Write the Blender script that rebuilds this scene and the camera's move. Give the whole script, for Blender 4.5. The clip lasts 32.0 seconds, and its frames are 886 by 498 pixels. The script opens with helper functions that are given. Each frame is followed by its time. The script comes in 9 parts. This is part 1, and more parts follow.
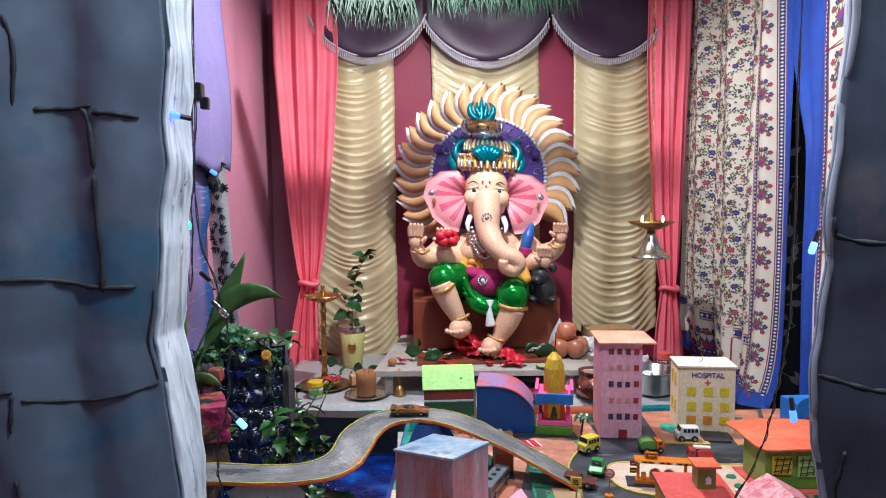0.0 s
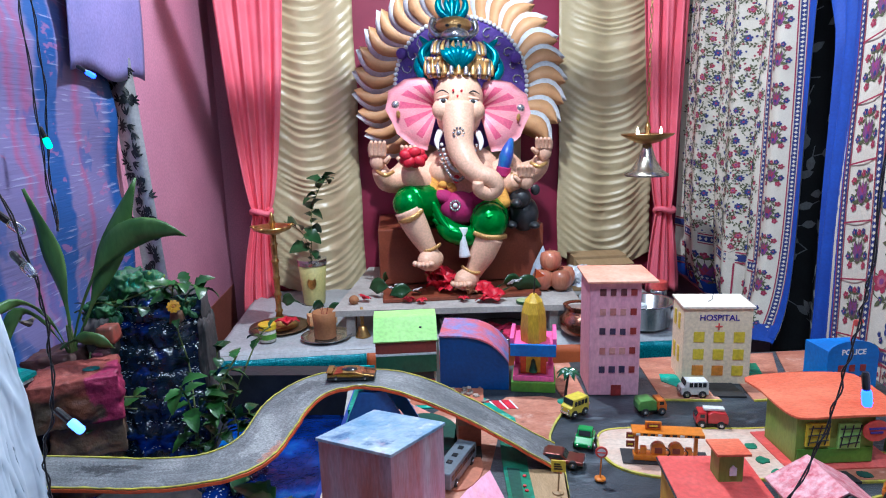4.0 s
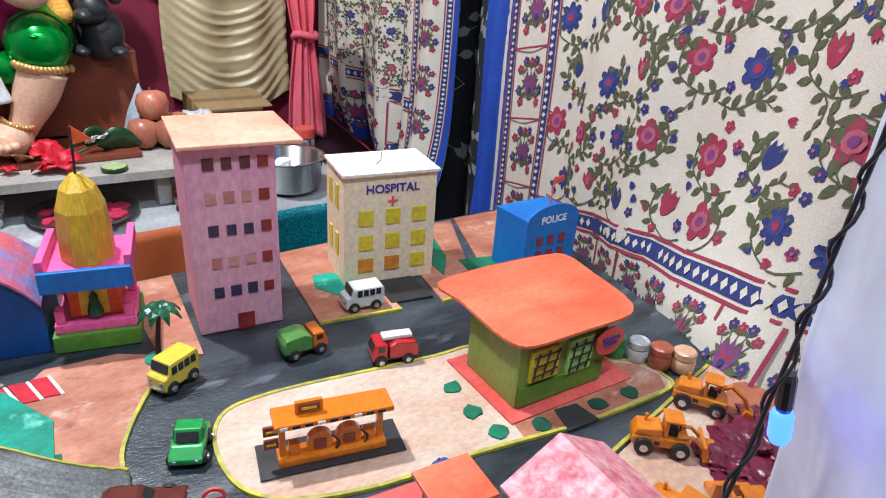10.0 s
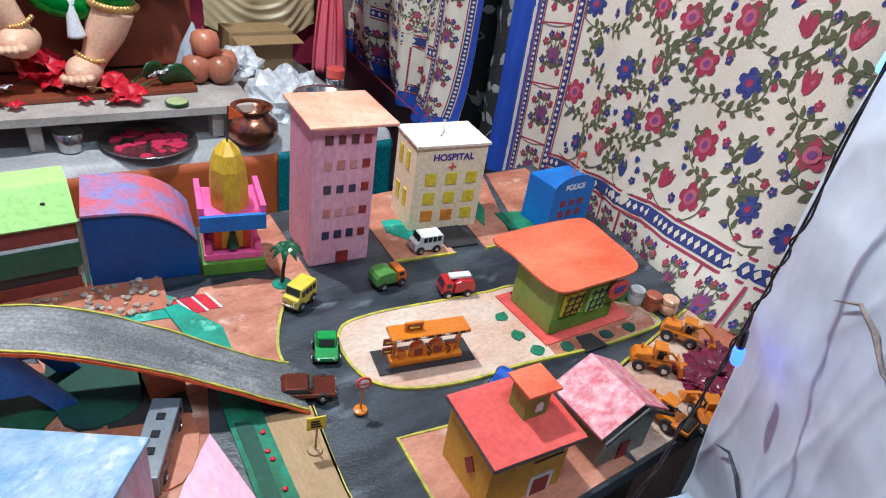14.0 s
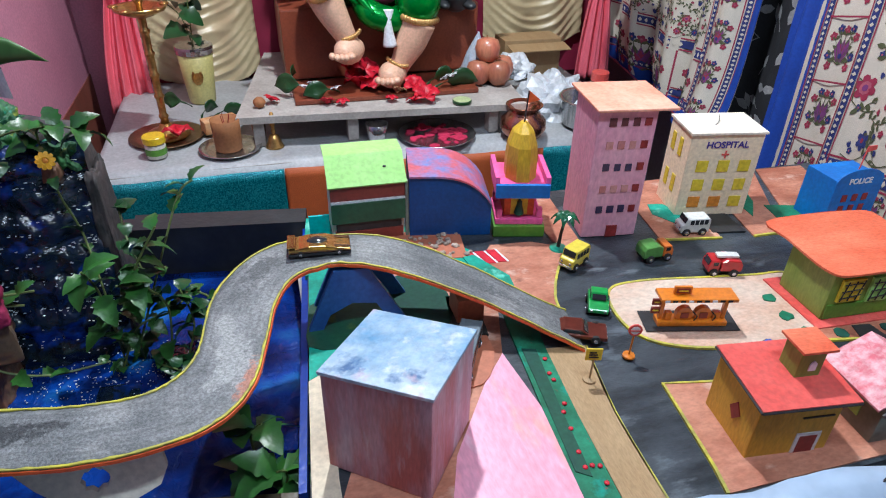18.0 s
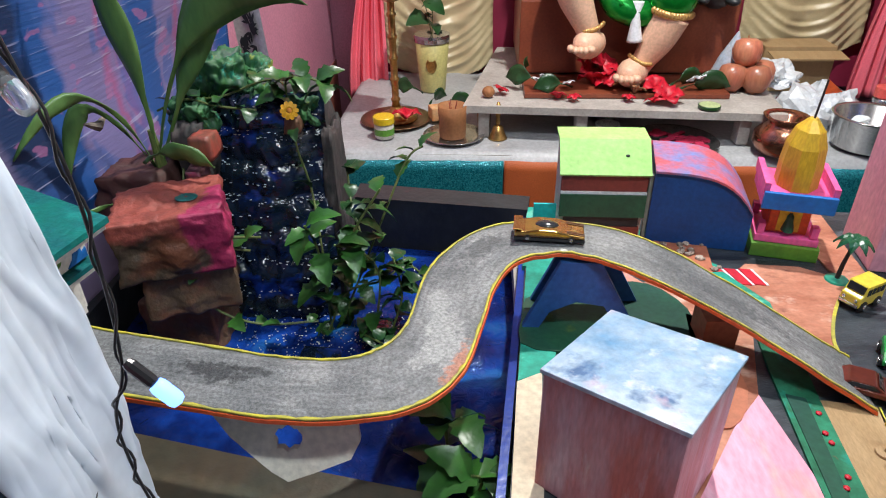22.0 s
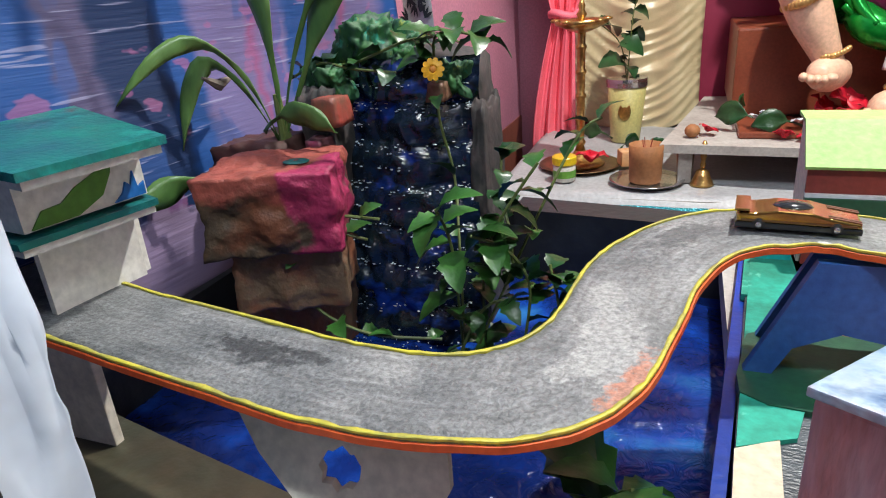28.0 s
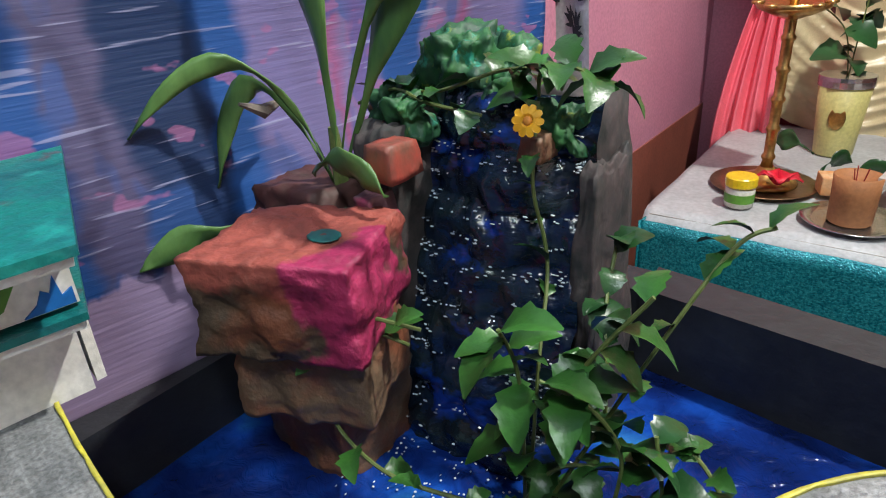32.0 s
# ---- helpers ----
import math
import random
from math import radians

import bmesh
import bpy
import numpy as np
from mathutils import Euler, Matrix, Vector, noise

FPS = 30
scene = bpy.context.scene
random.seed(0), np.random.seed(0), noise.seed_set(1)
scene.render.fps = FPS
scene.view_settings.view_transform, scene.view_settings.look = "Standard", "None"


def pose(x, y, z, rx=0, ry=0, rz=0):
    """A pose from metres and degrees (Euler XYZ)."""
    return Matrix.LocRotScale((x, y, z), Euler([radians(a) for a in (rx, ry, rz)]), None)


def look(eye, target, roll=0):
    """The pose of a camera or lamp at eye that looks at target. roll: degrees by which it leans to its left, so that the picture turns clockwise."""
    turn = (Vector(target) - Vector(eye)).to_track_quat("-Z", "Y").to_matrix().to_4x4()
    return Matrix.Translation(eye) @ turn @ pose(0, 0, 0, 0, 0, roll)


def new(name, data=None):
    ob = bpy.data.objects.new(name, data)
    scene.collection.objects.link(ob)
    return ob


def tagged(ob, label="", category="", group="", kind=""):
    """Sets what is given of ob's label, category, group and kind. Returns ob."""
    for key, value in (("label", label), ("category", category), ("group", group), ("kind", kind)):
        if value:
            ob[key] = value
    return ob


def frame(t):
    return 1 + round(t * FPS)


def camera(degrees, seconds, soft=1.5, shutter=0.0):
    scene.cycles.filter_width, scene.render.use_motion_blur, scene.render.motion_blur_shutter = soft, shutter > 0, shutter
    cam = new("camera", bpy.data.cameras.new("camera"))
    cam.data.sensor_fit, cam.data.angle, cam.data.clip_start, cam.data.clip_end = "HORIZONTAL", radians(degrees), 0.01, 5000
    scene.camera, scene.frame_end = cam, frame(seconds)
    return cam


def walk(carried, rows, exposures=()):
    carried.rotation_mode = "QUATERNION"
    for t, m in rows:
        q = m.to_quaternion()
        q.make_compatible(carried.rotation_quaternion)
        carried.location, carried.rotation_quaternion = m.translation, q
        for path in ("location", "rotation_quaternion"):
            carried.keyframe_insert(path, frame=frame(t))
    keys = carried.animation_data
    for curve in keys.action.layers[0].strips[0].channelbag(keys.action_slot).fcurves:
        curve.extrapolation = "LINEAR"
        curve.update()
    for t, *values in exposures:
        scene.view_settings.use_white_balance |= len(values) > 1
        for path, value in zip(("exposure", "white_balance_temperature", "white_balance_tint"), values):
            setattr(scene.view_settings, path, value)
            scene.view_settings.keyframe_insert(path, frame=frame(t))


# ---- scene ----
cam = camera(69.2, 32.0, soft=1.1)
PATH = [
    (0, (-0.033, 0.118, 1.281), (0.08, 2.108, 1.119), -0.6),
    (0.5, (-0.035, 0.214, 1.276), (0.123, 2.197, 1.067), -0.7),
    (1, (0.002, 0.313, 1.269), (0.148, 2.293, 1.027), -1.4),
    (1.5, (0.023, 0.359, 1.266), (0.171, 2.34, 1.04), -1.1),
    (2, (0.02, 0.361, 1.267), (0.161, 2.344, 1.043), -1.4),
    (2.5, (0.02, 0.367, 1.266), (0.172, 2.351, 1.059), -1.3),
    (3, (0.03, 0.382, 1.266), (0.181, 2.357, 0.992), -1.6),
    (3.5, (0.038, 0.387, 1.261), (0.183, 2.352, 0.915), -1.7),
    (5.5, (0.085, 0.535, 1.219), (0.363, 2.452, 0.723), -0.6),
    (6, (0.093, 0.607, 1.213), (0.614, 2.473, 0.717), -0.7),
    (6.5, (0.076, 0.645, 1.216), (0.821, 2.435, 0.727), -1.0),
    (7, (0.071, 0.68, 1.218), (0.924, 2.405, 0.675), 0.4),
    (7.5, (0.062, 0.712, 1.202), (1.085, 2.323, 0.602), -0.0),
    (8, (0.104, 0.755, 1.184), (1.167, 2.314, 0.523), -1.0),
    (8.5, (0.165, 0.793, 1.169), (1.219, 2.315, 0.41), -2.2),
    (9, (0.218, 0.814, 1.149), (1.26, 2.305, 0.318), -0.9),
    (9.5, (0.239, 0.826, 1.14), (1.293, 2.286, 0.269), 2.1),
    (10, (0.241, 0.839, 1.15), (1.316, 2.298, 0.304), 4.0),
    (10.5, (0.238, 0.849, 1.153), (1.212, 2.281, 0.152), 3.8),
    (11, (0.216, 0.85, 1.169), (1.22, 2.198, 0.085), 7.4),
    (11.5, (0.187, 0.848, 1.188), (1.216, 2.159, 0.083), 8.1),
    (12, (0.156, 0.842, 1.209), (1.271, 2.112, 0.139), 8.6),
    (12.5, (0.131, 0.833, 1.231), (1.247, 2.107, 0.167), 8.8),
    (13, (0.109, 0.828, 1.241), (1.196, 2.095, 0.14), 9.7),
    (13.5, (0.08, 0.812, 1.261), (1.188, 2.084, 0.185), 9.7),
    (15.5, (-0.042, 0.667, 1.316), (0.867, 2.126, 0.293), 7.8),
    (16, (-0.049, 0.679, 1.304), (0.77, 2.195, 0.289), 7.3),
    (16.5, (-0.059, 0.676, 1.301), (0.682, 2.223, 0.272), 5.9),
    (17, (-0.06, 0.68, 1.292), (0.594, 2.247, 0.236), 4.6),
    (17.5, (-0.066, 0.684, 1.288), (0.508, 2.279, 0.226), 3.2),
    (18, (-0.071, 0.683, 1.282), (0.399, 2.303, 0.207), 1.3),
    (18.5, (-0.07, 0.693, 1.273), (0.311, 2.318, 0.171), 0.2),
    (19, (-0.069, 0.691, 1.269), (0.232, 2.338, 0.175), -0.6),
    (19.5, (-0.076, 0.697, 1.267), (0.129, 2.359, 0.173), -1.8),
    (20, (-0.081, 0.71, 1.261), (0.017, 2.384, 0.17), -2.4),
    (20.5, (-0.09, 0.718, 1.255), (-0.069, 2.39, 0.158), -2.5),
    (21, (-0.1, 0.735, 1.242), (-0.143, 2.405, 0.142), -2.1),
    (21.5, (-0.109, 0.74, 1.228), (-0.155, 2.413, 0.134), -1.1),
    (22, (-0.106, 0.757, 1.202), (-0.219, 2.464, 0.167), -1.0),
    (22.5, (-0.102, 0.77, 1.182), (-0.299, 2.512, 0.219), -2.6),
    (23, (-0.098, 0.785, 1.159), (-0.362, 2.536, 0.229), -3.3),
    (23.5, (-0.096, 0.802, 1.135), (-0.423, 2.545, 0.21), -4.1),
    (24, (-0.105, 0.809, 1.117), (-0.468, 2.575, 0.251), -3.7),
    (24.5, (-0.107, 0.809, 1.099), (-0.484, 2.569, 0.228), -3.4),
    (26.5, (-0.094, 0.83, 1.044), (-0.586, 2.637, 0.342), -3.3),
    (27, (-0.099, 0.842, 1.034), (-0.647, 2.636, 0.34), -3.2),
    (27.5, (-0.105, 0.861, 1.03), (-0.715, 2.626, 0.313), -3.4),
    (28, (-0.107, 0.898, 1.019), (-0.786, 2.624, 0.269), -4.3),
    (28.5, (-0.111, 0.93, 1.017), (-0.827, 2.626, 0.237), -4.7),
    (29, (-0.111, 0.96, 1.021), (-0.884, 2.615, 0.205), -4.3),
    (29.5, (-0.119, 0.983, 1.031), (-0.94, 2.614, 0.216), -3.7),
    (30, (-0.125, 1.008, 1.036), (-0.967, 2.641, 0.246), -3.2),
    (30.5, (-0.123, 1.038, 1.045), (-1.0, 2.639, 0.227), -3.7),
    (31, (-0.119, 1.072, 1.051), (-1.096, 2.62, 0.245), -4.2),
    (31.5, (-0.125, 1.098, 1.058), (-1.168, 2.587, 0.223), -3.5),
    (32, (-0.128, 1.116, 1.059), (-1.225, 2.549, 0.198), -3.4),
]
EXPOSURE = [(0, -0.36, 6050, 9), (1, -0.36, 5600, 8), (2, -0.36, 5250, 6), (3.5, -0.36, 5250, 6), (6, -0.26, 5500, 6), (8, -0.25, 5700, 6), (10, -0.17, 5850, 5), (13, -0.27, 5850, 5), (16, -0.34, 5700, 6), (20, -0.32, 5800, 6),
            (23, -0.06, 6650, 8), (26.5, 0.08, 6550, 8), (29, 0.04, 6500, 6), (32, 0.02, 6450, 5)]
walk(cam, [(t, look(eye, target, roll)) for t, eye, target, roll in PATH], EXPOSURE)

# ---- light ----
world = bpy.data.worlds.new("room_dark")
scene.world = world
world.use_nodes = True
world.node_tree.nodes["Background"].inputs[0].default_value = (0.55, 0.62, 0.8, 1)
world.node_tree.nodes["Background"].inputs[1].default_value = 0.04


def lamp(name, kind, at, watts, colour, size, target=None):
    d = bpy.data.lights.new(name, kind)
    d.energy, d.color = watts, colour
    if kind == "AREA":
        d.shape, d.size, d.size_y = "RECTANGLE", size[0], size[1]
    elif kind == "SPOT":
        d.shadow_soft_size, d.spot_size, d.spot_blend = size, math.pi, 0.5
    else:
        d.shadow_soft_size = size
    o = new(name, d)
    o.matrix_world = look(at, target or (at[0], at[1], 0))
    return o


lamp("bulb_light", "SPOT", (0.18, 1.88, 2.2), 128, (1.0, 0.97, 0.93), 0.03)
lamp("tube_light_glow", "AREA", (0.4, 0.7, 2.4), 28, (0.86, 0.94, 1.0), (1.0, 0.1))


# ---- materials ----
def tree(name):
    m = bpy.data.materials.new(name)
    m.use_nodes = True
    n = m.node_tree.nodes
    return m, n, m.node_tree.links, n["Principled BSDF"]


def ramp(nodes, stops):
    r = nodes.new("ShaderNodeValToRGB")
    e = r.color_ramp.elements
    while len(e) < len(stops):
        e.new(0.5)
    for k, (p, c) in zip(e, stops):
        k.position, k.color = p, (*c, 1)
    return r


def mat(name, a, b=None, scale=18, rough=0.6, metal=0.0, bump=0.2, fine=160, stretch=(1, 1, 1), coat=0.0, sharp=0.18, spec=0.5, vary=0.0, daubs=()):
    """Mottled paint, cloth, stone or metal: two tones in patches, with fine grain in tone and relief."""
    m, n, l, p = tree(name)
    b = b or tuple(c * 0.7 for c in a)
    tc = n.new("ShaderNodeTexCoord")
    mp = n.new("ShaderNodeMapping")
    mp.inputs["Scale"].default_value = stretch
    l.new(tc.outputs["Object"], mp.inputs[0])
    big = n.new("ShaderNodeTexNoise")
    big.inputs["Scale"].default_value, big.inputs["Detail"].default_value = scale, 6
    big.inputs["Roughness"].default_value = 0.62
    l.new(mp.outputs[0], big.inputs[0])
    small = n.new("ShaderNodeTexNoise")
    small.inputs["Scale"].default_value, small.inputs["Detail"].default_value = fine, 3
    l.new(mp.outputs[0], small.inputs[0])
    r = ramp(n, [(0.5 - sharp, b), (0.5 + sharp, a)])
    l.new(big.outputs[0], r.inputs[0])
    hsv = n.new("ShaderNodeHueSaturation")
    mr = n.new("ShaderNodeMapRange")
    mr.inputs[1].default_value, mr.inputs[2].default_value = 0.3, 0.7
    mr.inputs[3].default_value, mr.inputs[4].default_value = 0.86, 1.12
    l.new(small.outputs[0], mr.inputs[0])
    value = mr.outputs[0]
    if vary:
        info = n.new("ShaderNodeObjectInfo")
        v2 = n.new("ShaderNodeMapRange")
        v2.inputs[3].default_value, v2.inputs[4].default_value = 1 - vary, 1 + vary
        l.new(info.outputs["Random"], v2.inputs[0])
        mul = n.new("ShaderNodeMath")
        mul.operation = "MULTIPLY"
        l.new(value, mul.inputs[0]), l.new(v2.outputs[0], mul.inputs[1])
        value = mul.outputs[0]
    colour = r.outputs[0]
    for i, (c, daub_scale, level) in enumerate(daubs):
        shift = n.new("ShaderNodeMapping")
        shift.inputs["Location"].default_value, shift.inputs["Scale"].default_value = (3.1 + 2 * i, 7.7 * i, 1.3), stretch
        l.new(tc.outputs["Object"], shift.inputs[0])
        spots = n.new("ShaderNodeTexNoise")
        spots.inputs["Scale"].default_value, spots.inputs["Detail"].default_value, spots.inputs["Roughness"].default_value = daub_scale, 5, 0.6
        l.new(shift.outputs[0], spots.inputs[0])
        mask = ramp(n, [(level, (0, 0, 0)), (level + 0.09, (0.9, 0.9, 0.9))])
        l.new(spots.outputs[0], mask.inputs[0])
        over = n.new("ShaderNodeMixRGB")
        l.new(mask.outputs[0], over.inputs[0]), l.new(colour, over.inputs[1])
        over.inputs[2].default_value = (*c, 1)
        colour = over.outputs[0]
    l.new(colour, hsv.inputs["Color"])
    l.new(value, hsv.inputs["Value"])
    l.new(hsv.outputs[0], p.inputs["Base Color"])
    p.inputs["Roughness"].default_value, p.inputs["Metallic"].default_value = rough, metal
    p.inputs["Coat Weight"].default_value = coat
    p.inputs["Coat Roughness"].default_value = 0.12
    p.inputs["Specular IOR Level"].default_value = spec
    if bump:
        bp = n.new("ShaderNodeBump")
        bp.inputs["Strength"].default_value, bp.inputs["Distance"].default_value = bump, 0.002
        l.new(small.outputs[0], bp.inputs["Height"])
        l.new(bp.outputs[0], p.inputs["Normal"])
    return m


def glow(name, c, strength):
    m, n, l, p = tree(name)
    p.inputs["Base Color"].default_value = (*c, 1)
    p.inputs["Emission Color"].default_value = (*c, 1)
    p.inputs["Emission Strength"].default_value = strength
    return m


def clear(name, tint=(1, 1, 1), rough=0.05):
    m, n, l, p = tree(name)
    p.inputs["Base Color"].default_value = (*tint, 1)
    p.inputs["Roughness"].default_value, p.inputs["IOR"].default_value = rough, 1.3
    p.inputs["Transmission Weight"].default_value = 0.9
    return m


WALL_PINK = mat("pink_wall_paint", (0.56, 0.24, 0.34), (0.47, 0.19, 0.28), 3, 0.55, bump=0.1)
DADO = mat("brown_dado_paint", (0.3, 0.09, 0.06), (0.2, 0.06, 0.04), 6, 0.5)
PLASTER = mat("room_plaster", (0.34, 0.33, 0.36), (0.26, 0.25, 0.28), 4, 0.8)
FLOOR = mat("cement_floor", (0.12, 0.11, 0.1), (0.07, 0.065, 0.06), 6, 0.6)
CREAM = mat("cream_satin", (0.58, 0.48, 0.29), (0.5, 0.405, 0.23), 5, 0.36, bump=0.12, fine=500, spec=0.7)
BURGUNDY = mat("burgundy_cloth", (0.27, 0.016, 0.055), (0.19, 0.01, 0.038), 5, 0.6, bump=0.15, fine=400)
ROSE = mat("coral_pink_cloth", (0.93, 0.2, 0.26), (0.84, 0.14, 0.2), 6, 0.55, bump=0.15, fine=400)
PLUM = mat("dark_plum_cloth", (0.03, 0.012, 0.03), (0.05, 0.02, 0.05), 6, 0.5)
FRINGE = mat("silver_fringe", (0.6, 0.57, 0.6), (0.4, 0.36, 0.42), 60, 0.4)
PRINT_BASE = mat("cream_printed_cotton", (0.68, 0.63, 0.53), (0.59, 0.54, 0.45), 8, 0.75, bump=0.2, fine=600)
P_NAVY = mat("navy_print", (0.028, 0.042, 0.19), (0.02, 0.03, 0.14), 30, 0.75)
P_CRIM = mat("crimson_print", (0.34, 0.03, 0.075), (0.27, 0.025, 0.06), 30, 0.75)
P_PURP = mat("purple_print", (0.22, 0.05, 0.2), (0.15, 0.035, 0.16), 30, 0.75)
P_ROSE = mat("rose_print", (0.44, 0.11, 0.16), (0.38, 0.08, 0.13), 30, 0.75)
P_SKY = mat("mid_blue_print", (0.045, 0.06, 0.26), (0.032, 0.045, 0.2), 30, 0.75)
P_OLIV = mat("olive_print", (0.1, 0.11, 0.05), (0.07, 0.08, 0.035), 30, 0.75)
P_BLUE = mat("royal_blue_hem", (0.015, 0.07, 0.42), (0.012, 0.05, 0.32), 14, 0.7)
P_DARK = mat("black_leaf_print", (0.02, 0.025, 0.025), (0.035, 0.04, 0.04), 20, 0.75)
P_PALE = mat("pale_leaf_print", (0.4, 0.41, 0.42), (0.28, 0.29, 0.3), 20, 0.75)
GREYCLOTH = mat("black_print_cotton", (0.03, 0.033, 0.038), (0.02, 0.022, 0.026), 10, 0.75)
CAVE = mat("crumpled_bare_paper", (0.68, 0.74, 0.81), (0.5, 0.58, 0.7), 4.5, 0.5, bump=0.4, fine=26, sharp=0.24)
# stone-grey paint with the outer face's shade darkened into its colour
CAVE_OUT = mat("shaded_stone_grey_paper", (0.17, 0.225, 0.3), (0.11, 0.155, 0.22), 3, 0.55, bump=0.3, fine=26, sharp=0.24, daubs=[((0.05, 0.16, 0.27), 4, 0.58), ((0.27, 0.26, 0.3), 5, 0.6)])
CAVE_SILL = mat("blue_grey_sill_paper", (0.42, 0.52, 0.66), (0.28, 0.37, 0.5), 7, 0.5, bump=0.4, fine=26, sharp=0.2)
CAVE_MARK = mat("black_brush_mark", (0.02, 0.022, 0.028), (0.05, 0.055, 0.065), 60, 0.6)
CAVE_STAIN = mat("torn_brown_patch", (0.3, 0.24, 0.2), (0.16, 0.14, 0.13), 60, 0.8)
WIRE = mat("black_cable", (0.012, 0.012, 0.014), (0.02, 0.02, 0.022), 40, 0.3, coat=0.3)
ASPHALT = mat("grey_road_paint", (0.062, 0.074, 0.088), (0.014, 0.018, 0.024), 11, 0.36, bump=0.4, fine=190, stretch=(1, 2.6, 1), sharp=0.15, daubs=[((0.12, 0.14, 0.16), 13, 0.59), ((0.008, 0.01, 0.013), 9, 0.62)])
SALMON = mat("salmon_ground_paint", (0.56, 0.25, 0.16), (0.35, 0.115, 0.065), 13, 0.58, bump=0.3, sharp=0.14, stretch=(1, 1.7, 1), daubs=[((0.64, 0.42, 0.33), 16, 0.6), ((0.2, 0.06, 0.045), 18, 0.62)])
SALMON2 = mat("pale_peach_ground_paint", (0.64, 0.52, 0.42), (0.56, 0.33, 0.23), 8, 0.55, bump=0.3, stretch=(1, 1.6, 1), sharp=0.14)
RUST = mat("rust_ground_paint", (0.5, 0.17, 0.09), (0.38, 0.11, 0.06), 12, 0.5)
YELLOWLINE = mat("yellow_line_paint", (0.6, 0.53, 0.05), (0.36, 0.33, 0.07), 50, 0.5, bump=0.5, sharp=0.1)
TEALP = mat("teal_green_ground_paint", (0.03, 0.42, 0.31), (0.02, 0.2, 0.13), 12, 0.55, spec=0.3, sharp=0.14, daubs=[((0.2, 0.62, 0.48), 24, 0.6), ((0.01, 0.12, 0.1), 18, 0.62)])
GRASSP = mat("grass_green_ground_paint", (0.03, 0.24, 0.13), (0.015, 0.1, 0.05), 16, 0.58, spec=0.25, sharp=0.12, daubs=[((0.02, 0.3, 0.22), 20, 0.59), ((0.3, 0.04, 0.03), 60, 0.66)])
DKGREEN = mat("dark_green_ground_paint", (0.018, 0.09, 0.05), (0.015, 0.05, 0.05), 12, 0.58, spec=0.25)
MEADOW = mat("dark_green_hill_paint", (0.02, 0.11, 0.05), (0.012, 0.055, 0.045), 14, 0.4, daubs=[((0.1, 0.16, 0.03), 22, 0.6), ((0.02, 0.06, 0.2), 16, 0.62)])
LANEMIX = mat("pink_white_lane_paint", (0.72, 0.36, 0.28), (0.56, 0.2, 0.14), 16, 0.45, daubs=[((0.72, 0.2, 0.36), 26, 0.58), ((0.75, 0.7, 0.72), 22, 0.6), ((0.04, 0.12, 0.42), 20, 0.62)])
PINKP = mat("candy_pink_ground_paint", (0.84, 0.42, 0.56), (0.78, 0.27, 0.36), 8, 0.45, sharp=0.22, stretch=(1.4, 0.5, 1), daubs=[((0.82, 0.36, 0.34), 12, 0.58), ((0.85, 0.58, 0.68), 16, 0.6)])
TANP = mat("tan_card", (0.42, 0.28, 0.14), (0.35, 0.22, 0.1), 10, 0.6, stretch=(4, 1, 1))
CREAMP = mat("bare_cream_card", (0.7, 0.6, 0.45), (0.6, 0.48, 0.34), 10, 0.6)
BLACKP = mat("black_ground_paint", (0.02, 0.02, 0.022), (0.035, 0.035, 0.038), 18, 0.5)
TANKWALL = mat("dark_wet_cement", (0.012, 0.013, 0.016), (0.028, 0.03, 0.034), 14, 0.5, bump=0.5, fine=80)
TANKBLUE = mat("blue_tank_paint", (0.008, 0.055, 0.4), (0.006, 0.025, 0.2), 7, 0.3)
TANKEARTH = mat("muddy_green_cement", (0.055, 0.06, 0.04), (0.09, 0.06, 0.035), 12, 0.4, bump=0.5, fine=80)
TEALCLOTH = mat("teal_sequin_cloth", (0.03, 0.3, 0.34), (0.003, 0.13, 0.17), 230, 0.22, metal=0.35, bump=1.0, fine=330, sharp=0.1)
ORANGECLOTH = mat("orange_cloth", (0.5, 0.11, 0.025), (0.42, 0.085, 0.02), 10, 0.6, bump=0.4, fine=400)
TABLESHEET = mat("grey_white_plastic_sheet", (0.44, 0.45, 0.46), (0.33, 0.33, 0.34), 9, 0.45, bump=0.3, fine=120)
BOARDWOOD = mat("grey_painted_plank", (0.5, 0.47, 0.43), (0.34, 0.3, 0.27), 14, 0.55, bump=0.3)
STOOLBROWN = mat("brown_satin_cover", (0.25, 0.065, 0.03), (0.18, 0.04, 0.02), 6, 0.38)
ORANGEEDGE = mat("orange_red_edge_paint", (0.8, 0.14, 0.03), (0.65, 0.08, 0.02), 20, 0.5)

# ---- building helpers ----


def link(name, bm, material, smooth=False):
    me = bpy.data.meshes.new(name)
    bm.normal_update()
    bm.to_mesh(me)
    bm.free()
    for m in material if isinstance(material, (list, tuple)) else [material]:
        me.materials.append(m)
    if smooth:
        for poly in me.polygons:
            poly.use_smooth = True
    return new(name, me)


def part(name, bm, material, parent, label="", smooth=False, m=None):
    o = link(name, bm, material, smooth)
    o.parent = parent
    if m is not None:
        o.matrix_basis = m
    if label:
        o["label"] = label
    return o


def thing(name, label, category, m, group=""):
    o = new(name)
    o.empty_display_size = 0.02
    o.matrix_basis = m
    return tagged(o, label, category, group)


def solo(name, bm, material, label, category, group="", kind="", smooth=False, m=None):
    o = link(name, bm, material, smooth)
    if m is not None:
        o.matrix_basis = m
    return tagged(o, label, category, group, kind)


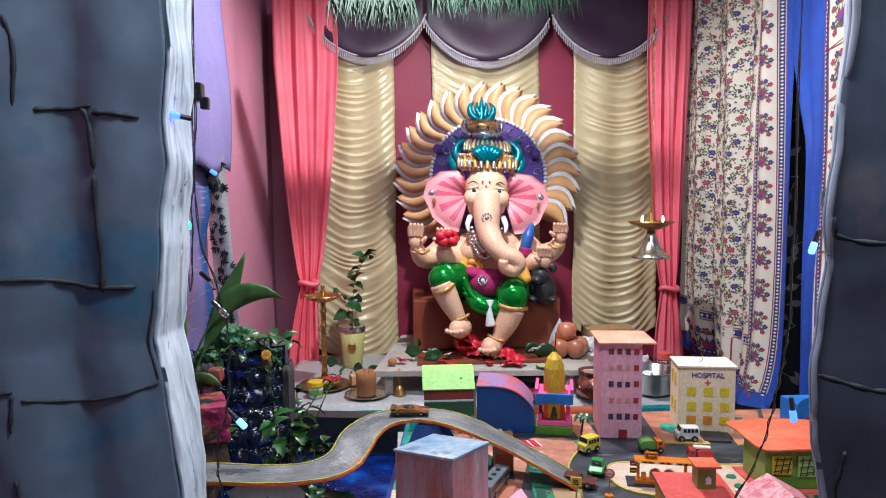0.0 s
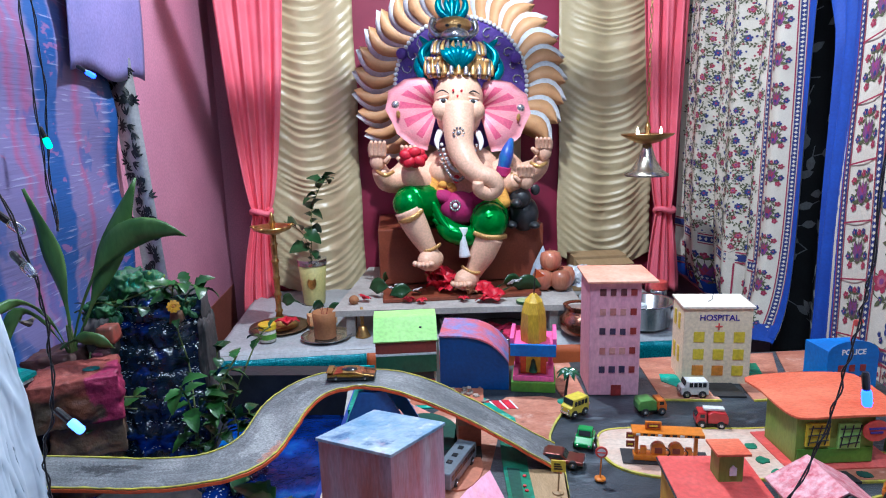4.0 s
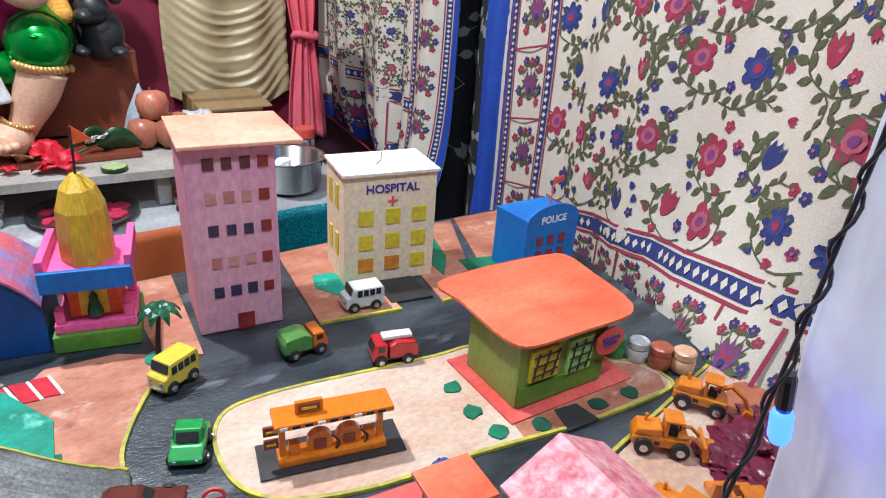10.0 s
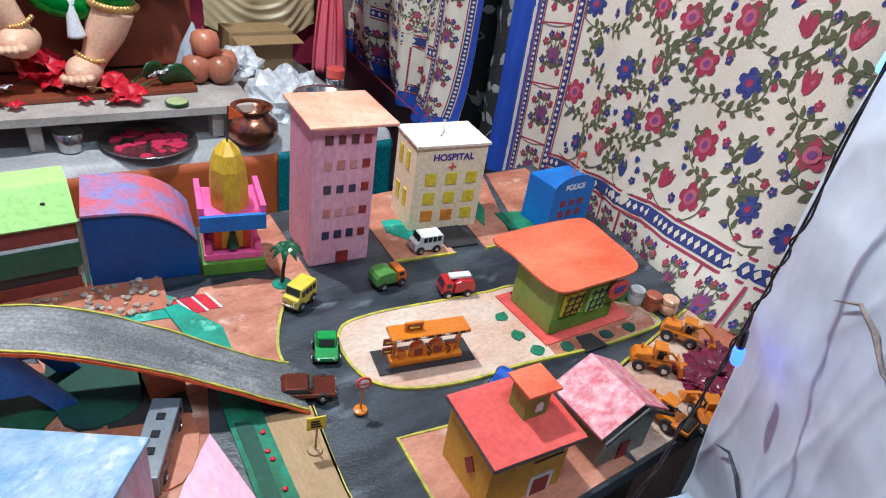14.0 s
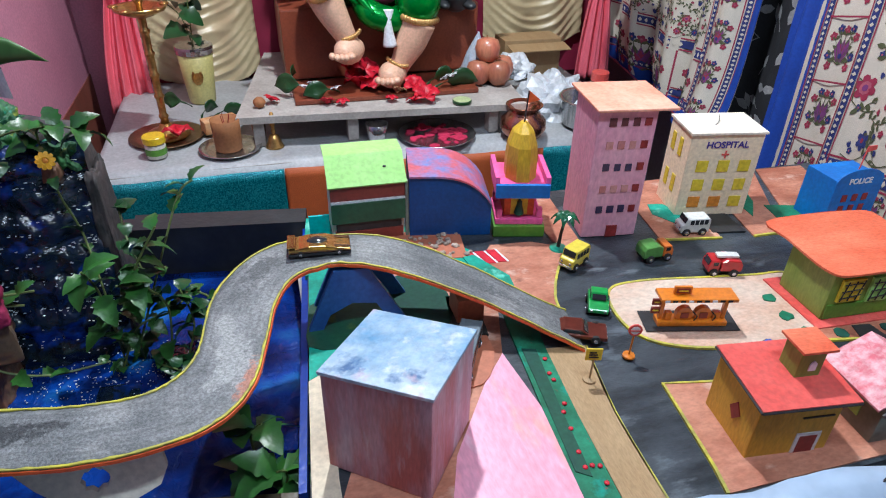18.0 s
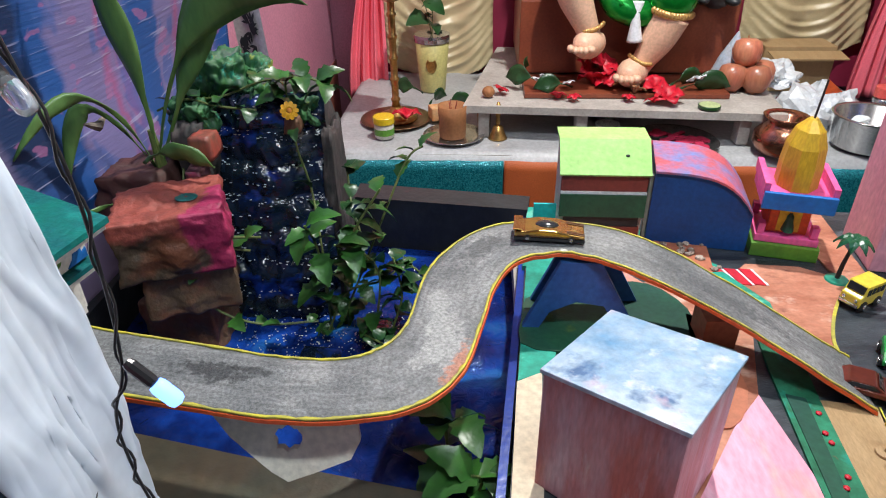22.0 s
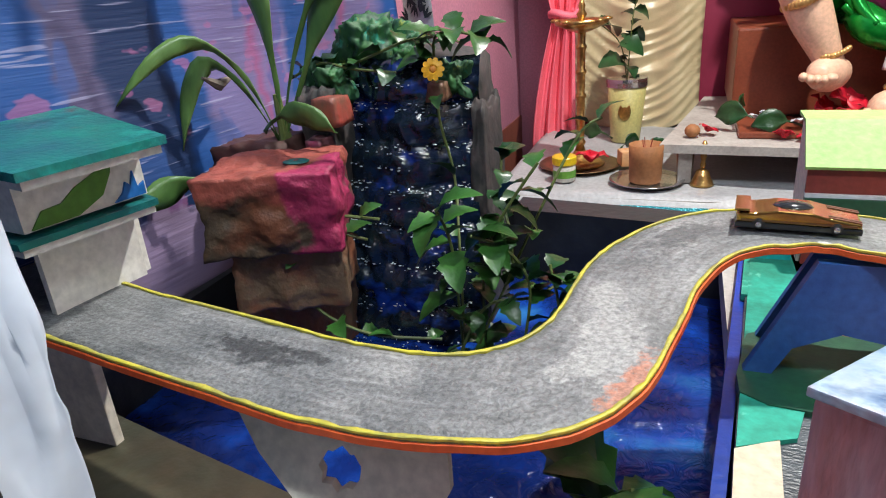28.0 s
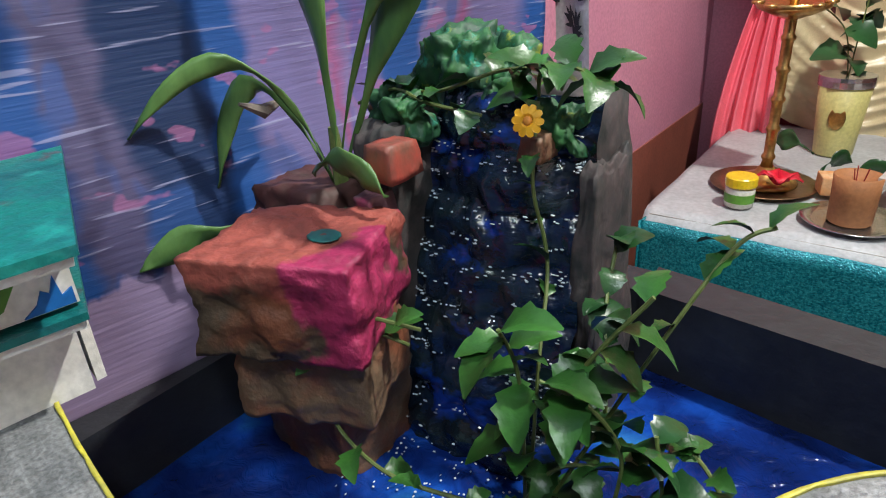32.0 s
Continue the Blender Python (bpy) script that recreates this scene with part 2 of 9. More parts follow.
def bx(lo, hi, bm=None, bevel=0.0, m=None):
    """An upright block from corner lo to corner hi."""
    bm = bm or bmesh.new()
    c = [(a + b) / 2 for a, b in zip(lo, hi)]
    s = [b - a for a, b in zip(lo, hi)]
    r = bmesh.ops.create_cube(bm, size=1, matrix=Matrix.Translation(c) @ Matrix.Diagonal((*s, 1)))
    if m is not None:
        bmesh.ops.transform(bm, matrix=m, verts=r["verts"])
    if bevel:
        es = list({e for v in r["verts"] for e in v.link_edges})
        bmesh.ops.bevel(bm, geom=es, offset=bevel, segments=2, affect="EDGES", profile=0.6)
    return bm


def prism(pts, z0, z1, bm=None, m=None):
    """A flat plate with the outline pts (x, y), anticlockwise, from z0 to z1."""
    bm = bm or bmesh.new()
    lo = [bm.verts.new((x, y, z0)) for x, y in pts]
    hi = [bm.verts.new((x, y, z1)) for x, y in pts]
    bm.faces.new(hi)
    bm.faces.new(lo[::-1])
    k = len(pts)
    for i in range(k):
        bm.faces.new((lo[i], lo[(i + 1) % k], hi[(i + 1) % k], hi[i]))
    if m is not None:
        bmesh.ops.transform(bm, matrix=m, verts=lo + hi)
    return bm


def smooth_line(pts, steps=6, closed=False):
    """Catmull-Rom through points of any dimension."""
    P = [np.array(p, float) for p in pts]
    out = []
    k = len(P)
    for i in range(k if closed else k - 1):
        if closed:
            a, b, c, d = P[i - 1], P[i], P[(i + 1) % k], P[(i + 2) % k]
        else:
            a, b, c, d = P[max(i - 1, 0)], P[i], P[i + 1], P[min(i + 2, k - 1)]
        for j in range(steps):
            t = j / steps
            out.append(0.5 * (2 * b + (c - a) * t + (2 * a - 5 * b + 4 * c - d) * t * t + (3 * b - a - 3 * c + d) * t ** 3))
    if not closed:
        out.append(P[-1])
    return out


def ribbon(line, width, z0, z1, bm=None, closed=False):
    """A flat strip of that width along (x, y) points."""
    bm = bm or bmesh.new()
    L = [np.array(p[:2], float) for p in line]
    k = len(L)
    rows = []
    for i, p in enumerate(L):
        a = L[i - 1] if (i or closed) else p
        b = L[(i + 1) % k] if (i < k - 1 or closed) else p
        d = b - a
        d /= max(np.linalg.norm(d), 1e-9)
        nrm = np.array((-d[1], d[0])) * width / 2
        q, r = p + nrm, p - nrm
        rows.append([bm.verts.new((*q, z1)), bm.verts.new((*r, z1)), bm.verts.new((*r, z0)), bm.verts.new((*q, z0))])
    for i in range(k if closed else k - 1):
        a, b = rows[i], rows[(i + 1) % k]
        for j in range(4):
            bm.faces.new((a[j], a[(j + 1) % 4], b[(j + 1) % 4], b[j]))
    if not closed:
        bm.faces.new(rows[0][::-1])
        bm.faces.new(rows[-1])
    return bm


def tube(pts, radius, seg=6, bm=None, steps=0):
    """A round cord through points; radius: one number or one for each point."""
    bm = bm or bmesh.new()
    rad = list(radius) if isinstance(radius, (list, tuple)) else [radius] * len(pts)
    if steps:
        q = smooth_line([(*p, r) for p, r in zip(pts, rad)], steps)
        pts, rad = [Vector(a[:3]) for a in q], [a[3] for a in q]
    pts = [Vector(p) for p in pts]
    rings = []
    side = None
    for i, p in enumerate(pts):
        d = (pts[min(i + 1, len(pts) - 1)] - pts[max(i - 1, 0)])
        d = d.normalized() if d.length > 1e-9 else Vector((0, 0, 1))
        if side is None:
            side = d.orthogonal().normalized()
        side = (side - d * side.dot(d))
        side = side.normalized() if side.length > 1e-6 else d.orthogonal().normalized()
        up = d.cross(side)
        rings.append([bm.verts.new(p + (side * math.cos(a) + up * math.sin(a)) * rad[i]) for a in (2 * math.pi * j / seg for j in range(seg))])
    for a, b in zip(rings, rings[1:]):
        for j in range(seg):
            bm.faces.new((a[j], a[(j + 1) % seg], b[(j + 1) % seg], b[j]))
    bm.faces.new(rings[0][::-1])
    bm.faces.new(rings[-1])
    return bm


def lathe(profile, seg=20, bm=None, m=None):
    """Turned about z: (radius, z) from the bottom up."""
    bm = bm or bmesh.new()
    rings = [[bm.verts.new((r * math.cos(2 * math.pi * j / seg), r * math.sin(2 * math.pi * j / seg), z)) for j in range(seg)] for r, z in profile]
    for a, b in zip(rings, rings[1:]):
        for j in range(seg):
            bm.faces.new((a[j], a[(j + 1) % seg], b[(j + 1) % seg], b[j]))
    bm.faces.new(rings[0][::-1])
    bm.faces.new(rings[-1])
    if m is not None:
        bmesh.ops.transform(bm, matrix=m, verts=[v for r in rings for v in r])
    return bm


def ball(at, r, bm=None, seg=16, m=None, index=0):
    """A rounded lump with half axes r."""
    bm = bm or bmesh.new()
    r = r if isinstance(r, (tuple, list)) else (r, r, r)
    t = Matrix.Translation(at) @ (m if m is not None else Matrix.Identity(4)) @ Matrix.Diagonal((*r, 1))
    rings = max(6, seg // 2 + 2)
    top, low = bm.verts.new(t @ Vector((0, 0, 1))), bm.verts.new(t @ Vector((0, 0, -1)))
    g = [[bm.verts.new(t @ Vector((math.sin(e) * math.cos(q), math.sin(e) * math.sin(q), math.cos(e)))) for q in (2 * math.pi * j / seg for j in range(seg))] for e in (math.pi * i / rings for i in range(1, rings))]
    faces = []
    for j in range(seg):
        k = (j + 1) % seg
        faces.append((top, g[0][j], g[0][k]))
        faces.append((low, g[-1][k], g[-1][j]))
        faces.extend((a[j], b[j], b[k], a[k]) for a, b in zip(g, g[1:]))
    for q in faces:
        f = bm.faces.new(q)
        f.material_index, f.smooth = index, True
    return bm


def sheet(fn, nu, nv, bm=None):
    """A cloth from fn(u, v) with u, v from 0 to 1."""
    bm = bm or bmesh.new()
    g = [[bm.verts.new(fn(i / nu, j / nv)) for i in range(nu + 1)] for j in range(nv + 1)]
    for j in range(nv):
        for i in range(nu):
            bm.faces.new((g[j][i], g[j][i + 1], g[j + 1][i + 1], g[j + 1][i])).smooth = True
    return bm


def thicken(ob, t=0.002):
    s = ob.modifiers.new("thickness", "SOLIDIFY")
    s.thickness = t
    return ob


def nz(x, y=0.0, z=0.0):
    return noise.noise((x, y, z))


# ---- room ----
def setting(name, lo, hi, m, label):
    return solo(name, bx(lo, hi), m, label, "room", kind="structure")


setting("floor", (-0.8, -1.5, -0.1), (1.6, 3.2, 0.0), FLOOR, "dark grey cement floor of the room")
setting("ceiling", (-0.8, -1.5, 2.5), (1.6, 3.2, 2.6), PLASTER, "plain grey plaster ceiling")
setting("wall_left", (-0.8, -1.5, 0.612), (-0.62, 3.0, 2.5), WALL_PINK, "pink painted plaster wall with small scuffs")
setting("wall_left_dado", (-0.8, -1.5, 0.0), (-0.617, 3.0, 0.612), DADO, "brown painted dado below the pink wall")
setting("wall_back", (-0.8, 3.0, 0.0), (1.6, 3.2, 2.5), WALL_PINK, "pink painted wall behind the cloth backdrop")
setting("wall_right", (1.46, -1.5, 0.0), (1.6, 3.0, 2.5), PLASTER, "plain plaster wall behind the printed curtains")
setting("wall_front", (-0.8, -1.7, 0.0), (1.6, -1.5, 2.5), PLASTER, "plain plaster wall of the outer room")

# the two lamps that light the room
tube_lamp = thing("tube_lamp", "white fluorescent tube lamp under the ceiling", "lamp", pose(0.4, 0.7, 2.415))
part("housing", bx((-0.55, -0.03, 0.02), (0.55, 0.03, 0.078), bevel=0.008), PLASTER, tube_lamp)
part("tube", tube([(-0.52, 0, 0.0), (0.52, 0, 0.0)], 0.013, 10), glow("tube_glass", (0.92, 0.96, 1.0), 3), tube_lamp)
bulb_lamp = thing("bulb_lamp", "white bulb hanging over the altar on a black cord", "lamp", pose(0.18, 1.88, 2.21))
part("socket", lathe([(0.016, 0.0), (0.02, 0.01), (0.02, 0.05), (0.012, 0.06)], 12), WIRE, bulb_lamp)
part("cord", tube([(0, 0, 0.05), (0, 0, 0.3)], 0.003, 6), WIRE, bulb_lamp)

# ---- cloth backdrop behind the altar ----
solo("backdrop_cloth", bx((-0.5, 2.9, 0.55), (1.2, 2.91, 2.45)), BURGUNDY, "burgundy cloth backdrop stretched behind the altar", "backdrop cloth", kind="structure")


def cream_drape(x0, x1, z0, z1, y, seed):
    xc, w = (x0 + x1) / 2, (x1 - x0) / 2

    def fn(u, v):
        x, z = x0 + (x1 - x0) * u, z0 + (z1 - z0) * v
        q = (x - xc) / w
        sag = 0.085 * (1 - q * q) * (0.85 + 0.3 * nz(seed, z * 3)) + 0.012 * q * nz(seed + 7, z * 5)
        h = z + sag
        ph = h / 0.034 + 1.1 * nz(seed + 3, h * 9) + 0.25 * nz(q * 1.5 + seed, h * 20)
        f = ph % 1.0
        deep = 0.55 + 0.6 * abs(nz(seed + 11, math.floor(ph) * 3.7))
        fold = (f ** 1.5 if f < 0.8 else 0.8 ** 1.5 * (1 - f) / 0.2) * deep
        flute = 0.01 * math.cos(q * math.pi * 2.5 + seed) * (1 - v * 0.3)
        low = max(0, 1 - v * 7)
        return (x + 0.006 * nz(z * 4, seed + 5), y - 0.02 * fold * (1 - 0.6 * q ** 4) - flute - 0.012 * (1 - q * q) - 0.0025 * nz(q * 5, h * 60, seed), z - sag * 0.35 - low * 0.03 * (1 - q * q))
    return thicken(solo("cream_drape", sheet(fn, 30, 420), CREAM, "cream satin drape with swagged folds on the backdrop", "drape", "cream drapes"), 0.002)


cream_drape(-0.42, -0.075, 0.64, 2.05, 2.87, 1)
cream_drape(0.085, 0.545, 1.0, 2.05, 2.885, 2)
cream_drape(0.69, 1.065, 0.70, 2.05, 2.87, 3)


def rose_curtain(x_top, w_top, x_tie, w_tie, x_low, w_low, z_tie, seed):
    def fn(u, v):
        z = 0.55 + 1.55 * v
        k = (z_tie - 0.55) / 1.55
        if v < k:
            t = v / k
            t = t ** 1.6
            c, w = x_low + (x_tie - x_low) * t, w_low + (w_tie - w_low) * t
        else:
            t = (v - k) / (1 - k)
            t = min(1, t * 1.3) ** 0.6
            c, w = x_tie + (x_top - x_tie) * t, w_tie + (w_top - w_tie) * t
        fold = 0.7 * math.sin(u * 2 * math.pi * 3.3 + seed + 0.9 * math.sin(v * 4)) + 0.35 * math.sin(u * 37 + seed + v) + 0.3 * nz(u * 9, v * 3, seed)
        return (c + (u - 0.5) * w, 2.8 - 0.016 * fold - 0.01 * math.cos(v * 5), z)
    o = solo("rose_curtain", sheet(fn, 70, 60), ROSE, "coral pink curtain gathered and tied low on the backdrop", "curtain", "rose curtains")
    return thicken(o, 0.002)


rose_curtain(-0.43, 0.26, -0.44, 0.06, -0.47, 0.13, 0.93, 0)
rose_curtain(1.075, 0.19, 1.09, 0.06, 1.09, 0.14, 0.88, 2)
for x, z in ((-0.44, 0.93), (1.09, 0.88)):
    r = bmesh.new()
    ring = [(x + 0.036 * math.cos(a), 2.79 + 0.024 * math.sin(a), z + 0.006 * math.sin(2 * a)) for a in np.linspace(0, 2 * math.pi, 15)]
    tube(ring, 0.011, 6, r)
    solo("curtain_tie", r, ROSE, "coral pink cloth tie round the curtain", "curtain tie", "curtain ties", smooth=True)

# dark swags with silver fringe above
for x0, x1, drop in ((-0.42, 0.06, 0.0), (0.05, 0.57, 0.015), (0.58, 1.06, 0.0)):
    sw = thing("swag", "dark plum cloth swag edged with silver fringe", "swag", pose(0, 0, 0), "swags")

    def edge(u, x0=x0, x1=x1, drop=drop):
        return (x0 + (x1 - x0) * u, 2.02 - 0.17 * (1 - (2 * u - 1) ** 2) ** 0.8 - drop)

    def fn(u, v):
        x, z = edge(u)
        return (x, 2.815 - 0.02 * math.sin(v * 9 + 1.5 * math.sin(u * 3)) * (1 - abs(2 * u - 1)), z + (2.3 - z) * v)
    thicken(part("cloth", sheet(fn, 24, 16), PLUM, sw), 0.003)
    b = bmesh.new()
    for i in range(64):
        x, z = edge((i + 0.5) / 64)
        tube([(x, 2.806, z + 0.006), (x + 0.003 * nz(i), 2.8, z - 0.028 - 0.006 * nz(i * 3.7))], 0.0022, 4, b)
    part("fringe", b, FRINGE, sw)
    b = bmesh.new()
    tube([(edge(u)[0], 2.802, edge(u)[1] + 0.004) for u in np.linspace(0, 1, 25)], 0.004, 5, b)
    part("cord", b, FRINGE, sw)


# ---- printed cotton curtains ----
class Print:
    """Cotton with a printed pattern: shapes in metres along (s) and up (h) the cloth, lying on its surface."""

    def __init__(self, surface):
        self.surface, self.ink = surface, {}

    def at(self, s, h):
        p = Vector(self.surface(s, h))
        n = (Vector(self.surface(s + 0.002, h)) - p).cross(Vector(self.surface(s, h + 0.002)) - p).normalized()
        return p + n * (0.0014 if n.x < 0 else -0.0014)

    def blob(self, ink, s, h, pts):
        bm = self.ink.setdefault(ink, ([], []))
        base = len(bm[0])
        bm[0].append(self.at(s, h))
        bm[0].extend(self.at(s + a, h + b) for a, b in pts)
        k = len(pts)
        bm[1].extend((base, base + 1 + i, base + 1 + (i + 1) % k) for i in range(k))

    def line(self, ink, pts, w):
        for (a, b), (c, d) in zip(pts, pts[1:]):
            q = math.hypot(c - a, d - b) or 1
            nx, ny = -(d - b) / q * w / 2, (c - a) / q * w / 2
            bm = self.ink.setdefault(ink, ([], []))
            k = len(bm[0])
            bm[0].extend(self.at(x, y) for x, y in ((a + nx, b + ny), (a - nx, b - ny), (c - nx, d - ny), (c + nx, d + ny)))
            bm[1].append((k, k + 1, k + 2, k + 3))

    def leaf(self, ink, s, h, ang, L, w=0.34):
        c, d = math.cos(ang), math.sin(ang)
        pts = [(0, 0), (0.35, w / 2), (0.7, w / 2.4), (1, 0), (0.7, -w / 2.4), (0.35, -w / 2)]
        self.blob(ink, s + c * L / 2, h + d * L / 2, [((x - 0.5) * L * c - y * L * d, (x - 0.5) * L * d + y * L * c) for x, y in pts])

    def flower(self, ink, eye, s, h, r, petals, turn=0.0, ring=None):
        k = petals * 4
        self.blob(ink, s, h, [(r * (0.66 + 0.34 * abs(math.cos(petals * a / 2)) ** 0.7) * math.cos(a + turn), r * (0.66 + 0.34 * abs(math.cos(petals * a / 2)) ** 0.7) * math.sin(a + turn)) for a in (2 * math.pi * i / k for i in range(k))])
        if ring:
            self.blob_over(ring, s, h, r * 0.52, 0.35)
        self.blob_over(eye, s, h, r * 0.26)

    def blob_over(self, ink, s, h, r, lift=0.6):
        n = Vector(self.at(s, h))
        bm = self.ink.setdefault(ink, ([], []))
        k = len(bm[0])
        o = (n - Vector(self.surface(s, h))) * lift
        bm[0].append(n + o)
        bm[0].extend(self.at(s + r * math.cos(a), h + r * math.sin(a)) + o for a in (i * math.pi / 4 for i in range(8)))
        bm[1].extend((k, k + 1 + i, k + 1 + (i + 1) % 8) for i in range(8))

    def diamond(self, ink, s, h, c, d, a, b):
        bm = self.ink.setdefault(ink, ([], []))
        k = len(bm[0])
        for x, y in ((a, 0), (0, b), (-a, 0), (0, -b)):
            p = self.at(s + x * c - y * d, h + x * d + y * c)
            bm[0].append(p + (p - Vector(self.surface(s + x * c - y * d, h + x * d + y * c))) * 0.6)
        bm[1].append((k, k + 1, k + 2, k + 3))

    def tulip(self, ink, s, h, r, turn=0.0):
        pts = [(-0.55, 0.9), (-0.75, 0.1), (-0.35, -0.7), (0, -0.9), (0.35, -0.7), (0.75, 0.1), (0.55, 0.9), (0.28, 0.35), (0, 1.0), (-0.28, 0.35)]
        c, d = math.cos(turn), math.sin(turn)
        self.blob(ink, s, h, [(r * (x * c - y * d), r * (x * d + y * c)) for x, y in pts])

    def finish(self, parent):
        for ink, (vs, fs) in self.ink.items():
            me = bpy.data.meshes.new("printed_pattern")
            me.from_pydata([tuple(v) for v in vs], [], fs)
            me.materials.append(ink)
            o = new("printed_pattern", me)
            o.parent = parent
            tagged(o, kind="stuff")


def floral_field(pr, s0, s1, h0, h1, cell, rnd):
    """Curling vines with flowers, tulips and leaves all over."""
    rows, cols = int((h1 - h0) / cell), int((s1 - s0) / cell)
    for r in range(rows):
        for c in range(cols):
            s = s0 + (c + 0.5 + 0.16 * rnd.uniform(-1, 1) + (0.25 if r % 2 else -0.2)) * cell
            h = h0 + (r + 0.5 + 0.18 * rnd.uniform(-1, 1)) * cell
            if not (s0 + 0.02 < s < s1 - 0.02 and h0 + 0.015 < h < h1 - 0.02):
                continue
            k = rnd.random()
            up = rnd.choice((1, -1))
            # vine through the cell
            q = [(s - up * cell * 0.55, h - cell * 0.42), (s - up * cell * 0.15, h - cell * 0.5), (s + up * cell * 0.3, h - cell * 0.22), (s + up * cell * 0.28, h + cell * 0.2), (s, h + cell * 0.04)]
            q = [tuple(p) for p in smooth_line(q, 4)]
            q = [p for p in q if s0 < p[0] < s1 and h0 < p[1] < h1]
            pr.line(P_OLIV, q, cell * 0.024)
            for j, p in enumerate(q[1:-1]):
                a = math.atan2(q[j + 2][1] - q[j][1], q[j + 2][0] - q[j][0]) + (0.9 if j % 2 else -0.9) + rnd.uniform(-0.3, 0.3)
                L = cell * rnd.uniform(0.17, 0.25)
                if s0 + L < p[0] < s1 - L and h0 + L < p[1] < h1 - L:
                    pr.leaf(P_OLIV, p[0], p[1], a, L, 0.5)
            # a side shoot
            p, a = q[len(q) // 3] if q else (s, h), rnd.uniform(0, 6.28)
            w = [(p[0] + cell * 0.4 * t * math.cos(a + t), p[1] + cell * 0.4 * t * math.sin(a + t)) for t in (0, 0.35, 0.7, 1.0)]
            if all(s0 + 0.012 < x < s1 - 0.012 and h0 + 0.012 < y < h1 - 0.012 for x, y in w):
                pr.line(P_OLIV, w, cell * 0.02)
                for t in (1, 2, 3):
                    pr.leaf(P_OLIV, w[t][0], w[t][1], a + rnd.uniform(-0.4, 1.8), cell * 0.15, 0.5)
            R = cell * rnd.uniform(0.23, 0.3)
            if k < 0.29:
                pr.flower(P_CRIM, P_PURP, s, h, R, rnd.choice((5, 6, 7)), rnd.uniform(0, 2), P_ROSE)
            elif k < 0.58:
                pr.flower(P_NAVY, P_CRIM, s, h, R * 0.95, rnd.choice((6, 8)), rnd.uniform(0, 2), P_SKY)
            elif k < 0.76:
                pr.tulip(P_CRIM, s, h, R * 0.8, rnd.uniform(-0.6, 0.6))
                pr.tulip(P_ROSE, s, h, R * 0.4, rnd.uniform(-0.6, 0.6))
            else:
                pr.tulip(P_NAVY, s, h, R * 0.72, rnd.uniform(-0.6, 0.6))
            for j in range(4):
                a = rnd.uniform(0, 6.28)
                x, y = s + cell * 0.44 * math.cos(a), h + cell * 0.44 * math.sin(a)
                if s0 + 0.01 < x < s1 - 0.01 and h0 + 0.01 < y < h1 - 0.01:
                    if j % 2:
                        pr.tulip(P_NAVY if rnd.random() < 0.6 else P_CRIM, x, y, cell * 0.085, a)
                    else:
                        pr.flower(P_NAVY if rnd.random() < 0.6 else P_CRIM, P_ROSE, x, y, cell * 0.09, 5, a)


def motif(pr, s, h, w):
    """A border panel's bouquet."""
    pr.tulip(P_PURP, s, h - w * 0.04, w * 0.34)
    pr.tulip(P_CRIM, s, h, w * 0.2)
    pr.blob_over(P_NAVY, s, h - w * 0.14, w * 0.07)
    for x, y, k in ((-0.4, 0.34, 0), (0.4, 0.34, 0), (0, 0.5, 0), (-0.22, 0.52, 1), (0.22, 0.52, 1), (-0.42, -0.14, 1), (0.42, -0.14, 1), (-0.34, -0.4, 0), (0.34, -0.4, 0)):
        pr.line(P_OLIV, [(s, h - w * 0.36), (s + x * w * 0.7, h + y * w * 0.6), (s + x * w, h + y * w)], w * 0.022)
        pr.flower(P_CRIM if k == 0 else P_NAVY, P_ROSE, s + x * w, h + y * w, w * 0.115, 5)
        for a in (0.6, 2.4):
            pr.leaf(P_OLIV, s + x * w * 0.8, h + y * w * 0.75, a, w * 0.17, 0.45)
    for a in (0.5, 1.1, 2.0, 2.6, -0.4, 3.5):
        pr.leaf(P_OLIV, s + 0.16 * w * math.cos(a), h - 0.1 * w + 0.2 * w * math.sin(a), a, w * 0.24, 0.4)


def chain(pr, s0, h0, s1, h1, w, step):
    """A navy band with a row of pale diamonds between crimson lines."""
    L = math.hypot(s1 - s0, h1 - h0)
    c, d = (s1 - s0) / L, (h1 - h0) / L
    k = int(L / step)
    n = max(2, int(L / 0.04))
    pr.line(P_NAVY, [(s0 + c * L * i / n, h0 + d * L * i / n) for i in range(n + 1)], w * 0.86)
    for i in range(k):
        t = (i + 0.5) / k * L
        s, h = s0 + c * t, h0 + d * t
        pr.diamond(PRINT_BASE, s, h, c, d, step * 0.34, w * 0.3)
    for o in (-0.66, 0.66):
        pr.line(P_CRIM, [(s0 - d * w * o + c * L * i / n, h0 + c * w * o + d * L * i / n) for i in range(n + 1)], w * 0.17)


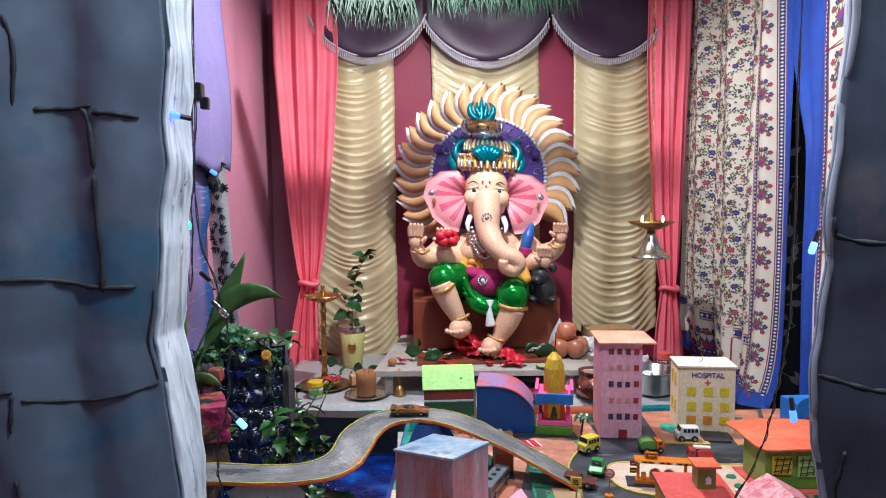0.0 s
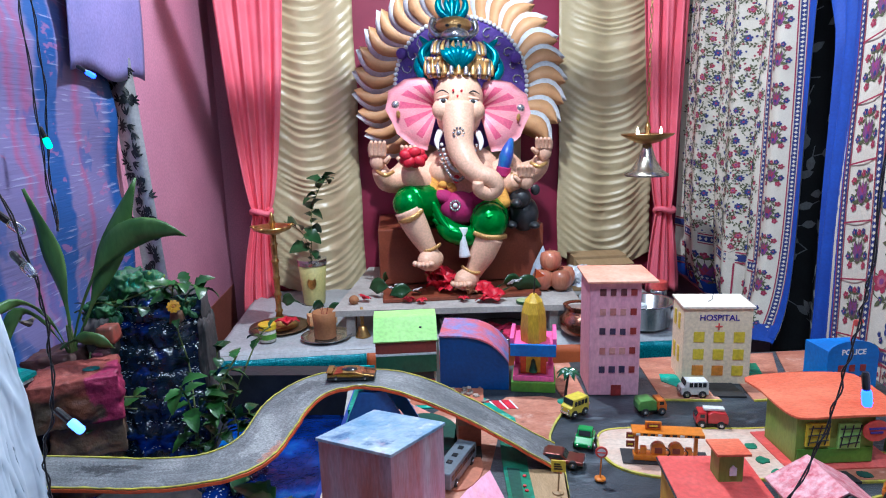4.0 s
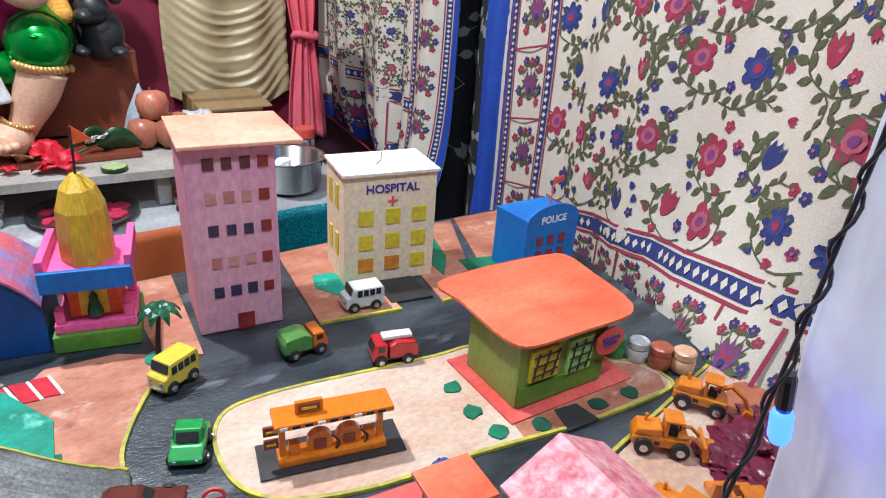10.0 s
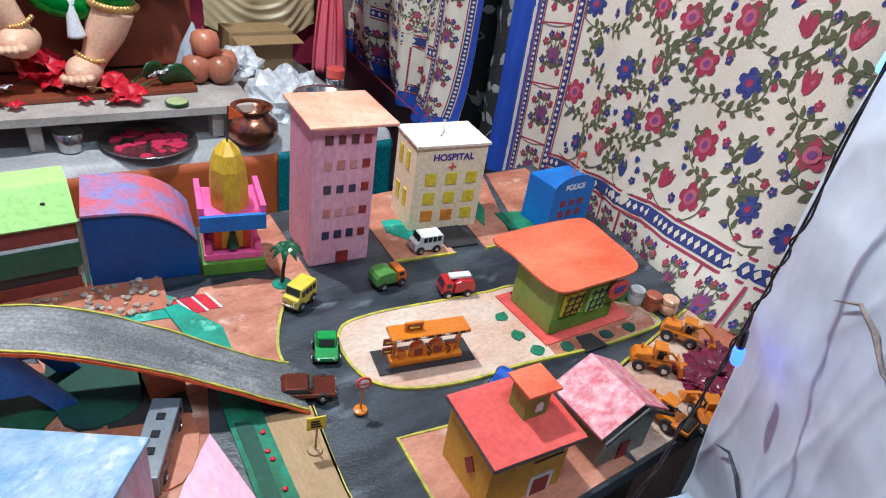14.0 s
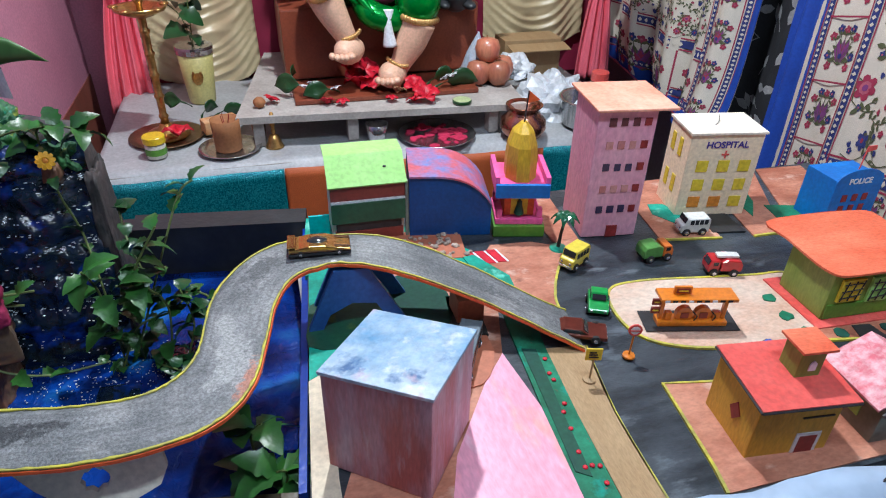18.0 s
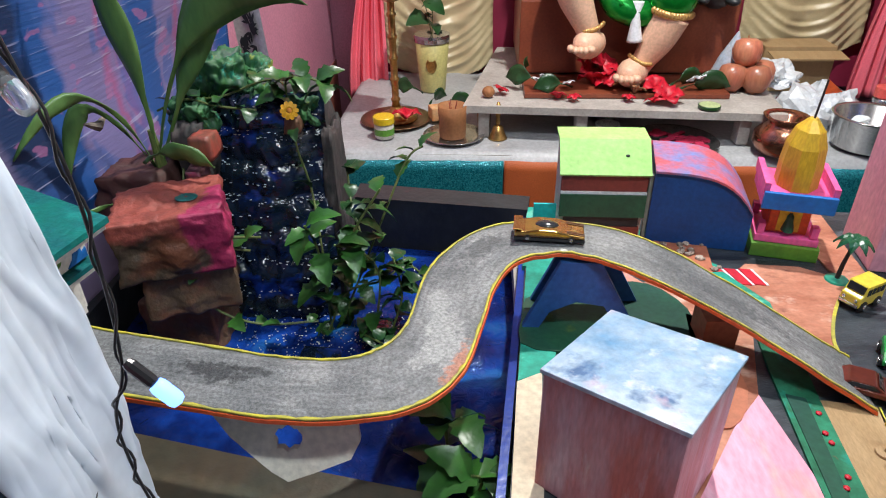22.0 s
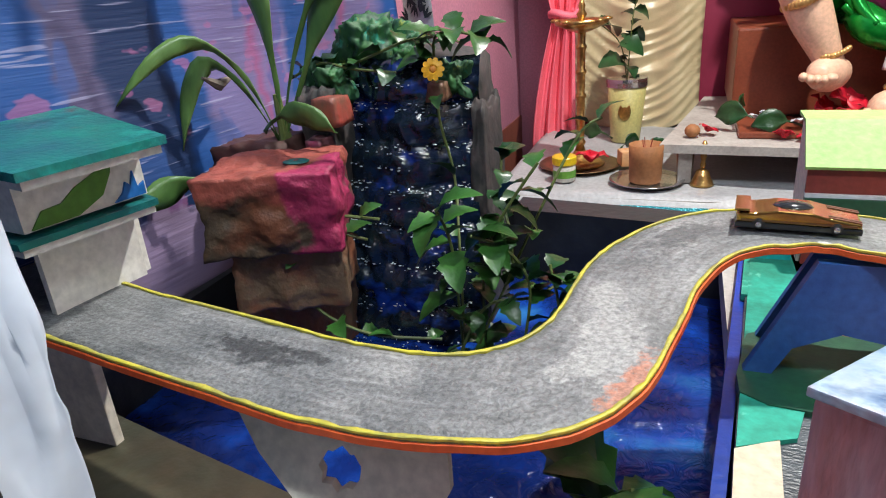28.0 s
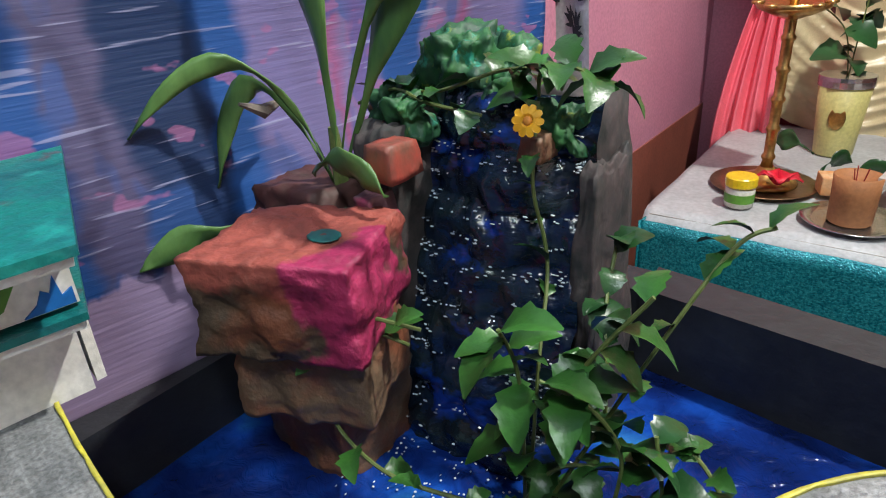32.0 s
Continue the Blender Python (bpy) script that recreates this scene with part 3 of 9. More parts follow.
def printed_curtain(surface, length, height, cell, seed, label, hem_low, side, name="printed_curtain"):
    rnd = random.Random(seed)
    top = thing(name, label, "curtain", pose(0, 0, 0), "printed curtains")
    nu, nv = int(length / 0.012), int(height / 0.03)
    cloth = part("cloth", sheet(lambda u, v: surface(u * length, v * height), nu, nv), PRINT_BASE, top)
    pr = Print(surface)
    s_end = length - side
    floral_field(pr, 0.0, s_end - 0.012, hem_low + 0.016, height, cell, rnd)
    # low border: a band of diamonds over panels
    chain(pr, 0, hem_low, s_end, hem_low, 0.026, 0.016)
    k = max(1, int(s_end / (hem_low * 0.8)))
    for i in range(k):
        w = s_end / k
        motif(pr, (i + 0.5) * w, hem_low * 0.36, min(w, hem_low) * 0.72)
        pr.line(P_CRIM, [(i * w, 0.012), (i * w, hem_low - 0.02)], 0.005)
    pr.line(P_CRIM, [(0, 0.012), (s_end, 0.012)], 0.004)
    if hem_low > 0.15:
        pr.line(P_BLUE, [(s, 0.012) for s in np.linspace(0, length, 40)], 0.05)
        chain(pr, 0, 0.05, s_end, 0.05, 0.02, 0.014)
    # side border: panels between bands, and a blue hem
    if side > 0.05:
        chain(pr, s_end, 0, s_end, height, 0.02, 0.014)
        chain(pr, length - 0.05, 0, length - 0.05, height, 0.016, 0.012)
        mid, w = (s_end + length - 0.05) / 2, (side - 0.07)
        q = w * 1.25
        for i in range(int(height / q)):
            motif(pr, mid, (i + 0.42) * q, w * 0.78)
            pr.line(P_CRIM, [(s_end + 0.014, (i + 1) * q - 0.01), (length - 0.056, (i + 1) * q - 0.01)], 0.004)
        pr.line(P_BLUE, [(length - 0.02, h) for h in np.linspace(0, height, 40)], 0.038)
    pr.finish(top)
    return top


def near_surface(s, h):
    # s runs from the front (0) to the back edge; the cloth rests on the board's side and leans out
    y = 0.86 + s * 0.985
    z = 0.738 - 0.22 * max(0.0, y - 1.1) + h
    lean = 0.1 * min(1.0, max(0.0, (1.5 - y) / 0.3))
    x = 0.948 - lean * math.exp(-max(z - 0.75, 0) / 0.11) + max(0, y - 1.1) * 0.25
    x += 0.008 * math.sin(s * 17 + 0.7 * math.sin(h * 2)) + 0.005 * math.sin(s * 41 + h) + 0.003 * math.sin(h * 9 + s * 13)
    return (x, y, z)


def far_surface(s, h):
    y = 2.86 - s * 0.8
    x = 1.16 + 0.05 * s + 0.022 * math.sin(s * 24 + 0.5 * math.sin(h * 3)) + 0.012 * math.sin(s * 47)
    x += 0.05 * math.exp(-h / 0.1) * math.sin(s * 6)
    return (x, y, 0.56 + h + 0.14 * max(0.0, 0.45 - s))


near_curtain = printed_curtain(near_surface, 1.05, 1.55, 0.094, 5, "cream cotton curtain printed with red and blue flowers, blue hem", 0.095, 0.18)
printed_curtain(lambda s, h: far_surface(s, h), 0.86, 1.7, 0.045, 8, "cream cotton curtain with small printed flowers, hung in folds", 0.2, 0.16)


def hem_fold(u, v):
    # the blue hem hangs slack towards the far curtain, widest at the top
    h = 1.55 * v
    p, q = Vector(near_surface(1.05, h)), Vector(far_surface(0.86, h))
    return p.lerp(q, u * max(0.33, min(1.0, (h - 0.7) / 0.5))) + Vector((0.012 * math.sin(u * 9 + h * 2), 0, 0))


part("hem_fold", sheet(hem_fold, 16, 30), P_BLUE, near_curtain, "slack royal blue hem")
back_print = thing("leaf_curtain", "black cotton curtain printed with pale leaves, in the gap", "curtain", pose(0, 0, 0))


def gap_surface(s, h):
    return (1.3 + 0.02 * math.sin(s * 30), 1.55 + s, 0.003 + h)


part("cloth", sheet(lambda u, v: gap_surface(u * 0.8, v * 2.4), 40, 24), GREYCLOTH, back_print)
pr = Print(gap_surface)
rnd = random.Random(3)
for i in range(300):
    s, h, a = rnd.uniform(0.05, 0.75), rnd.uniform(0.45, 2.2), rnd.uniform(0, 6.28)
    pr.leaf(P_PALE, s, h, a, 0.05, 0.5)
    pr.line(P_PALE, [(s, h), (s - 0.03 * math.cos(a), h - 0.03 * math.sin(a))], 0.003)
pr.finish(back_print)

# ---- cave mouth of crumpled painted paper, between the outer room and the display ----
def crumple(x, z, k=0.0):
    return 0.016 * nz(x * 5 + k, z * 2, k) + 0.014 * abs(nz(x * 6 + z * 2, z * 2.4, k + 5)) + 0.004 * abs(nz(x * 15 - z * 6, z * 6, k + 9))


CAVE_EDGE = {1: ([0.3, 0.85, 0.95, 1.03, 1.1, 1.22, 1.42, 2.1], [-0.335, -0.336, -0.339, -0.348, -0.358, -0.344, -0.333, -0.32]),
             4: ([0.3, 0.78, 0.85, 0.93, 1.0, 1.1, 1.2, 1.3, 1.46, 2.1], [0.57, 0.56, 0.54, 0.53, 0.518, 0.513, 0.524, 0.522, 0.536, 0.55])}


STROKES = {1: [(0.0022, [(-0.47, 1.388), (-0.45, 1.39), (-0.429, 1.391), (-0.408, 1.395)]), (0.0028, [(-0.408, 1.386), (-0.391, 1.386), (-0.373, 1.384), (-0.358, 1.382)]),
               (0.0026, [(-0.421, 1.393), (-0.412, 1.37), (-0.41, 1.318)]), (0.0024, [(-0.41, 1.312), (-0.41, 1.265), (-0.408, 1.218), (-0.41, 1.167)]),
               (0.0026, [(-0.56, 1.187), (-0.513, 1.189), (-0.474, 1.187), (-0.442, 1.18), (-0.417, 1.174), (-0.37, 1.172)]), (0.0013, [(-0.351, 1.169), (-0.349, 1.114), (-0.35, 1.051)]),
               (0.0018, [(-0.493, 1.045), (-0.464, 1.037), (-0.431, 1.033), (-0.391, 1.037), (-0.35, 1.046)]), (0.002, [(-0.56, 1.058), (-0.522, 1.056), (-0.499, 1.056)]),
               (0.0017, [(-0.5, 1.052), (-0.501, 1.03), (-0.502, 1.007)]), (0.0022, [(-0.487, 1.492), (-0.48, 1.454), (-0.485, 1.39)]), (0.0016, [(-0.499, 0.951), (-0.494, 0.922), (-0.49, 0.86)]),
               (0.0022, [(-0.56, 0.86), (-0.49, 0.856), (-0.42, 0.862), (-0.36, 0.858)]), (0.0022, [(-0.6, 1.56), (-0.52, 1.57), (-0.44, 1.56), (-0.36, 1.565)])],
           4: [(0.0024, [(0.412, 1.255), (0.419, 1.24), (0.439, 1.231), (0.475, 1.226), (0.54, 1.23)]), (0.0024, [(0.411, 1.083), (0.426, 1.079), (0.459, 1.069), (0.483, 1.065), (0.56, 1.06)]),
               (0.0022, [(0.449, 0.997), (0.444, 0.975), (0.438, 0.948), (0.44, 0.9)]), (0.0024, [(0.6, 1.23), (0.61, 1.15), (0.6, 1.06)]), (0.0022, [(0.5, 1.4), (0.58, 1.41), (0.66, 1.4)])]}


def cave_side(x_edge, x_out, y_edge, y_out, label, seed):
    side = thing("cave_wall", label, "paper wall", pose(0, 0, 0), "cave walls")

    deep = 0.15 if seed == 4 else 0.09
    bend = 0.1 if seed == 4 else 0.0

    def edge(z):
        return float(np.interp(z, *CAVE_EDGE[seed])) + 0.006 * nz(z * 14, seed)

    def fn(u, v):
        z = 0.3 + 1.75 * v
        way = 1 if x_out > x_edge else -1
        c = crumple(edge(z) + u, z, seed)
        if u < 0.2:
            # the turned-in flange, facing the opening
            t = u / 0.2
            k = 0.0015 * abs(nz(z * 7 + t, t * 1.6, seed)) + 0.008 * abs(nz(z * 2.6 + t * 1.5, t, seed + 7))
            k -= 0.0025 * (1 - abs(nz(z * 5 - t * 3, t * 2.2 + z * 2, seed + 12))) ** 9 + 0.001 * (1 - abs(nz(z * 11 + t * 5, t * 4 - z * 5, seed + 15))) ** 8
            return (edge(z) + way * (-bend * t + c * 0.5 * t + k), y_edge + 0.035 - deep * t, z)
        t = (u - 0.2) / 0.8
        x = edge(z) + way * (-bend + c * 0.5 * (1 - t)) + (x_out - edge(z) + way * bend) * t
        return (x, y_edge + 0.035 - deep + (y_out - y_edge) * t - 0.4 * c * min(1, t * 8) - 0.008 * math.sin(t * 23 + 0.6 * math.sin(z * 3)) * min(1, t * 5), z)
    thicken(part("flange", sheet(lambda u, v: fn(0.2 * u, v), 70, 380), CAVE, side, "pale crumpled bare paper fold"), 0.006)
    # the outer face takes the paper colour with shade mixed in
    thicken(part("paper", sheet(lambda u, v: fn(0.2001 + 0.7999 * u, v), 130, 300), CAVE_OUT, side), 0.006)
    # brushed black outlines of stone blocks, on the outer face
    rnd = random.Random(seed)
    sgn = 1 if x_out < x_edge else -1
    for fat, stroke in STROKES[seed]:
        pts, rad = [], []
        line = smooth_line(stroke, 6)
        for i, (x, z) in enumerate(line):
            start = edge(z) - (bend if sgn < 0 else 0)
            u = 0.2 + 0.8 * max(0.005, (x - start) / (x_out - start))
            px, py, pz = fn(u, (z - 0.3) / 1.75)
            pts.append((px, py - 0.007, pz))
            swell = abs(math.sin(i * 0.55 + z * 7)) * 0.6 + 0.4 * rnd.random()
            rad.append(0.0004 if i in (0, len(line) - 1) else fat * (0.6 + 1.1 * swell))
        part("brush_mark", tube(pts, rad, 6), CAVE_MARK, side, smooth=True)
    # marks and torn patches on the inner fold
    for i in range(3):
        z = 0.88 + i * 0.2 + rnd.uniform(-0.02, 0.02)
        u = 0.02 + rnd.uniform(0, 0.07)
        pts = []
        for j in range(5):
            x, y, zz = fn(u + 0.022 * j, (z - 0.3 + 0.012 * math.sin(j * 1.3)) / 1.75)
            pts.append((x + 0.0045 * sgn, y, zz))
        part("torn_patch" if i % 2 else "brush_mark", tube(pts, [0.0004, 0.0014, 0.002, 0.0011, 0.0004], 6), CAVE_STAIN if i % 2 else CAVE_MARK, side)
    return side


cave_side(-0.34, -0.8, 1.01, 0.85, "blue-grey crumpled paper wall painted as stone blocks", 1)
cave_side(0.52, 1.5, 0.905, 0.75, "pale blue crumpled paper wall with black cracks and tears", 4)


def sill(u, v):
    x = -0.31 + 0.8 * u
    a = v * 2.2
    y = 0.99 - 0.075 * u - 0.12 * math.sin(a * 0.7)
    top = float(np.interp(x, [-0.3, 0.1, 0.2, 0.3, 0.4, 0.5], [0.7, 0.75, 0.825, 0.846, 0.846, 0.82]))
    return (x, y - 0.01 * nz(x * 20, v * 4), top - 0.3 * v * v + 0.012 * nz(x * 16, v * 3, 2))


thicken(solo("cave_sill", sheet(sill, 50, 14), CAVE_SILL, "blue-grey crumpled paper over the front edge of the display", "paper wall"), 0.005)

# ---- fairy-light strings ----
LED_BLUE = glow("blue_led", (0.03, 0.075, 1.0), 9)
LED_WHITE = glow("white_led", (0.14, 0.3, 1.0), 4)
LED_GREEN = glow("green_led", (0.03, 1.0, 0.32), 2.5)
LED_OFF = clear("led_cap", (0.8, 0.82, 0.85), 0.15)


def light_string(pts, bulbs, label):
    t = thing("light_string", label, "fairy lights", pose(0, 0, 0), "fairy lights")
    a = smooth_line(pts, 8)
    part("cable", tube([tuple(p) for p in a], 0.0009, 6), WIRE, t, smooth=True)
    part("cable", tube([(p[0] + 0.0022 * math.sin(i * 0.9), p[1] + 0.0022 * math.cos(i * 0.9), p[2]) for i, p in enumerate(a)], 0.0008, 6), WIRE, t, smooth=True)
    for at, way, m in bulbs:
        b = Vector(way).normalized()
        at = Vector(at)
        rot = b.to_track_quat("Z", "Y").to_matrix().to_4x4()
        h = part("bulb_holder", lathe([(0.0018, -0.012), (0.0024, -0.01), (0.0024, 0.0), (0.0018, 0.002)], 10), WIRE, t, m=Matrix.Translation(at) @ rot @ Matrix.Diagonal((1.45, 1.45, 1.3, 1)))
        part("bulb", lathe([(0.0026, 0.0), (0.0031, 0.002), (0.0031, 0.01), (0.0024, 0.0118), (0.0006, 0.0125)], 10), m, h, smooth=True, m=Matrix.Translation((0, 0, 0.0015)))
    return t


light_string([(-0.305, 1.0, 1.62), (-0.311, 1.0, 1.4), (-0.314, 1.0, 1.25), (-0.288, 0.992, 1.16), (-0.276, 0.99, 1.1), (-0.276, 0.99, 1.05), (-0.282, 0.99, 0.99), (-0.295, 0.99, 0.955), (-0.297, 0.99, 0.92), (-0.293, 0.99, 0.88), (-0.28, 0.99, 0.8)],
             [((-0.268, 0.988, 0.982), (0.75, -0.1, -0.75), LED_WHITE), ((-0.325, 0.985, 1.389), (-0.6, -0.6, 0.1), LED_BLUE), ((-0.302, 1.002, 1.172), (0.6, 0.1, -0.6), LED_OFF), ((-0.285, 0.985, 1.135), (0.5, -0.3, -0.4), LED_OFF)], "black fairy-light cable down the paper wall")
light_string([(0.467, 0.919, 1.672), (0.467, 0.919, 1.305), (0.465, 0.919, 1.126), (0.461, 0.919, 1.084), (0.457, 0.919, 1.053), (0.45, 0.919, 1.019), (0.442, 0.919, 0.979), (0.427, 0.919, 0.932), (0.391, 0.913, 0.874), (0.349, 0.908, 0.832)],
             [((0.476, 0.924, 0.995), (0.1, -0.1, -1), LED_BLUE), ((0.503, 0.93, 1.218), (-0.3, 0, -0.9), LED_WHITE)], "black fairy-light cable with a lit blue bulb")
light_string([(-0.42, 1.335, 1.47), (-0.43, 1.36, 1.4), (-0.44, 1.38, 1.3), (-0.47, 1.42, 1.2), (-0.46, 1.4, 1.1), (-0.43, 1.33, 1.18), (-0.425, 1.32, 1.3), (-0.43, 1.33, 1.43), (-0.42, 1.34, 1.46)],
             [((-0.462, 1.565, 1.345), (0.6, 0, -0.4), LED_BLUE), ((-0.46, 1.4, 1.24), (0.3, 0, -0.9), LED_GREEN)], "black fairy-light loops hanging before the painted cloth")
b = bx((-0.018, -0.014, -0.016), (0.02, 0.014, 0.018), bevel=0.005)
bx((0.015, -0.008, -0.03), (0.03, 0.008, -0.008), b, bevel=0.003)
tube([(0.0, -0.006, 0.015), (0.0, -0.006, 0.034)], 0.002, 6, b), tube([(0.0, 0.006, 0.015), (0.0, 0.006, 0.034)], 0.002, 6, b)
solo("cable_plug", b, WIRE, "black plug hanging on the fairy-light cable", "plug", m=pose(-0.42, 1.335, 1.475))

# ---- altar table ----
altar = thing("altar_table", "low altar table under a grey plastic sheet and cloth skirts", "table", pose(0, 0, 0))


def altar_top(u, v):
    x, y = -0.49 + 1.45 * u, 2.18 + 0.7 * v - 0.05 * max(0, u - 0.3)
    return (x, y, 0.602 + 0.002 * nz(x * 13, y * 13) - 0.035 * max(0, 1 - v * 26))


thicken(part("top_sheet", sheet(altar_top, 120, 60), TABLESHEET, altar), 0.003)
part("table_board", bx((-0.48, 2.2, 0.565), (0.95, 2.88, 0.594)), BOARDWOOD, altar)
for x in (-0.42, 0.9):
    for y in (2.26, 2.82):
        part("leg", bx((x - 0.025, y - 0.025, 0.0), (x + 0.025, y + 0.025, 0.565), bevel=0.004), BOARDWOOD, altar)


def skirt(x0, x1, m, label):
    def fn(u, v):
        x = x0 + (x1 - x0) * u
        y = 2.178 - 0.05 * max(0, (x + 0.055) / 1.45) - 0.008 * math.sin(x * 45 + 2 * math.sin(v * 3)) * (0.25 + v) - 0.02 * v
        return (x, y, 0.588 - 0.5 * v)
    thicken(part("skirt", sheet(fn, int((x1 - x0) / 0.008), 20), m, altar, label), 0.002)


skirt(-0.487, -0.052, TEALCLOTH, "shiny teal cloth skirt")
skirt(-0.05, 0.63, ORANGECLOTH, "orange cloth skirt")
skirt(0.632, 0.955, TEALCLOTH, "shiny teal cloth skirt")


def skirt_side(u, v):
    return (-0.489 + 0.004 * math.sin(u * 30), 2.17 + 0.7 * u, 0.588 - 0.5 * v)


thicken(part("skirt", sheet(skirt_side, 40, 12), TEALCLOTH, altar, "shiny teal cloth skirt"), 0.002)

plank = thing("plank_shelf", "low grey plank shelf with petals spilt on it", "shelf", pose(0, 0, 0))
part("board", prism([(-0.152, 2.277), (0.6, 2.222), (0.66, 2.83), (-0.06, 2.85)], 0.672, 0.69), BOARDWOOD, plank)
for x, y in ((-0.1, 2.31), (0.14, 2.3), (0.52, 2.27), (-0.05, 2.8), (0.6, 2.78)):
    part("leg", bx((x - 0.014, y - 0.02, 0.604), (x + 0.014, y + 0.02, 0.672), bevel=0.003), BOARDWOOD, plank)

seat = thing("throne_box", "brown satin-covered box seat under the statue", "box", pose(0, 0, 0))
part("box_body", bx((-0.01, 2.5, 0.706), (0.545, 2.86, 0.895), bevel=0.006), STOOLBROWN, seat)
part("foot_board", bx((0.0, 2.33, 0.691), (0.5, 2.498, 0.704), bevel=0.003), STOOLBROWN, seat)

# ---- statue on the box: one mesh ----
SKIN = mat("peach_statue_paint", (0.76, 0.49, 0.34), (0.73, 0.42, 0.28), 6, 0.42, bump=0.03, sharp=0.3)
EARP = mat("pink_ear_paint", (0.78, 0.27, 0.32), (0.76, 0.33, 0.35), 30, 0.45, bump=0.3, stretch=(1, 1, 3))
EARD = mat("deep_pink_ridge", (0.66, 0.09, 0.19), (0.64, 0.12, 0.2), 30, 0.45)
GREENM = mat("metallic_green_dhoti", (0.01, 0.3, 0.03), (0.006, 0.2, 0.03), 9, 0.22, metal=0.55, bump=0.05)
GOLDP = mat("gold_statue_paint", (0.7, 0.42, 0.14), (0.5, 0.28, 0.1), 40, 0.3, metal=0.5, bump=0.6, fine=220)
TURQ = mat("turquoise_metallic_paint", (0.0, 0.25, 0.3), (0.0, 0.12, 0.2), 50, 0.25, metal=0.5, bump=0.5)
PURP = mat("violet_glitter", (0.13, 0.05, 0.38), (0.06, 0.03, 0.24), 160, 0.3, bump=0.8, fine=600)
PETAL = mat("peach_glitter_petal", (0.74, 0.42, 0.2), (0.66, 0.34, 0.15), 25, 0.35, bump=0.5, fine=500)
PALE = mat("white_statue_paint", (0.8, 0.8, 0.82), (0.7, 0.72, 0.76), 12, 0.4)
MAGENTA = mat("magenta_velvet", (0.42, 0.01, 0.12), (0.3, 0.008, 0.1), 30, 0.8, bump=0.5)
MUSTARD = mat("mustard_fur", (0.72, 0.36, 0.06), (0.55, 0.24, 0.04), 60, 0.9, bump=0.9)
BLACKS = mat("black_figure_paint", (0.02, 0.022, 0.026), (0.035, 0.037, 0.04), 20, 0.45)
REDS = mat("red_petal", (0.65, 0.01, 0.03), (0.45, 0.006, 0.025), 40, 0.5, bump=0.3)
SILVER = mat("silver_ornament", (0.65, 0.65, 0.66), (0.35, 0.35, 0.38), 90, 0.25, metal=0.8)
BLUEP = mat("blue_feather_paint", (0.03, 0.05, 0.4), (0.02, 0.16, 0.34), 30, 0.4)
SLOTS = [SKIN, EARP, GREENM, GOLDP, TURQ, PURP, PETAL, PALE, MAGENTA, MUSTARD, BLACKS, REDS, SILVER, BLUEP, EARD]


def st(px, py, y):
    """A place on the statue from its plan grid (one unit is 1.9 mm at the seat's front) and its depth."""
    k = (y - 0.394) / 2.106
    x = -0.007 + (px - 690) * 0.0019
    z = 0.904 - (py - 505) * 0.00191 - 0.0001 * (px - 690)
    return Vector((0.026 + (x - 0.026) * k, y, 1.263 + (z - 1.263) * k))


def lump(bm, px, py, y, rx, ry, rz, idx, rot=(0, 0, 0), seg=18):
    ball(st(px, py, y), (rx, ry, rz), bm, seg, pose(0, 0, 0, *rot), idx)


def limb(bm, pts, rad, idx, seg=14, steps=5):
    n0 = len(bm.faces)
    tube([st(*p) for p in pts], rad, seg, bm, steps)
    bm.faces.ensure_lookup_table()
    for f in bm.faces[n0:]:
        f.material_index, f.smooth = idx, True


sb = bmesh.new()
# halo of curved petals round a violet disc
cx, cz, yh = 0.302, 1.36, 2.74
n0 = len(sb.faces)
for i in range(23):
    a = math.radians(-34 + i * 248 / 22)
    for layer, (r0, r1, w, dy, idx) in enumerate(((0.19, 0.387, 0.05, 0.0, 7), (0.2, 0.377, 0.043, -0.007, 6))):
        left, right = [], []
        for j in range(9):
            t = j / 8
            r = r0 + (r1 - r0) * t
            bend = 0.16 * math.sin(t * 2.2) - 0.05 - 0.07 * t * t + (0.035 if idx == 7 else 0)
            half = w * (0.5 + 0.42 * math.sin(math.pi * min(1, t ** 1.25 * 0.9 + 0.03))) * (1 - t ** 6) ** 0.8 + 0.001
            q = a + bend
            ctr = Vector((cx + r * math.cos(q), yh + dy, cz + r * math.sin(q)))
            d = Vector((-math.sin(q), 0, math.cos(q)))
            left.append(ctr + d * half + Vector((0, -0.012 * half / 0.045, 0)))
            right.append((ctr + Vector((0, -0.005, 0)), ctr - d * half + Vector((0, 0.014 * half / 0.045, 0))))
        L = [sb.verts.new(v) for v in left]
        M = [sb.verts.new(v[0]) for v in right]
        R = [sb.verts.new(v[1]) for v in right]
        BK = [sb.verts.new(v[0] + Vector((0, 0.02, 0))) for v in right]
        for j in range(8):
            for A, B in ((L, M), (M, R), (R, BK), (BK, L)):
                f = sb.faces.new((A[j], A[j + 1], B[j + 1], B[j]))
                f.material_index, f.smooth = idx, True
disc = bmesh.ops.create_cone(sb, cap_ends=True, segments=48, radius1=0.235, radius2=0.232, depth=0.03, matrix=Matrix.Translation((cx, yh - 0.005, cz)) @ pose(0, 0, 0, 90))
for f in {f for v in disc["verts"] for f in v.link_faces}:
    f.material_index = 5
for i in range(60):
    a = math.radians(-30 + 240 * i / 59)
    ball((cx + 0.233 * math.cos(a), yh - 0.022, cz + 0.233 * math.sin(a)), 0.008, sb, 8, index=7)
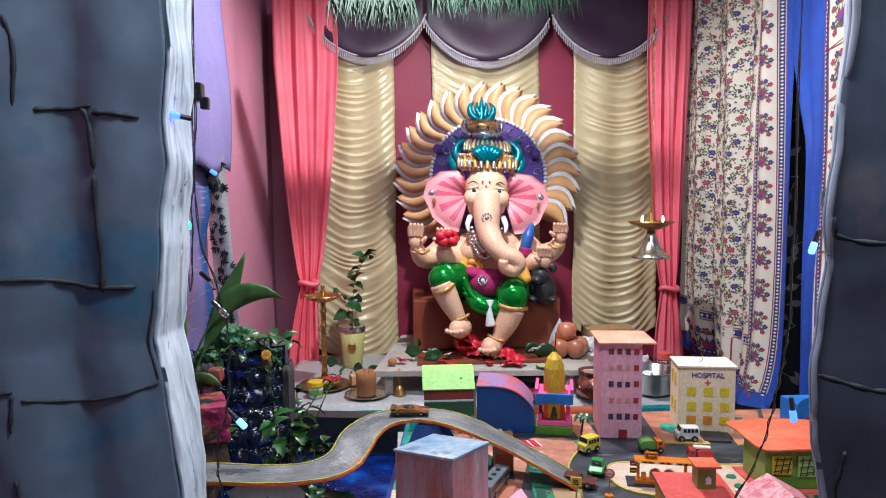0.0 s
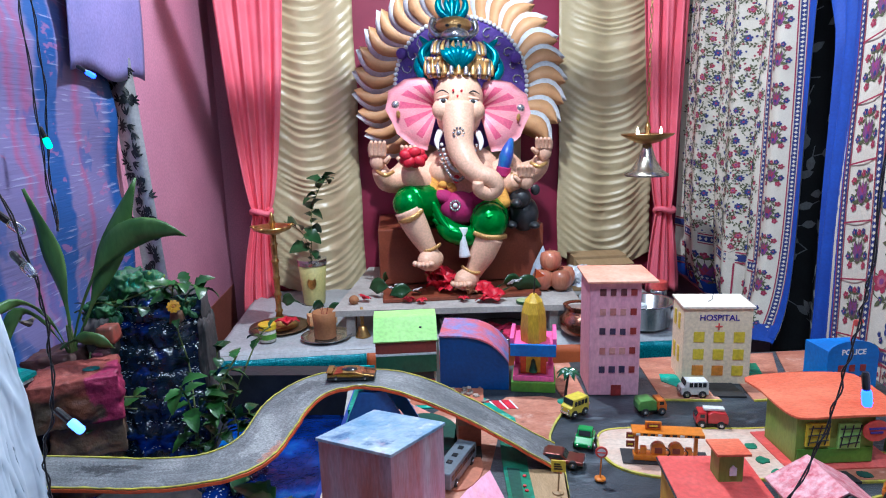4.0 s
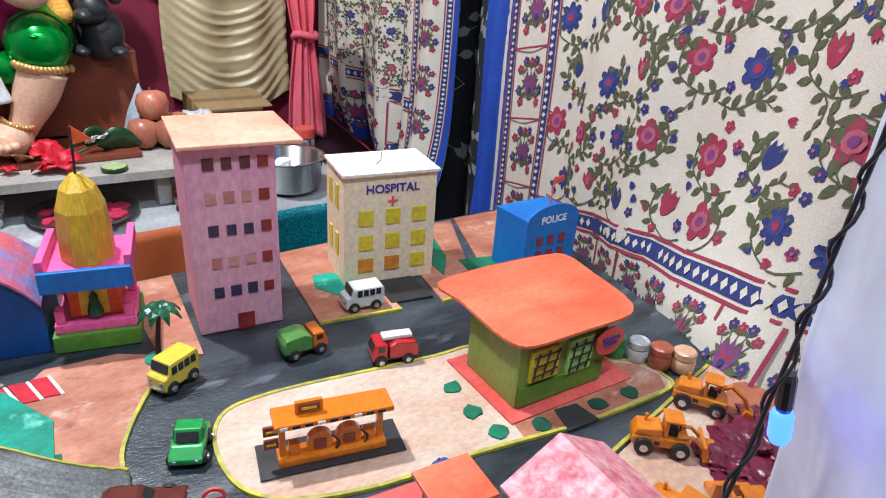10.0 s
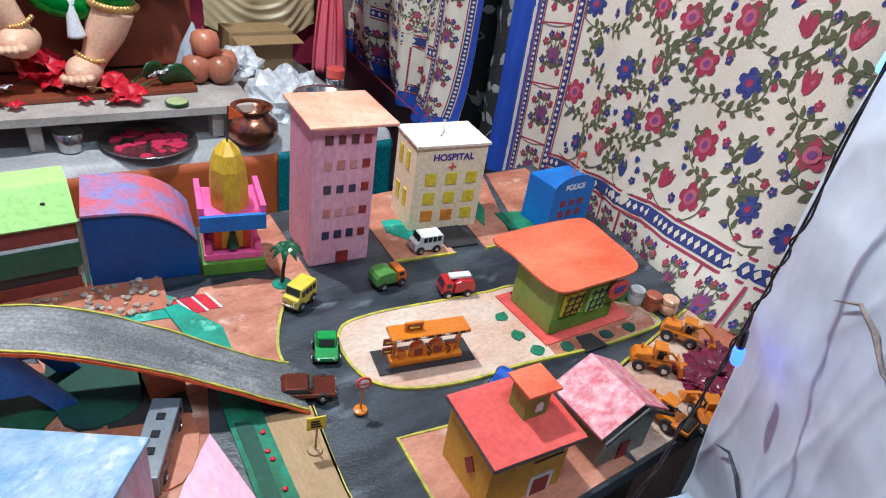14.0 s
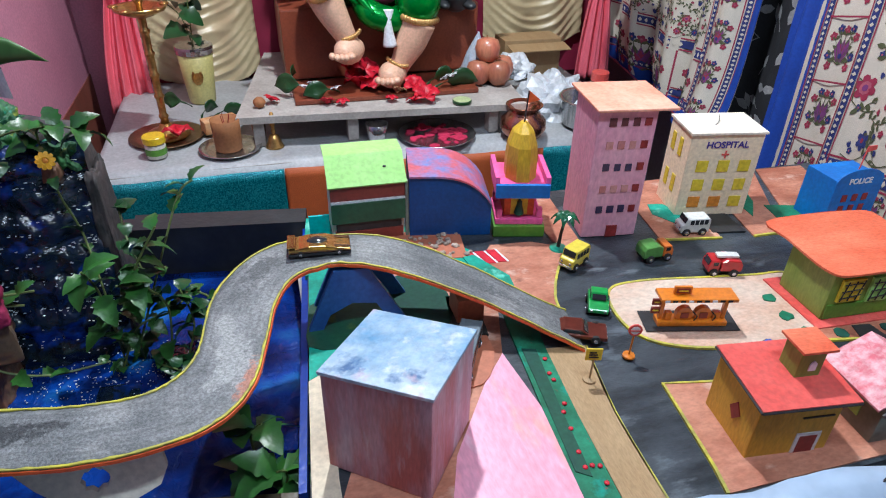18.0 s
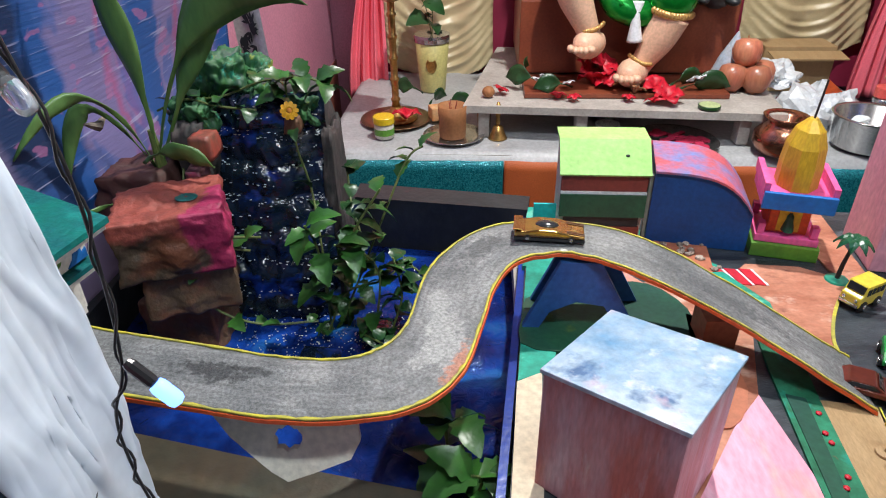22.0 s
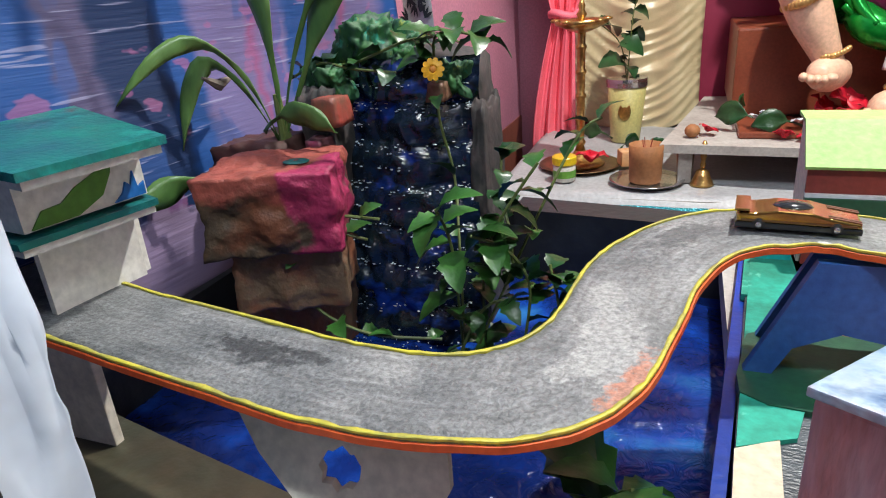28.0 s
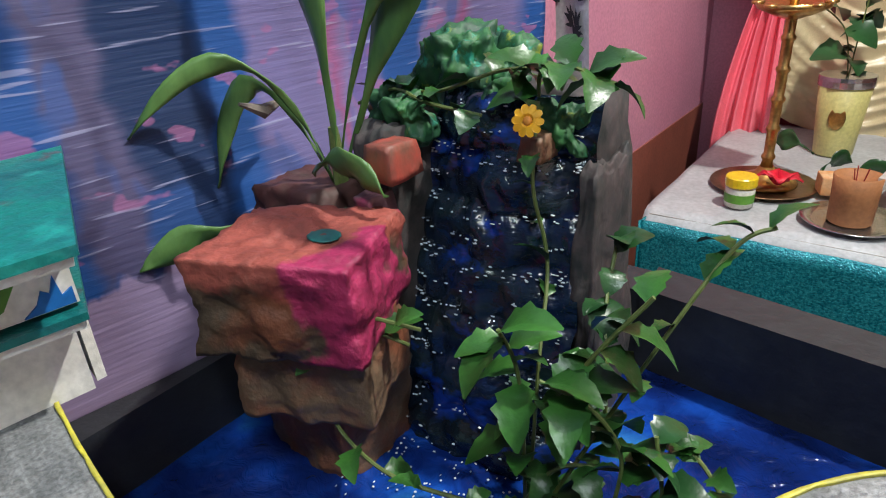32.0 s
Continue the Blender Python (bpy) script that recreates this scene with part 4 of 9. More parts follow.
for i in range(17):
    q0 = math.radians(-24 + 228 * i / 16)
    ctr = Vector((cx + 0.196 * math.cos(q0), yh - 0.024, cz + 0.196 * math.sin(q0)))
    n0 = len(sb.faces)
    tube([tuple(ctr + Vector(((0.022 - 0.0028 * k) * math.cos(q0 + k * 0.85), 0, (0.022 - 0.0028 * k) * math.sin(q0 + k * 0.85)))) for k in range(7)], 0.0028, 5, sb)
    sb.faces.ensure_lookup_table()
    for f in sb.faces[n0:]:
        f.material_index = 12
# crown: band, dome, blue crest, lion mask and trident top
lump(sb, 834, 234, 2.56, 0.106, 0.075, 0.05, 3)
lump(sb, 834, 212, 2.585, 0.066, 0.055, 0.036, 4)
lump(sb, 830, 184, 2.62, 0.05, 0.045, 0.028, 12)
lump(sb, 828, 168, 2.64, 0.062, 0.04, 0.03, 3)
for i in range(60):
    a, row = (i % 20 - 9.5) / 9.5 * 1.35, i // 20
    lump(sb, 834 + 54 * math.sin(a), 246 - 12 * row, 2.56 - (0.074 - 0.006 * abs(row - 1)) * math.cos(a), 0.0055, 0.005, 0.0065, (3, 12, 6)[(i + row) % 3], seg=6)
lump(sb, 828, 176, 2.605, 0.02, 0.018, 0.012, 12)
for i in range(13):
    a = (i - 6) / 6 * 1.3
    limb(sb, [(836 + 56 * math.sin(a), 246, 2.56 - 0.085 * math.cos(a)), (836 + 58 * math.sin(a), 234, 2.565 - 0.085 * math.cos(a)), (836 + 57 * math.sin(a), 222 + (4 if i % 2 else 0), 2.57 - 0.08 * math.cos(a))], [0.009, 0.007, 0.001], 12 if i % 2 else 3, 6)
    limb(sb, [(836 + 46 * math.sin(a), 214, 2.57 - 0.07 * math.cos(a)), (836 + 44 * math.sin(a), 200, 2.58 - 0.06 * math.cos(a)), (836 + 38 * math.sin(a), 192, 2.59 - 0.05 * math.cos(a))], [0.007, 0.007, 0.002], 3 if i % 2 else 12, 6)
for s in (-1, 1):
    limb(sb, [(836 + s * 52, 262, 2.58), (836 + s * 66, 235, 2.6), (836 + s * 52, 205, 2.61), (836 + s * 64, 188, 2.63)], [0.012, 0.022, 0.016, 0.006], 4)
    limb(sb, [(836 + s * 46, 250, 2.56), (836 + s * 62, 215, 2.58), (836 + s * 40, 192, 2.6)], [0.008, 0.014, 0.006], 4)
    limb(sb, [(828 + s * 22, 186, 2.63), (828 + s * 36, 176, 2.64), (828 + s * 34, 160, 2.65), (828 + s * 26, 166, 2.65)], [0.012, 0.012, 0.01, 0.003], 12, 8)
    lump(sb, 828 + s * 10, 168, 2.6, 0.007, 0.006, 0.005, 10, seg=8)
    limb(sb, [(828 + s * 6, 158, 2.64), (826 + s * 20, 146, 2.65), (826 + s * 22, 132, 2.655), (826 + s * 14, 122, 2.66)], [0.012, 0.014, 0.01, 0.002], 4)
    limb(sb, [(828 + s * 3, 152, 2.64), (826 + s * 9, 136, 2.65), (826 + s * 8, 122, 2.655)], [0.01, 0.01, 0.002], 4)
    lump(sb, 836 + s * 95, 215, 2.7, 0.02, 0.01, 0.02, 5)
limb(sb, [(826, 158, 2.64), (826, 134, 2.65), (826, 112, 2.66)], [0.016, 0.012, 0.002], 4)
for i in range(7):
    a = (i - 3) * 0.36
    limb(sb, [(836, 236, 2.49), (836 + 22 * math.sin(a), 222 - 10 * math.cos(a), 2.48), (836 + 34 * math.sin(a), 214 - 14 * math.cos(a), 2.5)], [0.008, 0.014, 0.003], 4)
for i in range(15):
    a = (i - 7) / 7 * 1.25
    lump(sb, 836 + 52 * math.sin(a), 252 - 6 * math.cos(a), 2.56 - 0.075 * math.cos(a), 0.008, 0.007, 0.009, 12 if i % 2 else 3, seg=8)
# head, trunk, ears, tusks, eyes
lump(sb, 834, 285, 2.54, 0.082, 0.085, 0.09, 0)
lump(sb, 834, 318, 2.52, 0.072, 0.075, 0.06, 0)
for s in (-1, 1):
    lump(sb, 834 + s * 27, 304, 2.475, 0.034, 0.03, 0.035, 0)
    lump(sb, 834 + s * 26, 289, 2.464, 0.015, 0.01, 0.0065, 7, (0, s * 8, 0), 10)
    lump(sb, 834 + s * 25, 289, 2.453, 0.0075, 0.006, 0.0075, 10, (0, 0, 0), 10)
    limb(sb, [(834 + s * 16, 277, 2.463), (834 + s * 26, 272, 2.46), (834 + s * 37, 277, 2.47)], [0.001, 0.0025, 0.001], 10, 6)
    lump(sb, 834 + s * 26, 284, 2.466, 0.021, 0.012, 0.006, 0, (0, s * 12, 0), 10)
    limb(sb, [(834 + s * 32, 340, 2.49), (834 + s * 38, 356, 2.46), (834 + s * 36, 370, 2.44)], [0.011, 0.009, 0.003], 7)
    # ear: a cupped fan with ridges
    g = []
    for j in range(13):
        a = math.radians(118 - j * 17.5)
        reach = (36 + 50 * max(0, math.sin((j + 1.2) / 14 * math.pi)) ** 0.7) * (1.0 if j % 2 else 0.95)
        row = []
        for i in range(9):
            t = i / 8
            px = 834 + s * (34 + t * reach * max(0.1, math.cos(a) * 0.6 + 0.46))
            py = 300 - t * (56 if a > 0 else 84) * math.sin(a) * 0.86
            row.append(sb.verts.new(st(px, py, 2.585 - 0.05 * math.sin(t * 2.4) + 0.008 * math.cos(j * math.pi) * t)))
        g.append(row)
    back = [[sb.verts.new(v.co + Vector((0, 0.014, 0))) for v in r] for r in g]
    for lay, o in ((g, 1), (back, -1)):
        for j in range(12):
            for i in range(8):
                f = sb.faces.new((lay[j][i], lay[j][i + 1], lay[j + 1][i + 1], lay[j + 1][i]))
                f.material_index, f.smooth = (1 if (i > 5 or j % 2) else 14), True
    for j in range(12):
        f = sb.faces.new((g[j][8], g[j + 1][8], back[j + 1][8], back[j][8]))
        f.material_index = 1
    lump(sb, 834 + s * 106, 298, 2.54, 0.014, 0.01, 0.014, 12, seg=10)
    lump(sb, 834 + s * 102, 310, 2.54, 0.008, 0.008, 0.02, 3, seg=8)
limb(sb, [(834, 300, 2.48), (834, 335, 2.45), (836, 365, 2.43), (848, 392, 2.4), (868, 412, 2.38), (888, 418, 2.37), (897, 432, 2.37), (885, 444, 2.37), (868, 438, 2.36), (866, 424, 2.35)], [0.056, 0.049, 0.043, 0.038, 0.033, 0.029, 0.027, 0.024, 0.021, 0.016], 0, 18)
for a in np.linspace(0, 2 * math.pi, 10, endpoint=False):
    p = st(834, 342, 2.396)
    ball((p.x + 0.016 * math.cos(a), p.y + 0.003, p.z + 0.016 * math.sin(a)), 0.004, sb, 6, index=12)
lump(sb, 834, 342, 2.397, 0.008, 0.004, 0.008, 12, seg=10)
for dx, dy in ((-7, 0), (7, 0), (0, 9)):
    lump(sb, 833 + dx, 272 + dy, 2.458, 0.004, 0.003, 0.005, 11, seg=8)
# body, belly, chest, necklaces
lump(sb, 838, 425, 2.58, 0.155, 0.11, 0.105, 0)
lump(sb, 836, 400, 2.58, 0.13, 0.09, 0.08, 0)
for s in (-1, 1):
    lump(sb, 836 + s * 30, 408, 2.5, 0.05, 0.04, 0.045, 0)
for k, (w, d, idx, n) in enumerate(((34, 60, 12, 26), (26, 44, 7, 20))):
    for i in range(n):
        t = i / (n - 1) * 2 - 1
        lump(sb, 830 + w * t, 362 + d * (1 - t * t), 2.46 - 0.02 * (1 - t * t), 0.006, 0.006, 0.006, idx, seg=6)
lump(sb, 828, 420, 2.452, 0.012, 0.01, 0.014, 11, seg=10)
lump(sb, 828, 404, 2.455, 0.01, 0.008, 0.008, 2, seg=10)
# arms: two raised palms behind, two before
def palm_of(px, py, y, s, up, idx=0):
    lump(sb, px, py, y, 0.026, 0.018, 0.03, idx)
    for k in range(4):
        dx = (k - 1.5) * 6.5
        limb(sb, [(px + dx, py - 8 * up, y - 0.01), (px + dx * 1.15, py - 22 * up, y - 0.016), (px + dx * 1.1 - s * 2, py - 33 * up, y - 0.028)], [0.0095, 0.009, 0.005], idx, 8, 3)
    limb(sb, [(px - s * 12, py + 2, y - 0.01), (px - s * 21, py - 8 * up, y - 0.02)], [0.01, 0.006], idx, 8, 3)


limb(sb, [(770, 385, 2.6), (735, 418, 2.58), (708, 425, 2.54), (696, 405, 2.51)], [0.055, 0.046, 0.036, 0.026], 0)
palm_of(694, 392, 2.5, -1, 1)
limb(sb, [(782, 408, 2.56), (768, 428, 2.5), (752, 420, 2.45), (748, 402, 2.43)], [0.05, 0.042, 0.034, 0.026], 0)
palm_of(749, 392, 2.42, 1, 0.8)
limb(sb, [(900, 385, 2.6), (935, 410, 2.58), (966, 400, 2.55), (978, 382, 2.52)], [0.055, 0.046, 0.036, 0.026], 0)
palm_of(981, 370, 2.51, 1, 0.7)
limb(sb, [(898, 405, 2.56), (918, 425, 2.5), (936, 420, 2.46)], [0.05, 0.04, 0.028], 0)
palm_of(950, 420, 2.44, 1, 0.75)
for px, py in ((706, 412), (752, 412), (972, 392), (938, 412)):
    limb(sb, [(px - 14, py - 3, 2.47), (px, py + 4, 2.45), (px + 14, py - 3, 2.47)], [0.006, 0.007, 0.006], 3, 8, 4)
for i in range(9):
    a = i * 0.7
    lump(sb, 755 + 13 * math.cos(a), 385 + 9 * math.sin(a), 2.395 - 0.01 * (i % 2), 0.022, 0.01, 0.016, 11, (0, 40 * math.sin(a * 2), 0), 8)
limb(sb, [(910, 400, 2.5), (916, 375, 2.5), (924, 350, 2.52)], [0.02, 0.022, 0.008], 13)
limb(sb, [(908, 414, 2.49), (911, 398, 2.49)], [0.024, 0.024], 8)
# mustard garlands, magenta waist cloth with a brooch
for s, x0 in ((-1, 788), (1, 902)):
    for i in range(12):
        t = i / 11
        lump(sb, x0 - s * (10 - 26 * t) * 0.6, 412 + 48 * t, 2.5 - 0.05 * t, 0.022, 0.016, 0.018, 9, seg=8)
for i in range(12):
    t = i / 11
    lump(sb, 790 + 20 * math.sin(i * 2.4) + 14, 430 + 30 * t, 2.47, 0.016, 0.013, 0.013, 9, seg=8)
lump(sb, 832, 470, 2.46, 0.065, 0.05, 0.055, 8)
lump(sb, 862, 455, 2.47, 0.05, 0.045, 0.03, 8, (0, -25, 0))
lump(sb, 806, 452, 2.47, 0.04, 0.04, 0.026, 8, (0, 20, 0))
for a in np.linspace(0, 2 * math.pi, 12, endpoint=False):
    p = st(825, 466, 2.412)
    ball((p.x + 0.015 * math.cos(a), p.y, p.z + 0.015 * math.sin(a)), 0.0045, sb, 6, index=12)
lump(sb, 825, 466, 2.408, 0.008, 0.005, 0.008, 7, seg=8)
# legs in a green metallic dhoti, bare shins and feet
limb(sb, [(800, 472, 2.6), (770, 462, 2.5), (742, 462, 2.41)], [0.075, 0.074, 0.05], 2, 18)
lump(sb, 745, 464, 2.42, 0.052, 0.055, 0.05, 2)
limb(sb, [(742, 474, 2.4), (756, 505, 2.4), (774, 540, 2.4), (782, 556, 2.41)], [0.043, 0.04, 0.029, 0.026], 0, 16)
limb(sb, [(870, 482, 2.6), (880, 482, 2.5), (884, 490, 2.42)], [0.075, 0.074, 0.06], 2, 18)
lump(sb, 884, 494, 2.41, 0.06, 0.06, 0.064, 2)
limb(sb, [(884, 520, 2.4), (872, 550, 2.4), (858, 578, 2.4), (850, 592, 2.4)], [0.047, 0.042, 0.03, 0.027], 0, 16)
limb(sb, [(800, 490, 2.47), (815, 512, 2.42), (850, 520, 2.42), (868, 505, 2.45)], [0.03, 0.034, 0.034, 0.03], 2)
for i in range(4):
    limb(sb, [(786, 460 + i * 10, 2.43), (800 + i * 4, 490 + i * 6, 2.42), (818 + i * 6, 512 + i * 2, 2.39)], [0.008, 0.012, 0.007], 2, 8)
limb(sb, [(838, 505, 2.4), (838, 530, 2.39), (840, 556, 2.39)], [0.016, 0.012, 0.02], 7, 10)
for (ax, ay, bx_, by, y) in ((784, 560, 766, 568, 2.38), (846, 596, 832, 604, 2.37)):
    limb(sb, [(ax, ay - 8, y + 0.03), (ax, ay, y + 0.02), ((ax + bx_) / 2, (ay + by) / 2, y), (bx_, by + 2, y - 0.03)], [0.026, 0.034, 0.036, 0.02], 0, 14)
    for k in range(5):
        lump(sb, bx_ - 14 + k * 7, by + 4 - (2 if k in (0, 4) else 0), y - 0.04, 0.009 + (0.003 if k == 4 else 0), 0.014, 0.009, 0, seg=8)
for (px, py, y, w) in ((780, 540, 2.4, 16), (852, 580, 2.39, 16)):
    for i in range(12):
        t = i / 11 * 2 - 1
        lump(sb, px + w * t, py + 5 * (1 - t * t) - 5 * t * (1 if px < 800 else -1), y - 0.03 * math.sqrt(max(0, 1 - t * t)), 0.0055, 0.006, 0.006, 3, seg=6)
for (px, py, w, tilt) in ((748, 484, 20, 10), (884, 516, 28, -3)):
    for i in range(16):
        t = i / 15 * 2 - 1
        lump(sb, px + w * t, py + 6 * (1 - t * t) - tilt * t, 2.41 - 0.055 * math.sqrt(max(0, 1 - t * t)), 0.008, 0.006, 0.009, 3, seg=6)
for i in range(3):
    limb(sb, [(868, 480 + i * 8, 2.4 - i * 0.008), (884, 486 + i * 8, 2.355), (902, 480 + i * 8, 2.39)], [0.003, 0.004, 0.003], 2, 6)
# black seated mouse beside the knee
lump(sb, 945, 478, 2.5, 0.05, 0.05, 0.06, 10)
lump(sb, 940, 450, 2.47, 0.035, 0.04, 0.035, 10)
lump(sb, 932, 460, 2.43, 0.018, 0.03, 0.016, 10)
for s in (-1, 1):
    lump(sb, 946 + s * 20, 436, 2.48, 0.016, 0.006, 0.018, 10, seg=10)
    lump(sb, 944 + s * 20, 498, 2.46, 0.018, 0.035, 0.012, 10, seg=10)
solo("elephant_headed_statue", sb, SLOTS, "painted plaster elephant-headed statue with halo seated on a brown box", "statue")

# ---- city board ----
Z = 0.75
board = thing("display_board", "painted cardboard city board with roads and pavements", "model board", pose(0, 0, 0))
part("base_board", prism([(-0.088, 0.985), (0.856, 0.985), (0.865, 1.12), (0.9, 1.3), (0.96, 1.62), (-0.032, 1.63)], Z - 0.02, Z), ASPHALT, board, "grey painted road surface")
table = thing("display_table", "plain wooden trestle under the city board", "table", pose(0, 0, 0))
part("table_top", bx((-0.06, 1.0, Z - 0.05), (0.84, 1.6, Z - 0.022)), BOARDWOOD, table)
for x in (-0.02, 0.8):
    for y in (1.05, 1.55):
        part("leg", bx((x - 0.03, y - 0.03, 0), (x + 0.03, y + 0.03, Z - 0.05)), BOARDWOOD, table)


def patch(name, pts, m, level=1, smooth=0, label=""):
    if smooth:
        pts = [tuple(p) for p in smooth_line(pts, smooth, True)]
    a = sum(p[0] * q[1] - q[0] * p[1] for p, q in zip(pts, pts[1:] + pts[:1]))
    return part(name, prism(pts if a > 0 else pts[::-1], Z - 0.004, Z + 0.0011 * level), m, board, label)


def yellow(line, steps=6, closed=False, w=0.0036):
    return part("yellow_line", ribbon(smooth_line(line, steps, closed), w, Z, Z + 0.0033, closed=closed), YELLOWLINE, board)


island = [(0.446, 1.328), (0.51, 1.317), (0.587, 1.305), (0.64, 1.297), (0.715, 1.235), (0.772, 1.185), (0.778, 1.155), (0.764, 1.137), (0.67, 1.142), (0.624, 1.148), (0.532, 1.165), (0.446, 1.175), (0.384, 1.195), (0.352, 1.221), (0.342, 1.256), (0.347, 1.3), (0.366, 1.327), (0.4, 1.332)]
patch("island", island, SALMON2, 2, 4, "pale peach traffic island")
patch("island_end", [(0.586, 1.176), (0.583, 1.158), (0.624, 1.151), (0.67, 1.145), (0.762, 1.14), (0.774, 1.158), (0.767, 1.182), (0.72, 1.226), (0.715, 1.18)], SALMON, 2.5)
patch("driveway", [(0.633, 1.172), (0.659, 1.168), (0.662, 1.14), (0.624, 1.143)], BLACKP, 3.2)
yellow(island, 4, True)
patch("plaza", [(0.348, 1.44), (0.318, 1.4), (0.293, 1.357), (0.277, 1.32), (0.272, 1.292), (0.235, 1.31), (0.2, 1.345), (0.205, 1.44), (0.235, 1.475), (0.3, 1.47)], SALMON, 2)
yellow([(0.348, 1.436), (0.317, 1.397), (0.293, 1.357), (0.277, 1.32), (0.273, 1.293)])
for p in ([(0.352, 1.435), (0.375, 1.428), (0.39, 1.62), (0.33, 1.62), (0.335, 1.465)], [(0.505, 1.428), (0.605, 1.41), (0.63, 1.62), (0.53, 1.62)], [(0.66, 1.402), (0.715, 1.398), (0.82, 1.61), (0.7, 1.615)]):
    patch("pavement", p, SALMON, 2)
for p in ([(0.505, 1.426), (0.56, 1.416), (0.605, 1.408)], [(0.66, 1.4), (0.69, 1.4), (0.716, 1.397)]):
    yellow(p, 3)
patch("pavement", [(0.725, 1.36), (0.86, 1.33), (0.93, 1.61), (0.83, 1.615)], SALMON, 2)
patch("lawn", [(0.735, 1.43), (0.785, 1.415), (0.8, 1.47), (0.745, 1.485)], GRASSP, 3)
patch("lawn", [(0.70, 1.455), (0.735, 1.5), (0.755, 1.56), (0.71, 1.56)], GRASSP, 3)
patch("apron", [(0.535, 1.502), (0.565, 1.452), (0.592, 1.455), (0.572, 1.53), (0.545, 1.535)], TEALP, 3)
patch("driveway", [(0.6, 1.425), (0.655, 1.415), (0.66, 1.5), (0.61, 1.5)], BLACKP, 3)
yard = [(0.332, 1.139), (0.42, 1.122), (0.51, 1.107), (0.54, 0.99), (0.312, 0.99), (0.32, 1.03)]
patch("yard", yard, SALMON, 2)
yellow([(0.312, 0.99), (0.318, 1.02), (0.332, 1.139), (0.42, 1.122)], 1)
patch("yard", [(0.555, 1.055), (0.6, 1.09), (0.7, 1.11), (0.84, 1.14), (0.855, 0.99), (0.545, 0.99)], SALMON2, 2)
yellow([(0.565, 1.068), (0.62, 1.098), (0.72, 1.118), (0.838, 1.142)], 4)
patch("rubble_ground", [(0.72, 0.99), (0.72, 1.05), (0.78, 1.09), (0.85, 1.1), (0.855, 0.99)], RUST, 3, 3)
patch("green_verge", [(0.2, 1.345), (0.19, 1.263), (0.18, 1.141), (0.172, 0.99), (0.207, 0.99), (0.214, 1.12), (0.223, 1.229), (0.232, 1.3), (0.235, 1.34)], GRASSP, 3)
patch("green_verge", [(0.193, 1.235), (0.186, 1.141), (0.178, 1.05), (0.192, 1.04), (0.2, 1.14), (0.21, 1.23)], DKGREEN, 4)
patch("tan_pavement", [(0.223, 1.229), (0.274, 1.222), (0.256, 1.112), (0.25, 0.99), (0.208, 0.99), (0.214, 1.12)], TANP, 3)
yellow([(0.274, 1.222), (0.256, 1.112), (0.251, 0.99)], 4, w=0.003)
patch("pink_lane", [(0.168, 1.235), (0.18, 1.141), (0.172, 0.99), (0.03, 0.99), (0.07, 1.1), (0.13, 1.19)], PINKP, 2)
patch("salmon_lane", [(-0.085, 0.99), (0.03, 0.99), (0.09, 1.12), (0.168, 1.235), (0.2, 1.345), (0.2, 1.43), (0.12, 1.45), (0.05, 1.38), (0.02, 1.25)], SALMON, 1)
patch("rust_lane", [(0.1, 1.2), (0.14, 1.2), (0.16, 1.27), (0.1, 1.37), (0.02, 1.42), (0.0, 1.4), (0.07, 1.33)], RUST, 3, 3)
patch("underpass", [(0.085, 1.285), (0.12, 1.275), (0.13, 1.33), (0.095, 1.35)], BLACKP, 4)
patch("teal_meadow", [(-0.05, 1.46), (-0.035, 1.625), (0.06, 1.625), (0.2, 1.47), (0.19, 1.43), (0.1, 1.45)], TEALP, 2)
patch("teal_verge", [(0.183, 1.45), (0.2, 1.452), (0.234, 1.387), (0.226, 1.3), (0.204, 1.31), (0.19, 1.393)], TEALP, 4)
patch("painted_mound", [(0.05, 1.41), (0.1, 1.42), (0.135, 1.37), (0.125, 1.31), (0.09, 1.29), (0.05, 1.31)], DKGREEN, 5, 3)
patch("underpass", [(0.13, 1.36), (0.168, 1.35), (0.162, 1.27), (0.12, 1.28)], BLACKP, 5)
patch("brick_step", [(0.0, 1.47), (0.1, 1.46), (0.19, 1.45), (0.2, 1.53), (0.0, 1.56)], RUST, 3)
patch("teal_meadow", [(-0.065, 1.245), (-0.03, 1.62), (0.025, 1.62), (-0.002, 1.45), (0.012, 1.36), (-0.02, 1.3), (-0.03, 1.262)], TEALP, 3)
patch("dark_meadow", [(-0.06, 1.303), (-0.056, 1.35), (-0.05, 1.385), (-0.02, 1.395), (0.045, 1.392), (0.062, 1.35), (0.03, 1.31), (-0.02, 1.29)], MEADOW, 4, 2, "dark green painted hill with blue")
patch("painted_lane", [(0.035, 1.465), (0.06, 1.47), (0.15, 1.352), (0.105, 1.33), (0.05, 1.375)], LANEMIX, 4)
patch("cream_corner", [(-0.085, 0.99), (-0.066, 1.243), (-0.04, 1.258), (-0.05, 1.1), (-0.05, 0.99)], CREAMP, 3)
for i in range(11):
    rnd = random.Random(i)
    t = rnd.random()
    part("flower_dot", ball((0.185 + 0.018 * rnd.random() + 0.012 * t, 1.0 + 0.22 * t, Z + 0.0045), (0.003, 0.003, 0.0015), seg=6), REDS, board)
